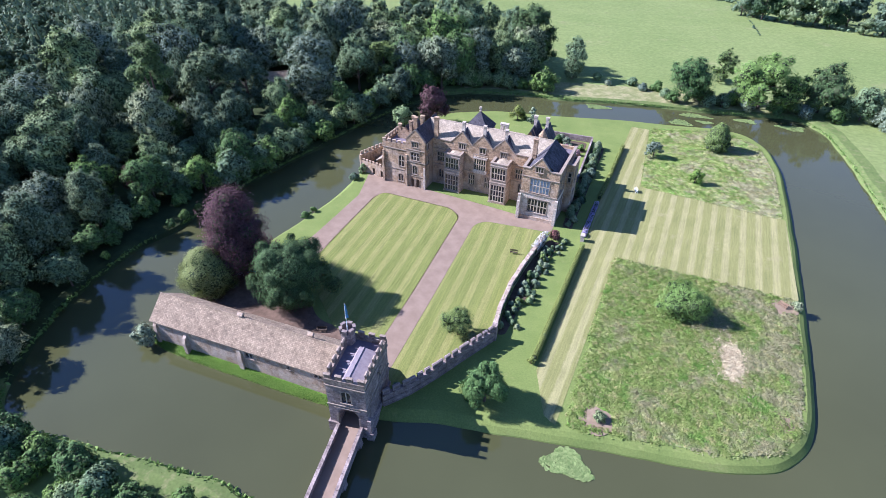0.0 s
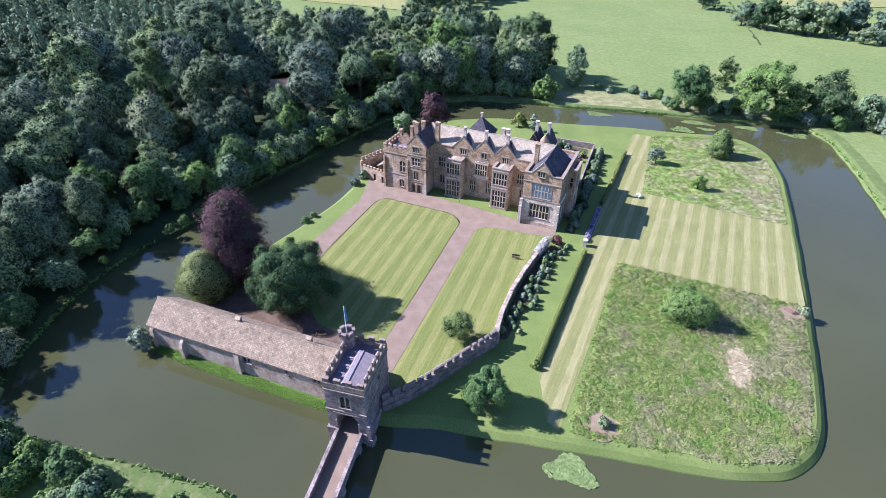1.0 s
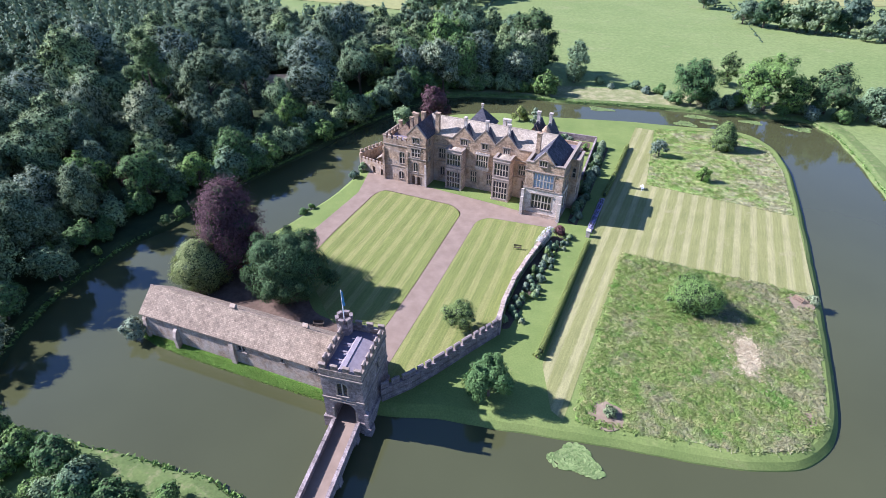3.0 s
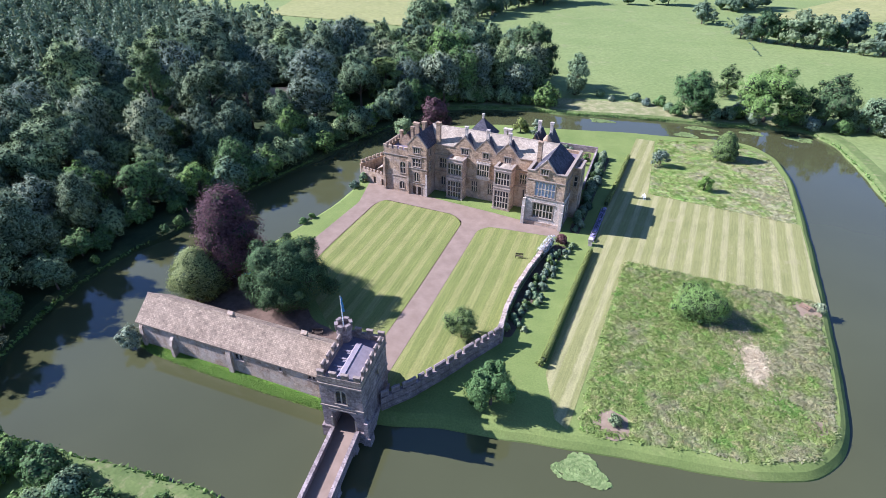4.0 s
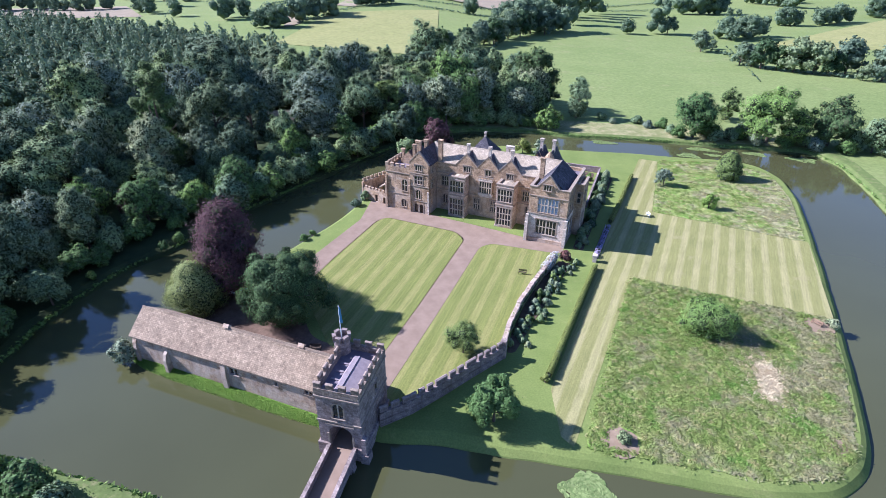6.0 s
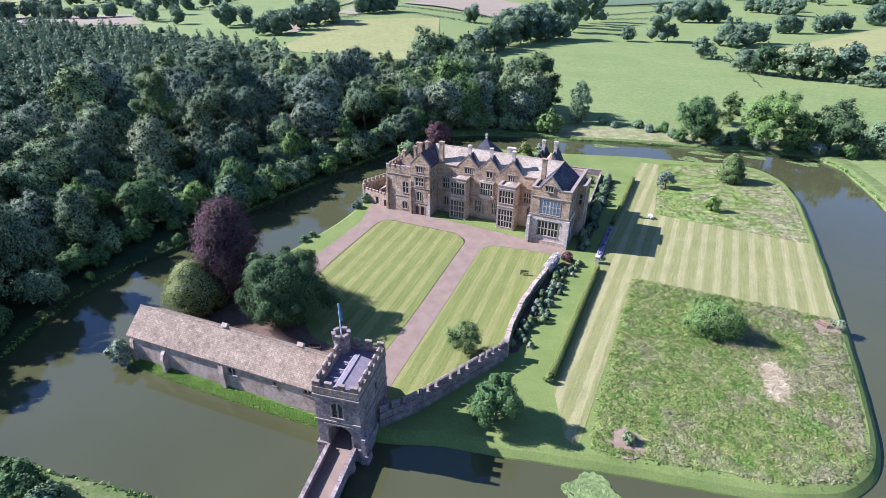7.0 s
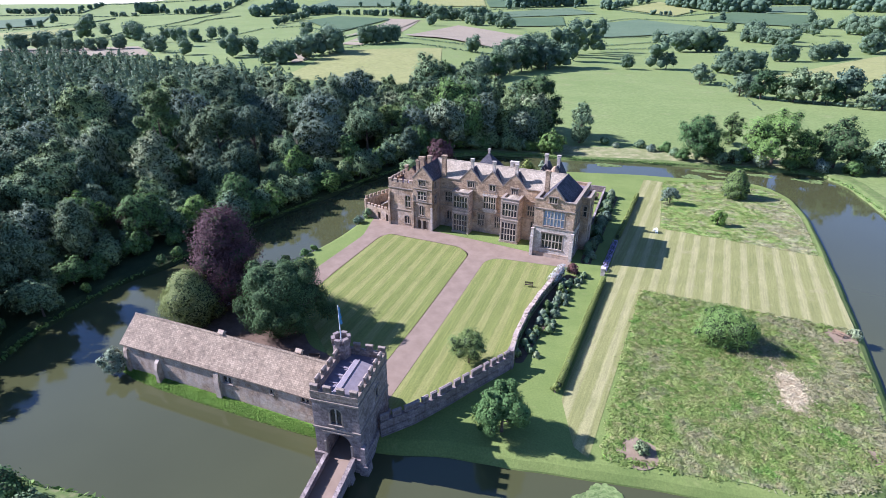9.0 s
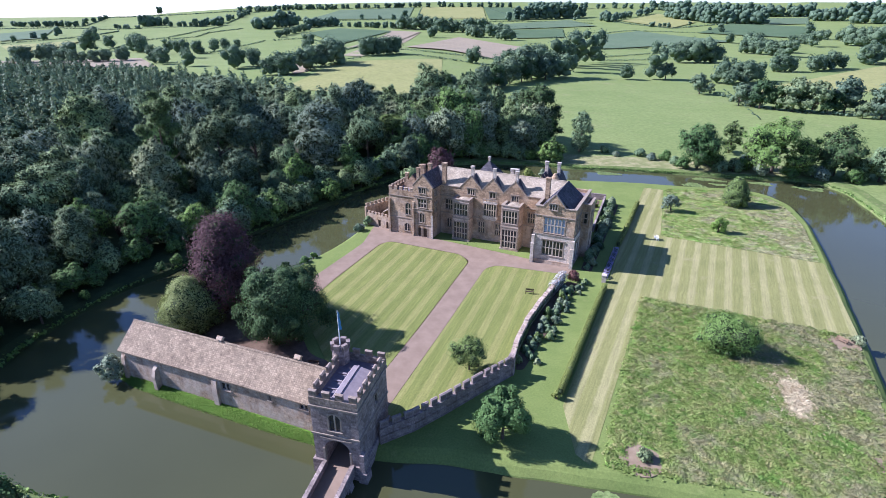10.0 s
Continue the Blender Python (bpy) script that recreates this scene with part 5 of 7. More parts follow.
def spruce_parts(r, h, count, seed):
    """Layered drooping sprays of a pointed conifer, and the closed cone inside it."""
    gen = np.random.RandomState(seed)
    t = 1 - np.sqrt(gen.uniform(0, 1, count))
    a = gen.uniform(0, 2 * math.pi, count)
    layer = (t * 9 + 0.7 * np.sin(a * 3 + seed)) % 1.0
    rad = r * (1 - t) ** 0.78 * (1.0 - 0.34 * layer) * (1 + 0.26 * np.sin(a * 4 + t * 31 + seed)) * gen.uniform(0.72, 1.15, count) + 0.12
    p = np.stack([rad * np.cos(a), rad * np.sin(a), h * (0.08 + 0.92 * t) - 0.12 * rad], 1)
    n = np.stack([np.cos(a), np.sin(a), np.full(count, 0.75)], 1) + gen.normal(0, 0.28, (count, 3))
    ring = [(r * 0.46 * math.cos(k * math.pi / 3.5), r * 0.46 * math.sin(k * math.pi / 3.5), h * 0.06) for k in range(7)]
    return p, n, np.array(ring + [(0, 0, h * 0.86)]), np.array([(k, (k + 1) % 7, 7) for k in range(7)])


def trunk_mesh(height, radius, spread, seed, limbs=6):
    rng = random.Random(seed)
    bm = bmesh.new()
    tube(bm, (0, 0, -0.4), (0, 0, height * 0.4), radius * 1.35, radius * 0.9, 8)
    tube(bm, (0, 0, height * 0.4), (rng.uniform(-0.3, 0.3), 0.2, height * 0.8), radius * 0.9, radius * 0.25, 7)
    for i in range(limbs):
        a = 2 * math.pi * i / limbs + rng.uniform(-0.4, 0.4)
        z = height * rng.uniform(0.22, 0.5)
        tube(bm, (0, 0, z), (spread * 0.7 * math.cos(a), spread * 0.7 * math.sin(a), z + height * rng.uniform(0.15, 0.3)), radius * 0.5, radius * 0.12, 6)
    me = bpy.data.meshes.new("trunk")
    bm.to_mesh(me)
    bm.free()
    me.materials.append(BARK)
    return me


def make_tree(x, y, kind, radius, height, material, label, seed, leaves=3000, size=0.5, boughs=22, low=None, name="tree", group="", spread=0.24, category="tree"):
    z = rise(x, y) if math.hypot(x - 15, y - 5) > 90 or x < -55 else 0.0
    t = base_of(name, pose(x, y, z, 0, 0, seed * 47 % 360), label, category, group)
    tr = new("trunk", trunk_mesh(height * 0.85, max(0.12, height * 0.022), radius, seed))
    tr.parent = t
    cr = new("crown", crown_mesh("crown", kind, radius, height * 0.12 if low is None else low, height, boughs, leaves, size, material, seed, spread))
    cr.parent = t
    return t


# trees on the island
make_tree(-18.3, -41.6, "round", 8.7, 13.8, LEAF_ILEX, "broad dark green evergreen oak beside the lawn", 3, 34000, 0.25, 64, 0.1, spread=0.13)
make_tree(-34.2, -37.4, "dome", 7.5, 18.2, LEAF_COPPER, "tall purple copper beech by the moat", 5, 26000, 0.28, 40, 0.1, spread=0.30)
make_tree(-36.0, -45.5, "dome", 5.9, 9.6, LEAF_YELLOW, "dense rounded yellow-green holly tree", 7, 20000, 0.23, 46, 0.1, spread=0.15)
make_tree(22.0, -51.2, "round", 4.1, 7.8, LEAF_LIGHT, "round green tree on the grass slope", 9, 14000, 0.21, 34, 0.6, spread=0.14)
make_tree(13.2, -39.2, "round", 3.6, 6.2, LEAF_OLIVE, "small airy tree on the lawn", 11, 5200, 0.17, 34, 1.2, spread=0.34)
make_tree(15.9, -39.8, "dome", 1.7, 1.7, LEAF_OAK, "low dark green shrub beside the curtain wall", 12, 1800, 0.17, 16, 0.0, category="shrub", name="shrub")
make_tree(50.3, -17.6, "round", 5.3, 6.4, LEAF_LIGHT, "spreading old fruit tree in the meadow", 13, 9000, 0.19, 30, 0.4, spread=0.34)
make_tree(52.5, 37.4, "round", 1.9, 4.4, LEAF_LIME, "bright green sapling in the meadow", 15, 1800, 0.27, 16, 0.3)
make_tree(58.3, 62.5, "dome", 4.1, 8.4, LEAF_OLIVE, "rounded dense bushy olive-green tree in the meadow", 17, 5200, 0.32, 70, 0.1, spread=0.1)
make_tree(41.2, 49.6, "round", 2.8, 5.2, LEAF_GREY, "small pale tree at the meadow edge", 19, 1200, 0.3, 16, 1.0, spread=0.3)
make_tree(-27.0, 47.5, "round", 5.6, 13.2, LEAF_COPPER, "dark purple copper beech behind the house", 21, 3500, 0.55, 26, 1.5)
make_tree(-34.0, 40.0, "round", 3.4, 8.0, LEAF_OAK, "green tree behind the house", 23, 1800, 0.5, 16, 0.8)
make_tree(70.6, -9.0, "round", 1.3, 2.0, LEAF_GREY, "low grey-green shrub at the moat edge", 25, 700, 0.22, 10, 0.1, category="shrub", name="shrub")
make_tree(39.2, -48.0, "round", 1.2, 1.5, LEAF_DARK, "low dark shrub in a bare patch", 27, 600, 0.2, 9, 0.05, category="shrub", name="shrub")
make_tree(0.6, 33.0, "round", 3.0, 7.5, LEAF_DARK, "dark tree in the rear garden", 29, 1200, 0.5, 12, 0.5)
make_tree(-2.5, 62.0, "dome", 3.0, 5.0, LEAF_HEDGE, "clipped round bush by the rear moat", 31, 1300, 0.4, 12, 0.1, category="shrub", name="shrub")
make_tree(2.8, 60.0, "tall", 1.5, 6.0, LEAF_GREY, "slim topiary by the rear moat", 33, 600, 0.4, 10, 0.1, category="shrub", name="shrub")
make_tree(-37.0, -60.6, "round", 2.2, 3.4, LEAF_GREY, "grey-green bush at the end of the stable range", 35, 1500, 0.3, 14, -0.8, category="shrub", name="shrub")
make_tree(-32.0, 5.0, "dome", 1.6, 1.8, LEAF_DARK, "clipped dark bush at the drive's edge", 37, 900, 0.25, 12, 0.0, category="shrub", name="shrub")
make_tree(-31.6, 9.0, "dome", 1.4, 2.6, LEAF_OAK, "bush against the court wall", 38, 700, 0.3, 10, 0.0, category="shrub", name="shrub")
make_tree(-33.6, -16.0, "dome", 1.3, 1.4, LEAF_LIGHT, "small round bush on the moat bank", 39, 600, 0.25, 10, -0.3, category="shrub", name="shrub")
make_tree(-33.2, -13.4, "dome", 1.1, 1.2, LEAF_LIGHT, "small round bush on the moat bank", 40, 500, 0.25, 9, -0.3, category="shrub", name="shrub")
make_tree(8.4, -54.4, "dome", 0.9, 1.8, LEAF_DARK, "dark bush in the corner by the gatehouse", 41, 500, 0.2, 8, 0.0, category="shrub", name="shrub")

# trees beyond the moat
for x, y, kind, r, h, mat, label, seed, leaves, size in (
        (6.9, 111.0, "tall", 5.4, 17.0, LEAF_OAK, "upright green tree on the far bank", 51, 4200, 0.55),
        (49.5, 101.0, "round", 8.6, 17.0, LEAF_LIGHT, "broad green tree on the far bank", 53, 5200, 0.6),
        (62.0, 131.0, "round", 5.0, 13.0, LEAF_OLIVE, "dull olive-brown tree behind the bank", 55, 1600, 0.6),
        (73.0, 104.0, "round", 12.0, 20.0, LEAF_LIGHT, "large spreading green willow", 57, 7500, 0.65),
        (92.0, 108.0, "round", 9.5, 17.0, LEAF_ILEX, "dark green tree beyond the moat", 59, 3600, 0.6),
        (104.0, 105.0, "round", 7.0, 12.0, LEAF_OAK, "green tree beyond the moat", 61, 2800, 0.6),
        (111.0, 100.0, "round", 6.5, 9.0, LEAF_GREY, "low green tree beyond the moat", 63, 2200, 0.6),
        (116.0, 112.0, "round", 7.0, 12.0, LEAF_OAK, "green tree beyond the moat", 64, 2200, 0.6),
        (-12.0, 119.0, "round", 10.5, 26.0, LEAF_ILEX, "tall dark green tree beyond the moat", 65, 6500, 0.65),
        (-24.0, 128.0, "round", 8.0, 22.0, LEAF_OAK, "green tree at the wood's edge", 66, 3600, 0.65),
        (-38.0, 104.0, "tall", 5.8, 17.5, LEAF_GREY, "pale grey-green willow at the wood's edge", 67, 3600, 0.5),
        (-49.0, 118.0, "round", 8.0, 19.0, LEAF_LIGHT, "green tree at the wood's edge", 69, 3600, 0.65),
        (-62.0, 150.0, "round", 9.0, 17.0, LEAF_OAK, "green tree at the wood's edge", 71, 3600, 0.7),
        (-92.0, 190.0, "round", 12.0, 24.0, LEAF_OAK, "large green tree in the pasture hedge", 73, 3600, 0.8),
        (-74.0, 205.0, "round", 9.0, 18.0, LEAF_DARK, "dark green tree in the pasture hedge", 75, 2600, 0.8),
        (-113.0, 128.0, "tall", 5.0, 18.0, LEAF_OAK, "upright tree above the wood's edge", 77, 2600, 0.6)):
    make_tree(x, y, kind, r, h, mat, label, seed, int(leaves * 1.3), size * 0.8, 64, 0.3)
for i, (x, y, r, h) in enumerate(((30, 112, 2.6, 3.2), (34, 108, 2.2, 2.6), (39, 110, 2.8, 3.6), (16, 114, 2.4, 2.6), (21, 109, 1.6, 1.8), (64, 104, 3.2, 4.5), (85, 104, 3.2, 4.2), (-4, 108, 2.6, 3.2), (45, 99, 3, 4.5), (57, 100, 3.4, 5), (69, 101, 3, 4), (80, 106, 4, 6), (98, 105, 4, 5.5), (89, 107, 3.5, 5), (-8, 112, 4, 6), (-16, 108, 4, 6.5), (-30, 97, 4, 6), (-18, 100, 3.2, 4.5), (-24, 94, 3.0, 5), (119, 98, 3, 4), (125, 105, 4, 6), (61, 101, 3.4, 5), (65, 106, 4, 6), (78, 101, 3.2, 4.5), (83, 108, 4, 6), (87, 102, 3.2, 4.2), (96, 101, 3.4, 5), (101, 110, 4, 6.5), (108, 103, 3.6, 5), (53, 108, 4, 5), (42, 103, 2.6, 3.4))):
    make_tree(x, y, "dome", r, h, (LEAF_OAK, LEAF_GREY, LEAF_LIGHT)[i % 3], "scrubby green bush on the far bank", 90 + i, 900, 0.45, 12, 0.0, category="shrub", name="shrub", group="bushes on the far bank")

# the wood: prototypes, then planted copies
PROTOS = []
for k, (kind, r, h, mat, label, leaves, size) in enumerate((
        ("round", 7.6, 17.0, LEAF_OAK, "dark green broadleaf tree in the wood", 8600, 0.33),
        ("round", 8.4, 18.5, LEAF_DARK, "dark green broadleaf tree in the wood", 8800, 0.34),
        ("tall", 6.6, 20.5, LEAF_OAK, "tall green broadleaf tree in the wood", 8600, 0.33),
        ("round", 7.0, 15.5, LEAF_GREY, "grey-green broadleaf tree in the wood", 7800, 0.32),
        ("round", 5.6, 12.0, LEAF_LIGHT, "light green broadleaf tree at the wood's edge", 5200, 0.33),
        ("cone", 5.2, 19.0, LEAF_SPRUCE, "dark pointed spruce in the plantation", 2600, 0.60),
        ("round", 3.2, 5.6, LEAF_LIGHT, "low green bush on the moat bank", 2200, 0.30),
        ("round", 2.8, 4.8, LEAF_LIME, "bright green bush on the moat bank", 1800, 0.28),
        ("round", 3.6, 6.4, LEAF_OAK, "low dark green bush on the moat bank", 2300, 0.32),
        ("round", 7.2, 16.0, LEAF_DARK, "dark green tree in a field hedge", 1500, 0.85),
        ("round", 6.4, 16.0, LEAF_ILEX, "dark green tree in a field hedge", 1400, 0.85),
        ("tall", 4.6, 16.0, LEAF_DARK, "upright dark green tree in a field hedge", 1300, 0.8),
        ("tall", 6.8, 30.0, LEAF_OLIVE, "very tall olive-green tree standing over the wood", 9500, 0.42),
        ("round", 5.0, 11.0, LEAF_LIME, "bright yellow-green tree on the wood's edge", 5200, 0.34),
        ("dome", 5.0, 10.0, LEAF_ILEX, "dark round yew on the moat bank", 5600, 0.32),
        ("round", 4.0, 9.5, LEAF_COPPER, "dull purple-brown tree at the wood's edge", 3200, 0.34),
        ("tall", 8.8, 27.0, LEAF_GREY, "large grey-green lime tree in the wood", 10500, 0.42),
        ("tall", 4.0, 14.0, LEAF_LIGHT, "slim light green tree on the moat bank", 4600, 0.32),
        ("round", 8.6, 25.0, LEAF_DARK, "large dark green tree in the wood", 9500, 0.42))):
    PROTOS.append((kind, r, h, mat, label, leaves, size, 200 + k))
first = {}


def plant(k, x, y, scale, stretch=1.0):
    kind, r, h, mat, label, leaves, size, seed = PROTOS[k]
    bush = 6 <= k < 9
    if k not in first:
        ob = base_of("shrub" if bush else "tree", Matrix(), label, "shrub" if bush else "tree", "bushes on the moat bank" if bush else "trees in the field hedges" if 9 <= k < 12 else "trees of the wood")
        tr = new("trunk", trunk_mesh(h * 0.85, h * 0.02, r, seed, 5))
        tr.parent = ob
        if kind == "cone":
            p, n, cv, cf = spruce_parts(r, h, leaves, seed)
            np.random.seed(seed)
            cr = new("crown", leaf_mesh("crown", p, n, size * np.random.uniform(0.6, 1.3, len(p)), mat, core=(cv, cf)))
        else:
            cr = new("crown", crown_mesh("crown", kind, r, 0.0 if bush else h * (0.06 if 9 <= k < 12 else 0.1 if k > 11 else 0.2), h, 60 if bush else 34 if 9 <= k < 12 else 130, leaves, size, mat, seed, core=0.84 if 9 <= k < 12 else 0.77, inner=mat if 9 <= k < 12 else None))
        cr.parent = ob
        first[k] = ob
        ob.matrix_basis = pose(x, y, rise(x, y) - 0.1) @ Matrix.Diagonal((scale, scale, scale * stretch, 1))
        return ob
    src = first[k]
    keep = src.scale.copy()
    src.scale = (1, 1, 1)
    ob = copy_thing(src, pose(x, y, rise(x, y) - 0.1, 0, 0, rng.uniform(0, 360)) @ Matrix.Diagonal((scale, scale, scale * stretch, 1)))
    src.scale = keep
    return ob


# the trees that stand out in the wood and on its edge: prototype, place, height, spread
STANDING = ((13, -80, -32.5, 13, 5.6), (4, -70.5, -24.5, 12.5, 5.6), (13, -63.5, -15.2, 9.8, 4.4), (4, -63.5, -3, 11.5, 5.0), (15, -76, -23.5, 9.5, 3.4), (0, -67, -18.3, 8.5, 3.8),
            (3, -81, -43, 14, 6.4), (14, -61.9, 12.5, 10.5, 5.6), (13, -62.9, 21.5, 12.5, 4.8), (17, -54, 38, 14, 4.0), (7, -59.3, -4.1, 5.0, 2.4), (12, -91, 2, 31.5, 6.9), (16, -87.5, -5, 21, 6.4),
            (16, -129, 17, 30, 9.0), (2, -136, 36, 26, 5.4), (18, -91, 22, 24.5, 8.4), (1, -101, 22, 22, 5.6), (18, -84, 30, 23, 7.6), (18, -157, 94, 26, 15.0), (18, -131, 101, 21.5, 11.5),
            (1, -117, 100, 21, 9.6), (2, -96, 96, 24, 4.6), (16, -66.5, 41, 26.5, 9.6), (0, -63, 65, 20, 8.2), (12, -55, 70, 17.5, 7.2), (3, -49, 75, 17, 6.4), (4, -40, 93, 25.5, 10.2),
            (3, -122, -11, 22, 8.2), (0, -103, -19.5, 20, 8.6), (0, -97, -31, 18, 7.4), (3, -104, -9.5, 21, 6.2), (2, -117, -6, 22, 4.2), (1, -96, -17.5, 16.5, 5.2), (3, -122, -20, 22, 6.0),
            (8, -58.0, 27.5, 8.5, 4.6), (8, -50.5, 38, 8.5, 4.8), (1, -44.5, 62, 12, 5.0), (1, -78, 66, 19, 7.0), (18, -72, 84, 19, 8.0), (0, -58, 92, 19, 7.5), (1, -30, 100, 15, 6.0),
            (1, -76, 14, 15, 6.0), (1, -74, 2, 13, 5.0), (1, -71, -52, 17, 6.0), (0, -69, -62, 17, 6.4), (1, -73, -38, 15, 5.6), (1, -79, -56, 18, 6.6), (0, -70, 27, 16, 5.5))


def standing(k, x, y, height, spread):
    r, h = PROTOS[k][1], PROTOS[k][2]
    plant(k, x, y, spread / r, height * r / (h * spread))


rng = random.Random(11)
for k, x, y, height, spread in STANDING:
    standing(k, x, y, height, spread)
spots = []
tries = 0
while tries < 60000 and len(spots) < 840:
    tries += 1
    x, y = rng.uniform(-470, -10), rng.uniform(-90, 195)
    if not in_poly(x, y, WOOD):
        continue
    if any((x - a) ** 2 + (y - b) ** 2 < (w * 0.75 + 2.5) ** 2 for k, a, b, h, w in STANDING) or (x > -73 + max(0, y - 10) * 0.25 and -45 < y < 44):
        continue
    gap = 6.6 if x > -170 else 6.2
    if all((x - a) ** 2 + (y - b) ** 2 > gap * gap for a, b in spots):
        spots.append((x, y))
spots.sort(key=lambda s: math.hypot(s[0] - 15, s[1] - 5))
far_c, far_n, far_s, far_core, cone_v, cone_f = [], [], [], [], [], []
for i, (x, y) in enumerate(spots):
    edge = max(0.0, min(1.0, (-x - 60 + 0.25 * max(0, y - 20)) / 50.0))
    edge = max(edge, min(1.0, (y - 52) / 30.0)) if x > -100 else edge
    if y > 112 and x > -210:
        edge = min(edge, 0.6)
    if abs(x + 91) < 9 and abs(y - 53) < 9 or (-96 < x < -78 and 24 < y < 50 and x + y < -40):
        continue
    if i < 140:
        if x < -190 or (x < -150 and y > 70):
            k = rng.choice((5, 5, 5, 0, 1))
        elif edge < 0.3:
            k = rng.choice((3, 4, 4, 4, 0))
        else:
            k = rng.choice((0, 3, 3, 4, 4, 2) if y > 60 and x > -75 else (0, 0, 1, 2, 3, 3, 4) if y > 10 else (0, 0, 1, 1, 2, 3))
        low = 0.62 if x > -112 and -45 < y < 62 else 1.0
        plant(k, x, y, (0.52 + 0.52 * edge) * rng.uniform(0.72, 1.3) * low, rng.uniform(0.88, 1.32) if edge > 0.3 else rng.uniform(0.75, 1.0))
    else:
        spruce = rng.random() < (0.68 if x < -170 else 0.3)
        h, r = (rng.uniform(13, 22), rng.uniform(5.4, 7.6)) if spruce else (rng.uniform(14, 19), rng.uniform(5, 6.5))
        foot = np.array([x, y, rise(x, y)])
        if spruce:
            p, n, cv, cf = spruce_parts(r, h * 1.08, 480, i)
            cone_v.append(cv + foot)
            cone_f.append(cf + 8 * len(cone_f))
            far_s.append(np.random.uniform(0.75, 1.4, 480))
        else:
            cc, rr = crown_shape("round", r, h * 0.1, h, 14, rng)
            pick = np.random.randint(0, len(cc), 420)
            n = np.random.normal(size=(420, 3))
            n[:, 2] = np.abs(n[:, 2])
            n /= np.linalg.norm(n, axis=1, keepdims=True)
            p = cc[pick] + n * rr[pick][:, None] * np.random.uniform(0.9, 1.15, (420, 1))
            n = n + np.random.normal(0, 0.3, n.shape)
            far_s.append(np.random.uniform(0.6, 1.1, 420))
            far_core.append((cc + foot, rr * 0.85))
        far_c.append(p + foot)
        far_n.append(n)
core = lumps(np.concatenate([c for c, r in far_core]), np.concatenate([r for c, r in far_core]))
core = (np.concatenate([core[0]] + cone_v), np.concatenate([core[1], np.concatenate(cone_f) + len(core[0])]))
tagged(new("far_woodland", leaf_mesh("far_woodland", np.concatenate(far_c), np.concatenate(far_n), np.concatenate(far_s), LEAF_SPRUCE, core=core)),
       "dark spruce plantation behind the broadleaf wood", "woodland", kind="stuff")
# bushes along the west bank
for i in range(22):
    y = -12 + i * 2.5
    a = math.atan2(y - HUB[1], -58 - HUB[0])
    r = reach(SHORE_R, a) + rng.uniform(0.6, 6.0)
    plant(rng.choice((6, 6, 7, 6, 8)), HUB[0] + r * math.cos(a), HUB[1] + r * math.sin(a), rng.uniform(0.7, 1.5))
for i in range(20):
    y = -70 + i * 5.4
    a = math.atan2(y - HUB[1], -58 - HUB[0])
    r = reach(SHORE_R, a) + rng.uniform(9.0, 22.0)
    plant(rng.choice((6, 8, 8)), HUB[0] + r * math.cos(a), HUB[1] + r * math.sin(a), rng.uniform(0.9, 1.3))
for i in range(31):
    a = radians(154 - i * 1.81)
    r = reach(SHORE_R, a) + rng.uniform(0.6, 8.0)
    plant(rng.choice((6, 8, 8, 7)), HUB[0] + r * math.cos(a), HUB[1] + r * math.sin(a), rng.uniform(0.7, 1.6))
for i in range(30):
    y = -68 + i * 2.6
    a = math.atan2(y - HUB[1], -58 - HUB[0])
    r = reach(SHORE_R, a) + rng.uniform(5.5, 13.0)
    plant(rng.choice((8, 8, 6)), HUB[0] + r * math.cos(a), HUB[1] + r * math.sin(a), rng.uniform(0.6, 1.05))
# low growth at the water's edge
for k, x, y, k2 in ((6, -58.6, -27.5, 0.45), (7, -58.4, -23.5, 0.4), (6, -58.9, -31.5, 0.4), (7, -62.5, -46.0, 0.42), (8, -62.0, -52.0, 0.45), (6, -58.2, -17.0, 0.4)):
    plant(k, x, y, k2)
# thicket on the south bank
for i in range(50):
    x = -66 + i * 1.38
    a = math.atan2(-80 - HUB[1], x - HUB[0])
    r = reach(SHORE_R, a) + rng.uniform(3.4, 11.0)
    plant(rng.choice((6, 8, 6, 6, 6)), HUB[0] + r * math.cos(a), HUB[1] + r * math.sin(a), rng.uniform(0.62, 1.0))
for x, y, k, s in ((-46, -92, 3, 0.45), (-36, -92, 3, 0.42), (-24, -91, 4, 0.5), (-13, -90, 4, 0.5), (-58, -84, 0, 0.55), (-66, -81, 3, 0.6), (-3, -91, 4, 0.5)):
    plant(k, x, y, s)

# cottage among the trees
cot = base_of("cottage", pose(-92.5, 54.5, 0.2, 0, 0, 35), "small red-roofed cottage half hidden in the wood", "cottage")
part("wall", boxes((-5, 5, -3, 3, -0.3, 3.6)), PALE_STONE, cot)
bm = bmesh.new()
prism(bm, [(-3.0, 3.6), (3.0, 3.6), (0, 6.2)], "x", -5, 5)
part("gable_wall", bm, PALE_STONE, cot)
ridge_roof(cot, "x", -5.3, 5.3, -3.0, 3.0, 3.6, 0, 6.3, BARN_ROOF)


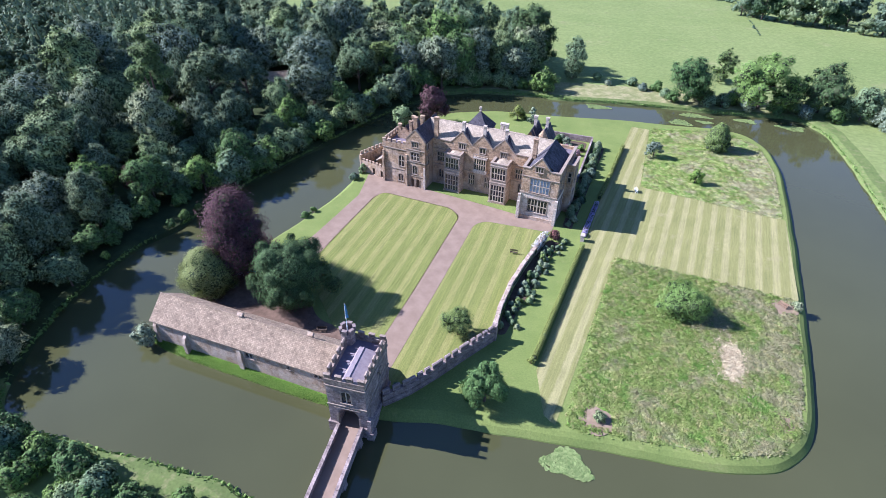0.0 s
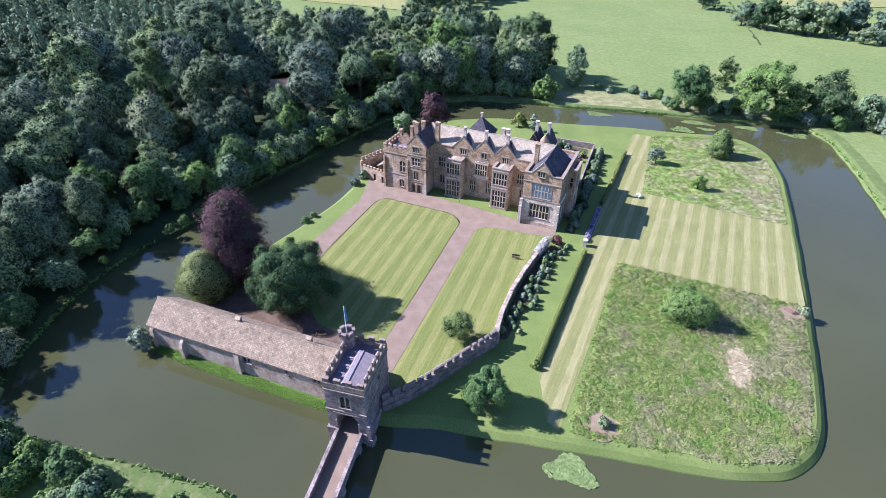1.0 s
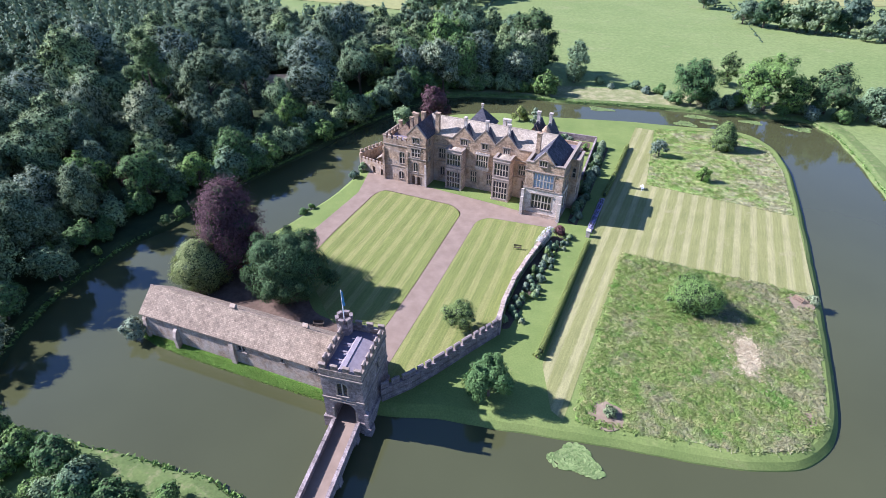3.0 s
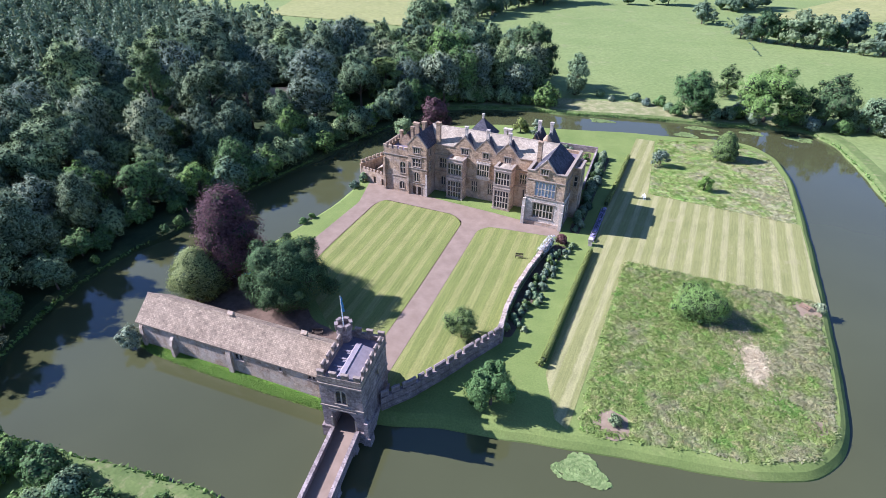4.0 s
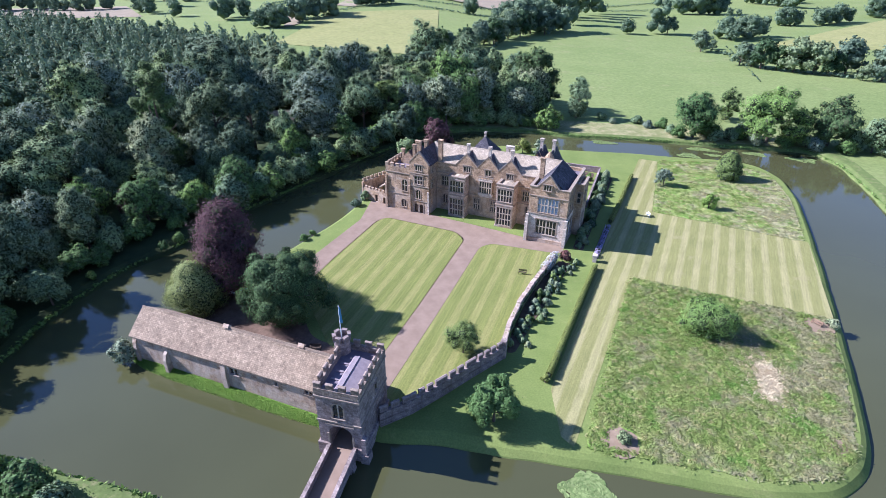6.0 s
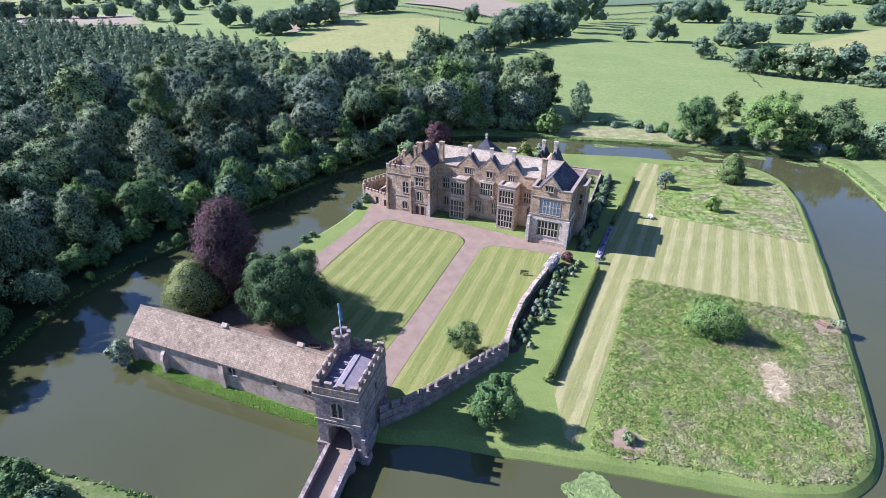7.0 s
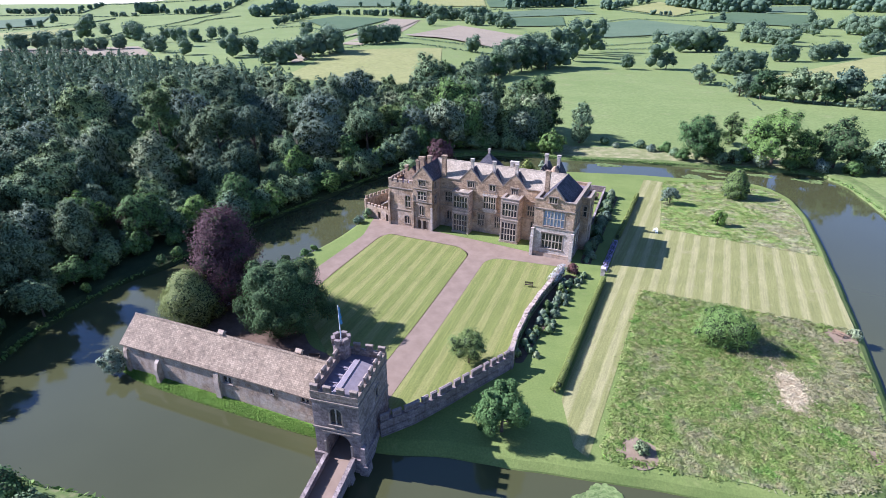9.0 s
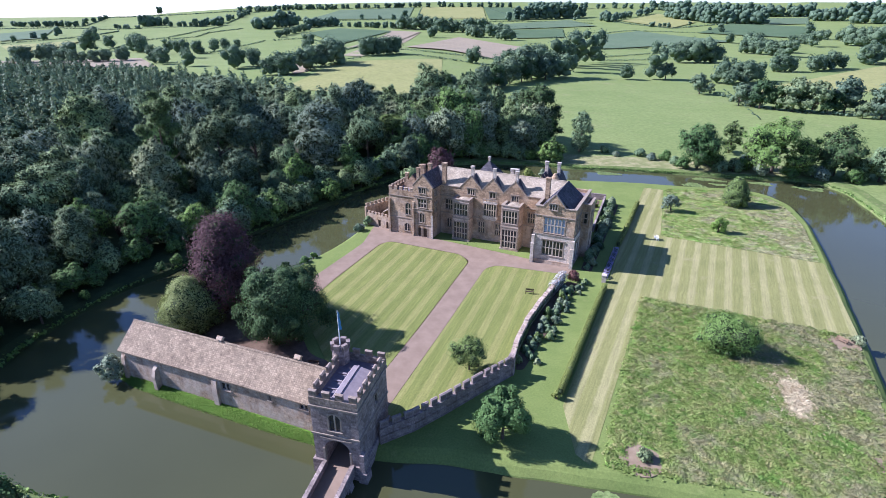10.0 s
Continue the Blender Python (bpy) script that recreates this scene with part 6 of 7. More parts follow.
# ---- hedges, borders and lilies ----
def leafy_bar(name, pts, width, height, material, label, category, leaf_size=0.2, per=60, z=0.0, lumpy=0.12, kind=""):
    """A clipped or loose row of leaves along a line."""
    c, n, cores, radii = [], [], [], []
    for p, q in zip(pts, pts[1:]):
        d = np.array([q[0] - p[0], q[1] - p[1]])
        ln = np.linalg.norm(d)
        d = d / ln
        m = int(ln * per)
        t = np.random.uniform(0, ln, m)
        a = np.random.uniform(-0.25 * math.pi, 1.25 * math.pi, m)
        cx, cz = np.cos(a), np.sin(a)
        k = np.maximum(np.abs(cx), np.abs(cz)) ** 0.7
        off = cx / k * width / 2
        hh = height * 0.55 + cz / k * height * 0.45 + lumpy * np.sin(t * 2.1) * np.random.uniform(0.5, 1.5, m)
        c.append(np.stack([p[0] + d[0] * t - d[1] * off, p[1] + d[1] * t + d[0] * off, z + np.maximum(hh, 0.05)], 1))
        n.append(np.stack([-d[1] * cx, d[0] * cx, cz], 1) + np.random.normal(0, 0.22, (m, 3)))
        for s in np.arange(0.2, ln, width * 0.6):
            cores.append((p[0] + d[0] * s, p[1] + d[1] * s, z + height * 0.45))
            radii.append(min(width, height) * 0.46)
    c, n = np.concatenate(c), np.concatenate(n)
    me = leaf_mesh(name, c, n, leaf_size * np.random.uniform(0.6, 1.4, len(c)), material, core=lumps(np.array(cores), np.array(radii), 0.95, 0.1))
    return tagged(new(name, me), label, category, kind=kind)


leafy_bar("hedge", [(27.3, -40.0), (28.0, -28), (28.8, -15), (29.5, -4.0)], 0.95, 1.25, LEAF_HEDGE, "low clipped box hedge along the grass walk", "hedge", 0.13, 520, lumpy=0.03)
leafy_bar("hedge", [(30.0, 18.5), (30.9, 28.5), (32.4, 52.4)], 0.95, 1.25, LEAF_HEDGE, "low clipped box hedge along the grass walk", "hedge", 0.14, 380, lumpy=0.03)
leafy_bar("lavender_row", [(29.0, 0.2), (29.8, 16.4)], 1.1, 0.7, PETAL_BLUE, "row of blue lavender in flower", "lavender", 0.17, 170, lumpy=0.2)
leafy_bar("wall_climber", [(20.1, -11), (20.9, -6.0), (21.4, -4.0)], 1.6, 2.5, PETAL_WHITE, "white-flowered rambling rose on the wall end", "climber", 0.22, 120)
leafy_bar("wall_climber", [(19.2, -37.2), (18.7, -32), (18.7, -24), (19.3, -17), (20.0, -11.5)], 1.2, 1.9, LEAF_OLIVE, "straggling green climber along the garden wall", "climber", 0.2, 34, kind="stuff")
bm = boxes((28.6, 29.4, -1.6, -0.6, -0.2, 1.5), (28.5, 29.5, -1.7, -0.5, 1.5, 1.65))
tagged(part("stone_pier", bm, PALE_STONE), "short pale stone pier at the lavender row", "pier")
for x, y, r, mat in ((27.7, -34.6, 0.75, LEAF_YELLOW), (27.0, -40.9, 0.8, LEAF_HEDGE), (30.9, 31.0, 0.85, LEAF_YELLOW)):
    make_tree(x, y, "dome", r, 2 * r, mat, "small round clipped bush by the hedge", int(abs(x * y)), 500, 0.18, 12, 0.0, category="shrub", name="shrub", spread=0.05)
sheet("flower_bed", rounded([(19.8, -36.6), (21.0, -36.0), (22.0, -26), (23.6, -13), (24.6, -4.0), (22.0, -3.8), (20.8, -10), (19.7, -17), (19.1, -24), (19.1, -31)], 0.6), 0.05, BED, "planted border along the garden wall", "flower bed")
sheet("flower_bed", rounded([(23.8, 3.0), (26.0, 2.6), (26.6, 20), (27.4, 50), (23.8, 50), (23.8, 16)], 0.6), 0.05, BED, "planted border on the house's flank", "flower bed")
sheet("flower_bed", rounded([(8, 44), (22, 44), (22, 52), (8, 52)], 1.5), 0.05, BED, "planted bed in the rear garden", "flower bed")


def border(points, group, rng, sizes, mats, label):
    for i, (x, y) in enumerate(points):
        r = rng.uniform(*sizes)
        make_tree(x, y, "dome", r, r * rng.uniform(1.3, 2.0), rng.choice(mats), label, 500 + i * 7 + len(group), int(760 * r * r) + 240, 0.19, 14, -0.1, category="shrub", name="shrub", group=group, spread=0.22)


rb = random.Random(8)
border([(19.3 + (y + 36) * 0.105 + rb.uniform(-0.2, 3.0), y + rb.uniform(-0.5, 0.5)) for y in np.arange(-35, -3.5, 0.55)], "shrubs along the garden wall", rb, (0.5, 0.95), (LEAF_OLIVE, LEAF_SAGE, LEAF_OAK, LEAF_OAK, LEAF_DARK, LEAF_GREY), "mixed green border shrub by the wall")
border([(24.9 + rb.uniform(-0.7, 1.0) + (y - 3) * 0.015, y + rb.uniform(-0.5, 0.5)) for y in np.arange(4, 50, 1.22)], "shrubs on the house's flank", rb, (0.9, 1.5), (LEAF_DARK, LEAF_ILEX, LEAF_OAK, LEAF_DARK, LEAF_SAGE), "dark border shrub beside the house")
border([(rb.uniform(8.5, 21.5), rb.uniform(36, 51.5)) for i in range(16)], "shrubs in the rear garden", rb, (0.8, 1.5), (LEAF_GREY, LEAF_LIGHT, LEAF_OAK, PETAL_PINK), "flowering shrub in the rear garden")
make_tree(23.0, -3.0, "dome", 1.5, 2.6, LEAF_COPPER, "dark purple shrub at the border's end", 81, 900, 0.26, 12, 0.0, category="shrub", name="shrub")


def lilies(cx, cy, rx, ry, count, seed):
    r2 = random.Random(seed)
    v, f = [], []
    for i in range(count):
        a, q = r2.uniform(0, 2 * math.pi), math.sqrt(r2.random())
        q *= 1 + 0.25 * math.sin(3 * a + seed)
        x, y, s = cx + rx * q * math.cos(a), cy + ry * q * math.sin(a), r2.uniform(0.16, 0.32)
        z = WATER_Z + 0.015 + r2.uniform(0, 0.05)
        b = len(v)
        tilt = r2.uniform(-0.25, 0.25)
        for j in range(7):
            t = 0.35 + 5.6 * j / 6
            v.append((x + s * math.cos(t + a), y + s * math.sin(t + a), z + 0.03 + tilt * s * math.cos(t)))
        f.append(tuple(range(b, b + 7)))
    me = mesh_of("lily_pads", v, f, LEAF_LILY)
    tagged(new("lily_pads", me), "floating patch of green water-lily pads", "water lilies", kind="stuff")


lilies(36.0, -56.4, 3.3, 2.1, 900, 3)
for i, (x, y, rx, ry) in enumerate(((20.4, 87.3, 4.2, 1.8), (52.8, 92.0, 5.0, 1.7), (48.4, 83.5, 3.4, 2.2), (69.1, 93.6, 3.4, 1.7), (83.0, 93.0, 4.2, 2.2), (56, 87, 2.5, 1.0))):
    lilies(x, y, rx, ry, 420, 20 + i)


# ---- grass tufts ----
def tufts(name, pts, height, material, label, z=0.1, width=0.3, up=1.5):
    """Loose leaning tussocks."""
    pts = np.asarray(pts)
    m = len(pts)
    c = np.column_stack([pts[:, :2], (pts[:, 2] if pts.shape[1] > 2 else z) + height * np.random.uniform(0.15, 0.6, m)])
    n = np.random.normal(0, 0.55, (m, 3))
    n[:, 2] = up
    me = leaf_mesh(name, c, n, width * np.random.uniform(0.6, 1.5, m), material, 0.8, 0.36)
    tagged(new(name, me), label, "grass", kind="stuff")


def scatter(poly, count, rng, dense=None):
    xs, ys = [p[0] for p in poly], [p[1] for p in poly]
    out = []
    while len(out) < count:
        x, y = rng.uniform(min(xs), max(xs)), rng.uniform(min(ys), max(ys))
        if math.hypot(x - 39.0, y + 47.8) < 2.3 or math.hypot(x - 68.6, y + 9.0) < 2.0:
            continue
        if in_poly(x, y, poly) and (dense is None or dense(x, y) > rng.random()):
            out.append((x, y))
    return out


rt = random.Random(5)
def lodged(name, poly, clumps, blades, label, relief=1.0):
    """Clumps of long grass, each clump leaning or laid its own way."""
    mid = np.array(scatter(poly, clumps, rt))
    k = np.repeat(np.arange(clumps), blades)
    way = np.random.uniform(0, 2 * math.pi, clumps)
    slope = relief * np.random.uniform(0.0, 0.5, clumps)
    tall = relief * np.random.uniform(0.05, 0.32, clumps)
    wide = np.random.uniform(0.35, 0.85, clumps)
    u = np.random.normal(0, 0.55, (len(k), 2)) * wide[k][:, None]
    high = 0.1 + tall[k] * np.random.uniform(0.3, 1.0, len(k)) * np.exp(-(u ** 2).sum(1) / (wide[k] ** 2))
    c = np.column_stack([mid[k] + u, high])
    lean = np.column_stack([np.cos(way), np.sin(way)])[k]
    n = np.column_stack([lean * slope[k][:, None] + 0.75 * tall[k][:, None] / 0.42 * u / wide[k][:, None], np.ones(len(k))]) + np.random.normal(0, 0.14, (len(k), 3))
    lie = np.column_stack([-lean[:, 1], lean[:, 0], np.zeros(len(k))]) + np.random.normal(0, 0.35, (len(k), 3))
    me = leaf_mesh(name, c, n, np.random.uniform(0.13, 0.30, len(k)), MEADOW_BLADE, 0.90, 0.36, lie=lie)
    tagged(new(name, me), label, "grass", kind="stuff")


lodged("meadow_grass", MEADOW_A, 6200, 20, "tussocky meadow grass, part green, part gone to seed")
lodged("meadow_grass", MEADOW_B, 2600, 15, "tussocky meadow grass gone to seed", 0.4)
tufts("straw", [(58.2 + u * 1.6 - 0.12 * w * 3.6, -26.5 + w * 3.6) for u, w in ((rt.gauss(0, 1), rt.gauss(0, 1)) for i in range(3600))], 0.1, STRAW, "pale dry straw lying in the meadow", 0.12, 0.2, 1.8)
fringe = []
for k in range(15000):
    a = rt.uniform(0, 2 * math.pi)
    r = reach(SHORE_R, a) + abs(rt.gauss(0, 1.6)) + 0.2
    fringe.append((HUB[0] + r * math.cos(a), HUB[1] + r * math.sin(a)))
tufts("bank_reeds", fringe, 1.0, LEAF_LIGHT, "rank grass and reeds along the outer bank", -0.9, 0.45, 0.5)
strip_pts = []
for k in range(9000):
    x, t = rt.uniform(-36, 1.6), rt.random() ** 0.8
    strip_pts.append((x, -59.1 + (strip_edge(x) + 59.0) * t, -0.45 - 0.95 * t ** 1.4))
tufts("strip_grass", strip_pts, 0.2, LEAF_STRIP, "long lush grass along the stable range", 0, 0.13, 1.3)


# ---- fields beyond ----
def field(corners, material, label, lift=0.25, n=6):
    v, f = [], []
    (a, b, c, d) = [Vector(p) for p in corners]
    for i in range(n + 1):
        for j in range(n + 1):
            s, t = i / n, j / n
            p = (a * (1 - s) + b * s) * (1 - t) + (d * (1 - s) + c * s) * t
            v.append((p.x, p.y, rise(p.x, p.y) + lift))
    for i in range(n):
        for j in range(n):
            k = i * (n + 1) + j
            f.append((k, k + n + 1, k + n + 2, k + 1))
    tagged(new("field", mesh_of("field", v, f, material)), label, "field", kind="structure")


rf = random.Random(21)
# fields between the wood and the hills
field([(-291, 414), (-262, 403), (-446, 966), (-520, 970)], FIELD_TAN, "narrow tan field beside the copse", 0.5)
field([(-671, 299), (-567, 237), (-444, 309), (-541, 375)], FIELD_TAN, "tan field behind the plantation", 0.4)
field([(-344, 371), (-253, 278), (-254, 300), (-331, 405)], FIELD_TAN, "small tan field by the hedge trees", 0.5)
field([(-218, 215), (-262, 358), (-180, 426), (-96, 215)], FIELD_PALE, "pale green sloping hay field", 0.3)
field([(84, 330), (240, 592), (330, 560), (188, 372)], FIELD_PALE, "pale grass field beyond the copse", 0.3)
field([(-731, 1603), (-542, 1666), (-425, 1336), (-594, 1270)], FIELD_PALE, "pale mown field on the ridge", 1.6, 10)
field([(-540, 1666), (-453, 1682), (-322, 1334), (-411, 1319)], FIELD_DARK, "blue-green crop on the ridge", 1.6, 10)
field([(-642, 852), (-644, 971), (-511, 955), (-453, 666)], FIELD_DARK, "dark green crop on the slope", 1.6, 10)
field([(-318, 627), (-325, 863), (-164, 713), (-133, 463)], FIELD_TAN, "tan stubble field over the pasture", 1.6, 10)
field([(-388, 577), (-493, 919), (-444, 954), (-385, 727)], FIELD_TAN, "tan strip beside the copse", 1.6, 10)
field([(-87, 1362), (-12, 1577), (79, 1347), (31, 1197)], FIELD_PALE, "bright hay field below the ridge wood", 1.6, 10)
field([(-90, 1000), (-31, 1105), (127, 903), (-60, 732)], FIELD_SAGE, "dull green crop by the lane", 1.6, 10)
field([(78, 1086), (148, 1313), (292, 1233), (237, 989)], FIELD_DARK, "blue-green crop under the ridge wood", 1.6, 10)
field([(-398, 1134), (-214, 1366), (-128, 1217), (-305, 1080)], FIELD_SAGE, "dull green crop on the slope", 1.6, 10)
field([(-322, 1054), (-185, 1118), (-146, 932), (-222, 884)], FIELD_DARK, "dark green crop on the slope", 1.6, 10)
field([(-1219, 625), (-1271, 769), (-1033, 585), (-1022, 507)], FIELD_SAGE, "dull green crop on the plain", 1.6, 10)
field([(-853, 1156), (-918, 1412), (-744, 1575), (-615, 1260)], FIELD_SAGE, "dull green crop on the ridge", 1.6, 10)
field([(-758, 364), (-910, 441), (-923, 586), (-815, 462)], FIELD_PALE, "pale pasture on the plain", 1.6, 10)
field([(211, 1286), (228, 1445), (320, 1461), (298, 1313)], FIELD_SAGE, "dull green field under the ridge wood", 1.6, 10)
DITCH = [(75, 341), (78, 283), (81, 243), (83, 214)]
near_lines = []


def hedge_row(*pts):
    near_lines.extend(zip(pts, pts[1:]))


hedge_row((-68, 204), (-76, 299))
hedge_row((-358, 401), (-410, 521))
hedge_row((-261, 361), (-257, 397), (-239, 446), (-181, 430), (-111, 401))
hedge_row((-44, 586), (-3, 651), (37, 708))
hedge_row((-33, 547), (37, 609))
hedge_row((54, 326), (77, 293), (86, 257), (113, 249), (142, 236))
hedge_row((-255, 297), (-256, 353))
hedge_row((-962, 471), (-983, 552), (-1009, 638), (-1102, 798))
hedge_row((-682, 424), (-776, 549))
hedge_row((-824, 617), (-838, 692), (-903, 827), (-940, 943))
hedge_row((-808, 651), (-787, 702), (-845, 799), (-849, 904))
hedge_row((-516, 436), (-546, 518), (-606, 678))
hedge_row((-395, 437), (-426, 564))
hedge_row((-599, 684), (-579, 737), (-464, 682), (-502, 937))
hedge_row((-1374, 718), (-1317, 808), (-1163, 833), (-1064, 903), (-968, 945))
hedge_row((-1325, 885), (-1577, 1147), (-1466, 1174), (-1345, 1233), (-1213, 1330))
hedge_row((-983, 1000), (-1143, 1272), (-1081, 1410), (-739, 1578))
hedge_row((-274, 515), (-208, 490), (-133, 463))
hedge_row((-594, 1270), (-721, 1586))
hedge_row((-971, 1090), (-760, 1158), (-583, 1253), (-441, 1246), (-312, 1305), (-144, 1286))
hedge_row((-402, 1100), (-273, 1150), (-180, 1119))
hedge_row((-98, 1029), (-53, 1114), (12, 1107), (139, 1073))
hedge_row((-83, 1312), (31, 1187), (146, 1323))
hedge_row((-56, 722), (6, 767))
hedge_row((31, 647), (104, 614))
hedge_row((226, 1445), (386, 1407))
hedge_row((150, 901), (242, 947))
hedge_row((-533, 1669), (-331, 1352))
hedge_row((-367, 543), (-493, 919))
lc, lr = [], []


def bushy(x, y, r, h, k):
    z = rise(x, y)
    for b in range(k):
        a = rf.uniform(0, 2 * math.pi)
        br = r * rf.uniform(0.45, 0.7)
        lc.append((x + r * 0.5 * math.cos(a), y + r * 0.5 * math.sin(a), z + br * 0.7 + (h - 1.6 * br) * (b + rf.random()) / k))
        lr.append(br)


for p, q in near_lines:
    p, q = Vector(p), Vector(q)
    ln = (q - p).length
    d = math.hypot(*((p + q) / 2))
    step = 2.0 if d < 900 else 2.6 if d < 1800 else 4.0
    for i in range(int(ln / step)):
        t = (i + rf.random()) * step / ln
        x, y = p.x + (q.x - p.x) * t, p.y + (q.y - p.y) * t
        bushy(x, y, rf.uniform(1.5, 2.2) * (step / 2.2) ** 1.1, rf.uniform(2.0, 3.0) * (step / 2.0) ** 0.7, 1)


for p, q in zip(DITCH, DITCH[1:]):
    for i in range(9):
        t = (i + rf.random()) / 9
        bushy(p[0] + (q[0] - p[0]) * t, p[1] + (q[1] - p[1]) * t, rf.uniform(0.5, 1.0), rf.uniform(0.6, 1.1), 1)


# hedgerow trees, belts and copses
def field_tree(x, y, h):
    if math.hypot(x - 15, y - 5) < 345:
        k = 11 if h > 30 else rf.choice((9, 9, 10))
        plant(k, x, y, h / 16.0 * rf.uniform(0.9, 1.1), 1.0)
    else:
        bushy(x, y, h * (0.42 if h < 30 else 0.27), h, 12)


def tree_row(x0, y0, x1, y1, h, count, wide=3.0):
    for i in range(count):
        t = (i + rf.uniform(0.2, 0.8)) / count
        field_tree(x0 + (x1 - x0) * t + rf.uniform(-wide, wide), y0 + (y1 - y0) * t + rf.uniform(-wide, wide), h * rf.uniform(0.78, 1.15))


# belt up the pasture's side, ending in tall poplars
tree_row(-95, 222, -86, 245, 14, 6)
tree_row(-84, 255, -77, 292, 18, 7)
tree_row(-76, 302, -62, 360, 24, 8)
tree_row(-106, 350, -97, 540, 16, 10)
for x, y, h in ((-51, 365, 33), (-50, 407, 36), (-47, 447, 36), (-43, 494, 35), (-39, 525, 35), (-56, 469, 34), (-55, 338, 21), (-46, 355, 21)):
    field_tree(x, y, h)
tree_row(40, 564, 86, 568, 25, 8)
for x, y, h in ((26, 387, 31), (4, 377, 12.4), (-143, 416, 16.5), (90, 556, 8.5), (98, 557, 7), (74, 383, 17), (80, 374, 13), (88, 395, 17), (94, 389, 18), (102, 406, 15), (57, 307, 14), (65, 324, 6.4)):
    field_tree(x, y, h)
# copse over the east meadow
for x, y, h in ((77, 262, 14), (87, 255, 20), (95, 254, 16), (103, 251, 22), (112, 250, 18), (119, 249, 14), (129, 258, 22), (133, 240, 10), (142, 243, 21), (108, 253, 16), (83, 260, 14), (123, 251, 12), (152, 240, 18), (163, 236, 20), (175, 234, 17), (187, 232, 19)):
    field_tree(x, y, h)
tree_row(126, 485, 141, 486, 15, 4)
tree_row(155, 500, 190, 542, 16, 6)
tree_row(217, 587, 244, 627, 22, 4)
tree_row(122, 715, 169, 666, 19, 9)
# west of the hay field
tree_row(-275, 272, -254, 282, 17, 6)
for x, y, h in ((-339, 301, 22), (-345, 319, 17), (-326, 318, 18), (-259, 303, 21), (-266, 323, 20), (-259, 336, 26), (-253, 341, 25), (-264, 356, 23)):
    field_tree(x, y, h)
tree_row(-264, 413, -246, 456, 17, 9)
tree_row(-592, 312, -529, 347, 15, 10, 5)
for x, y, h in ((-494, 391, 23), (-481, 340, 19), (-410, 320, 18), (-459, 333, 18), (-441, 565, 24), (-561, 435, 19), (-526, 449, 17), (-548, 500, 16), (-639, 450, 24), (-619, 442, 22), (-733, 450, 24), (-724, 452, 30), (-759, 506, 19)):
    field_tree(x, y, h)
tree_row(-634, 288, -615, 343, 20, 8, 6)
# the ridge and the plain beyond
tree_row(-1468, 775, -1325, 885, 13, 26, 11)
tree_row(-1397, 938, -1530, 1110, 13, 8, 12)
tree_row(-1172, 918, -1139, 956, 25, 9, 10)
tree_row(-1191, 863, -1111, 865, 10, 8, 10)
tree_row(-1086, 924, -1024, 932, 13, 5, 9)
tree_row(-1008, 934, -967, 973, 18, 8, 9)
tree_row(-1004, 994, -1143, 1272, 15, 12, 10)
tree_row(-1187, 1300, -1014, 1434, 17, 22, 12)
tree_row(-1008, 1425, -739, 1600, 15, 26, 12)
tree_row(-663, 466, -636, 467, 22, 4, 6)
tree_row(-638, 742, -693, 926, 13, 16, 7)
tree_row(-825, 912, -785, 920, 24, 6, 8)
tree_row(-794, 951, -770, 981, 36, 6, 8)
tree_row(-733, 971, -692, 1047, 21, 10, 8)
tree_row(-670, 1013, -590, 1026, 12, 6, 8)
tree_row(-596, 1023, -527, 1025, 13, 9, 8)
tree_row(-532, 1023, -438, 1022, 28, 14, 8)
tree_row(-419, 976, -321, 1012, 26, 16, 7)
tree_row(-306, 964, -264, 977, 18, 6, 7)
tree_row(-317, 897, -271, 891, 21, 6, 7)
tree_row(-247, 846, -219, 854, 20, 4, 6)
tree_row(-345, 1348, -196, 1450, 35, 30, 10)
tree_row(-373, 1548, -276, 1640, 27, 16, 11)
tree_row(-135, 1368, -98, 1341, 23, 4, 9)
tree_row(-101, 1371, -35, 1606, 18, 10, 10)
tree_row(-40, 1706, 7, 1677, 24, 8, 11)
tree_row(13, 1487, 112, 1335, 34, 20, 10)
tree_row(22, 1677, 229, 1606, 26, 30, 11)
tree_row(101, 1336, 212, 1316, 32, 20, 9)
tree_row(221, 1517, 339, 1509, 29, 18, 10)
tree_row(309, 1392, 382, 1387, 27, 8, 10)
tree_row(400, 1475, 468, 1458, 33, 14, 10)
tree_row(390, 1334, 429, 1303, 26, 8, 9)
tree_row(-28, 1236, 25, 1217, 12, 5, 8)
tree_row(126, 803, 151, 770, 20, 6, 6)
tree_row(151, 770, 177, 725, 14, 8, 5)
tree_row(204, 903, 222, 879, 14, 4, 6)
tree_row(262, 973, 303, 954, 17, 8, 7)
tree_row(270, 869, 307, 839, 27, 10, 6)
tree_row(-739, 1600, -450, 1703, 17, 14, 12)
tree_row(-289, 1709, -42, 1746, 17, 12, 12)
for x, y, h in ((-1093, 658, 18), (-932, 609, 24), (-995, 513, 11), (-1048, 580, 13), (-1006, 572, 13), (-759, 506, 16), (-537, 457, 16), (-550, 500, 17), (-546, 518, 17), (-561, 558, 12), (-373, 854, 23), (-721, 1204, 14), (-676, 1218, 12), (-644, 1235, 15)):
    field_tree(x, y, h)
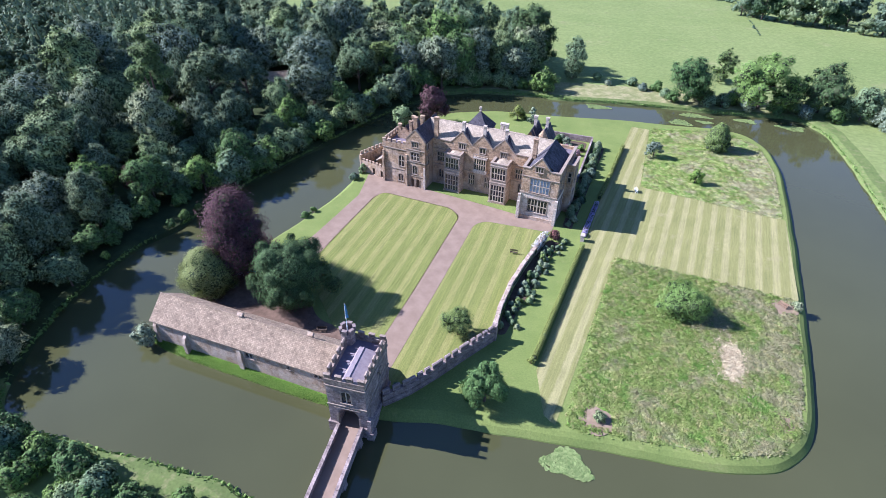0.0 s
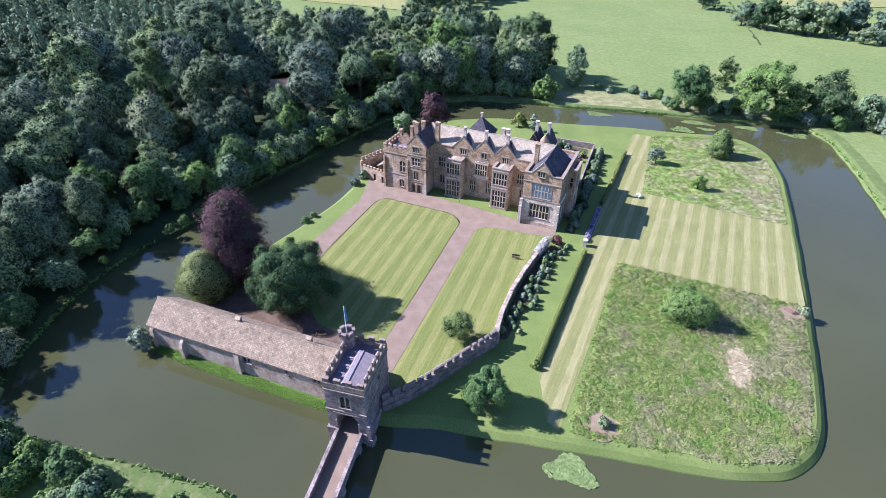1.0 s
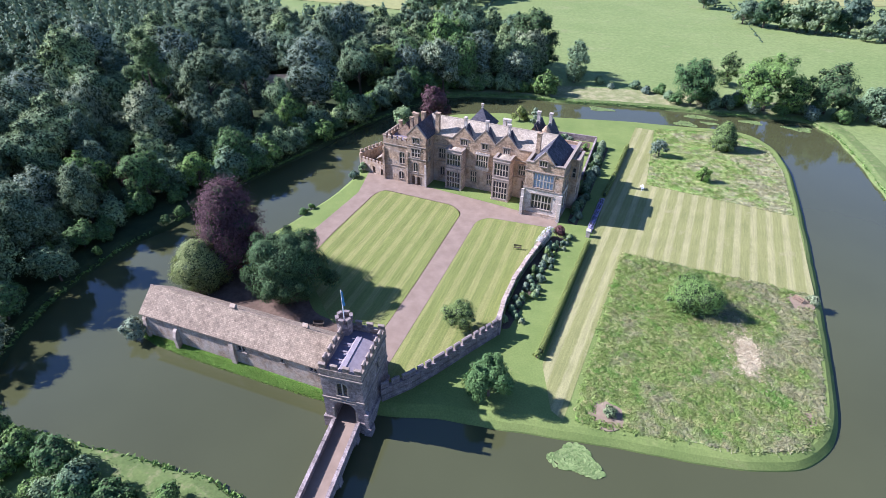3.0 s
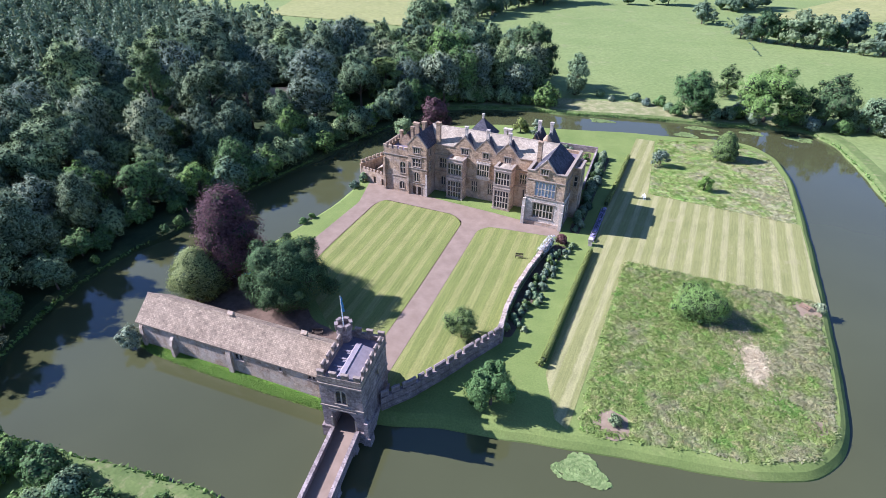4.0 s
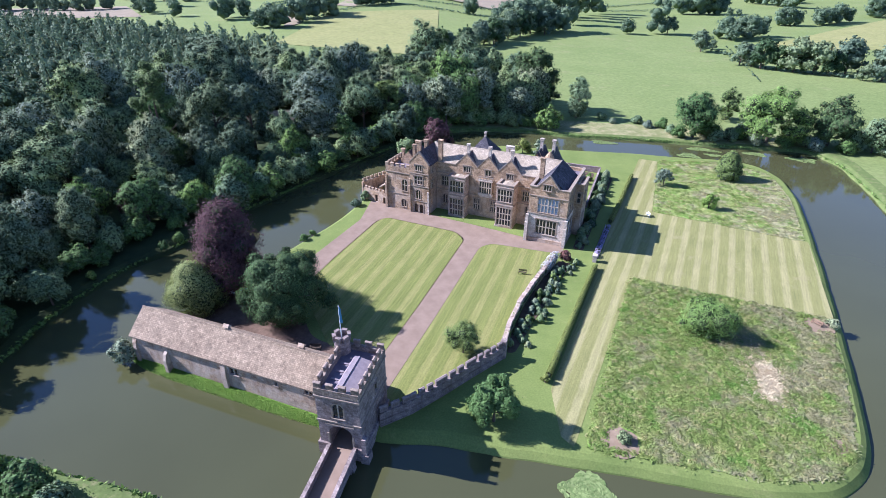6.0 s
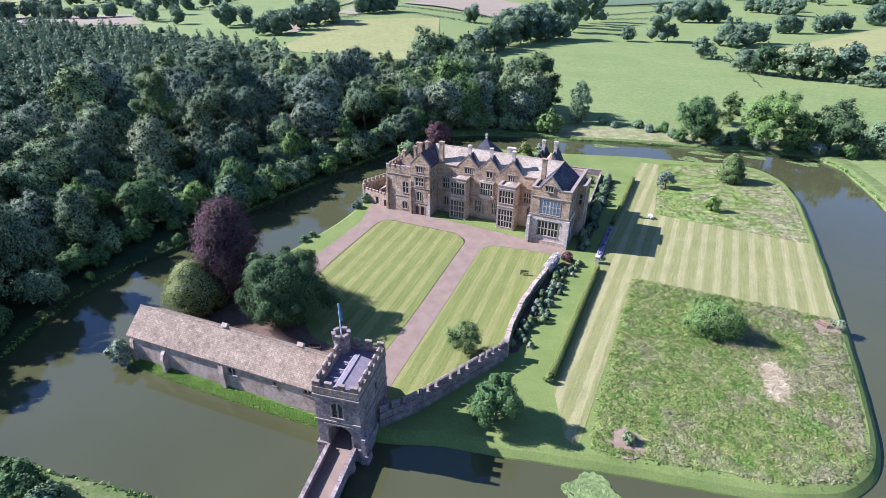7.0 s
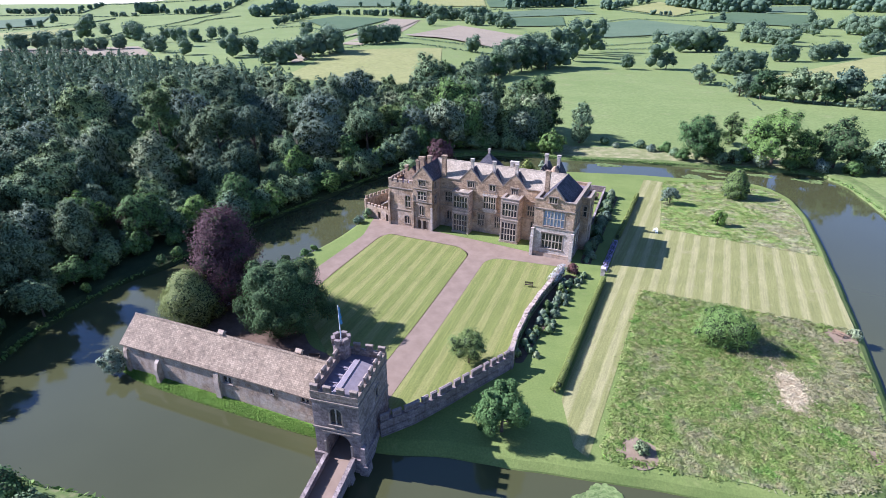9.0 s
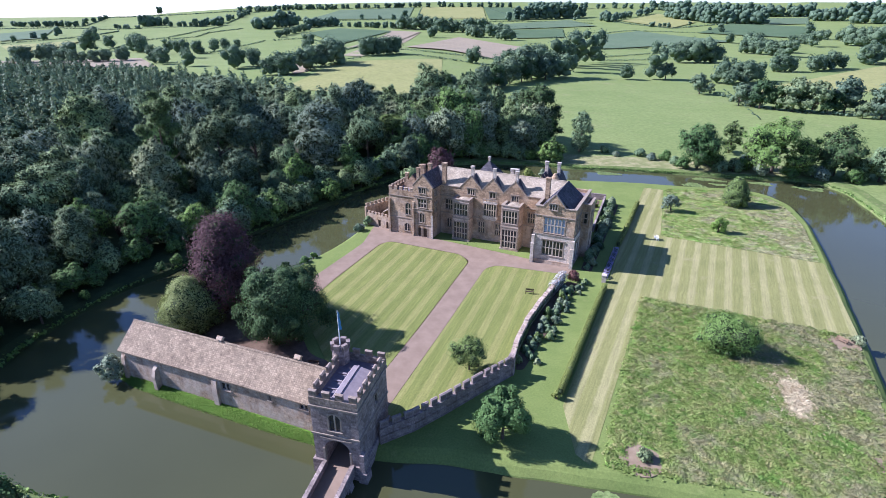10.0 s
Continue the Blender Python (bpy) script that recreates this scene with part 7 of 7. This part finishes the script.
for x, y, h in ((-624, 1256, 24), (-576, 1256, 17), (-358, 1314, 23), (-324, 1323, 17), (-316, 1097, 14), (-196, 1359, 30), (65, 1277, 9), (118, 1114, 16), (100, 1146, 8), (117, 884, 16), (258, 1086, 22), (222, 839, 24), (-1476, 1253, 23), (-853, 1119, 14)):
    field_tree(x, y, h)
lc, lr = np.array(lc), np.array(lr)
dist = np.hypot(lc[:, 0], lc[:, 1])
close = np.where(dist < 1150)[0]
pick = np.repeat(close, np.clip(lr[close] ** 2 * 5, 8, 44).astype(int))
nn = np.random.normal(size=(len(pick), 3))
nn[:, 2] = np.abs(nn[:, 2]) * 0.8
nn /= np.linalg.norm(nn, axis=1, keepdims=True)
cp = lc[pick] + nn * lr[pick][:, None] * np.random.uniform(0.85, 1.2, (len(pick), 1))
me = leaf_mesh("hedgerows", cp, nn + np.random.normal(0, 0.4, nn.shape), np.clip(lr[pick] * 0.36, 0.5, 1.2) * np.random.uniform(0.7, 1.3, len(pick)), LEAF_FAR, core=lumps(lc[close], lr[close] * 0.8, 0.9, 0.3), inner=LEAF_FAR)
tagged(new("hedgerows", me), "green hedgerows and copses round the nearer fields", "hedgerow", kind="stuff")
away = np.where(dist >= 1150)[0]
fv, ff = lumps(lc[away], lr[away], 0.9, 0.3)
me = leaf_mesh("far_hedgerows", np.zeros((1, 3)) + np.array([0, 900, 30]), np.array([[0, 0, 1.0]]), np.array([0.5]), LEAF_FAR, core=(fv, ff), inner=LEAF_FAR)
tagged(new("far_hedgerows", me), "distant hedgerows and copses on the hills", "hedgerow", kind="stuff")
# field trees
for i, (x, y, r, h) in enumerate(((34, 392, 8, 14), (-262, 348, 6, 13))):
    make_tree(x, y, "round", r, h, (LEAF_DARK, LEAF_OAK)[i % 2], "lone dark green tree in the pasture", 700 + i, 1500, 1.0, 22)


# ---- small things ----
def bench(x, y, turn_, material, label, length=1.6):
    b = base_of("bench", pose(x, y, 0.08, 0, 0, turn_), label, "bench")
    for k in range(3):
        part("seat_slat", boxes((-length / 2, length / 2, -0.24 + k * 0.16, -0.12 + k * 0.16, 0.42, 0.46)), material, b)
    for k in range(3):
        part("back_slat", boxes((-length / 2, length / 2, 0.26, 0.30, 0.55 + k * 0.14, 0.65 + k * 0.14)), material, b)
    for u in (-length / 2 + 0.05, length / 2 - 0.05):
        part("leg", boxes((u - 0.04, u + 0.04, -0.25, -0.17, -0.1, 0.62)), material, b)
        part("leg", boxes((u - 0.04, u + 0.04, 0.22, 0.3, -0.1, 0.96)), material, b)
        part("arm_rest", boxes((u - 0.05, u + 0.05, -0.28, 0.24, 0.62, 0.66)), material, b)
    return b


bench(16.1, -11.8, 10, WOOD_DARK, "dark wooden garden bench on the lawn")
bench(38.3, 26.6, -70, WHITE, "white painted bench at the meadow edge")
bench(68.3, -9.0, -40, WOOD_LOG, "weathered brown wooden bench on bare soil", 1.7)
bench(-9.5, -47.5, 20, WOOD_DARK, "dark wooden bench in the yard", 1.8)
bench(-5.0, -49.2, 5, WOOD_DARK, "dark wooden bench in the yard", 1.8)
for x, y, turn_, mat, label in ((-31.5, -38.5, 30, BLUE, "blue-green garden table under the trees"), (-33.2, -40.5, 60, PETAL_WHITE, "pale garden table under the trees")):
    tb = base_of("garden_table", pose(x, y, 0.08, 0, 0, turn_), label, "table")
    part("tabletop", boxes((-0.9, 0.9, -0.45, 0.45, 0.7, 0.76)), mat, tb)
    for u in (-0.8, 0.8):
        for w in (-0.35, 0.35):
            part("leg", boxes((u - 0.04, u + 0.04, w - 0.04, w + 0.04, -0.1, 0.7)), mat, tb)
for x, y in ((-111, 179), (-102, 217)):
    up = base_of("utility_pole", pose(x, y, rise(x, y)), "slim weathered wooden utility pole in the hay field", "pole", "poles in the hay field")
    bm = bmesh.new()
    tube(bm, (0, 0, -0.5), (0, 0, 8.3), 0.17, 0.11)
    part("pole", bm, WOOD_LOG, up)
    part("cross_arm", boxes((-0.9, 0.9, -0.07, 0.07, 7.7, 7.9)), WOOD_LOG, up)
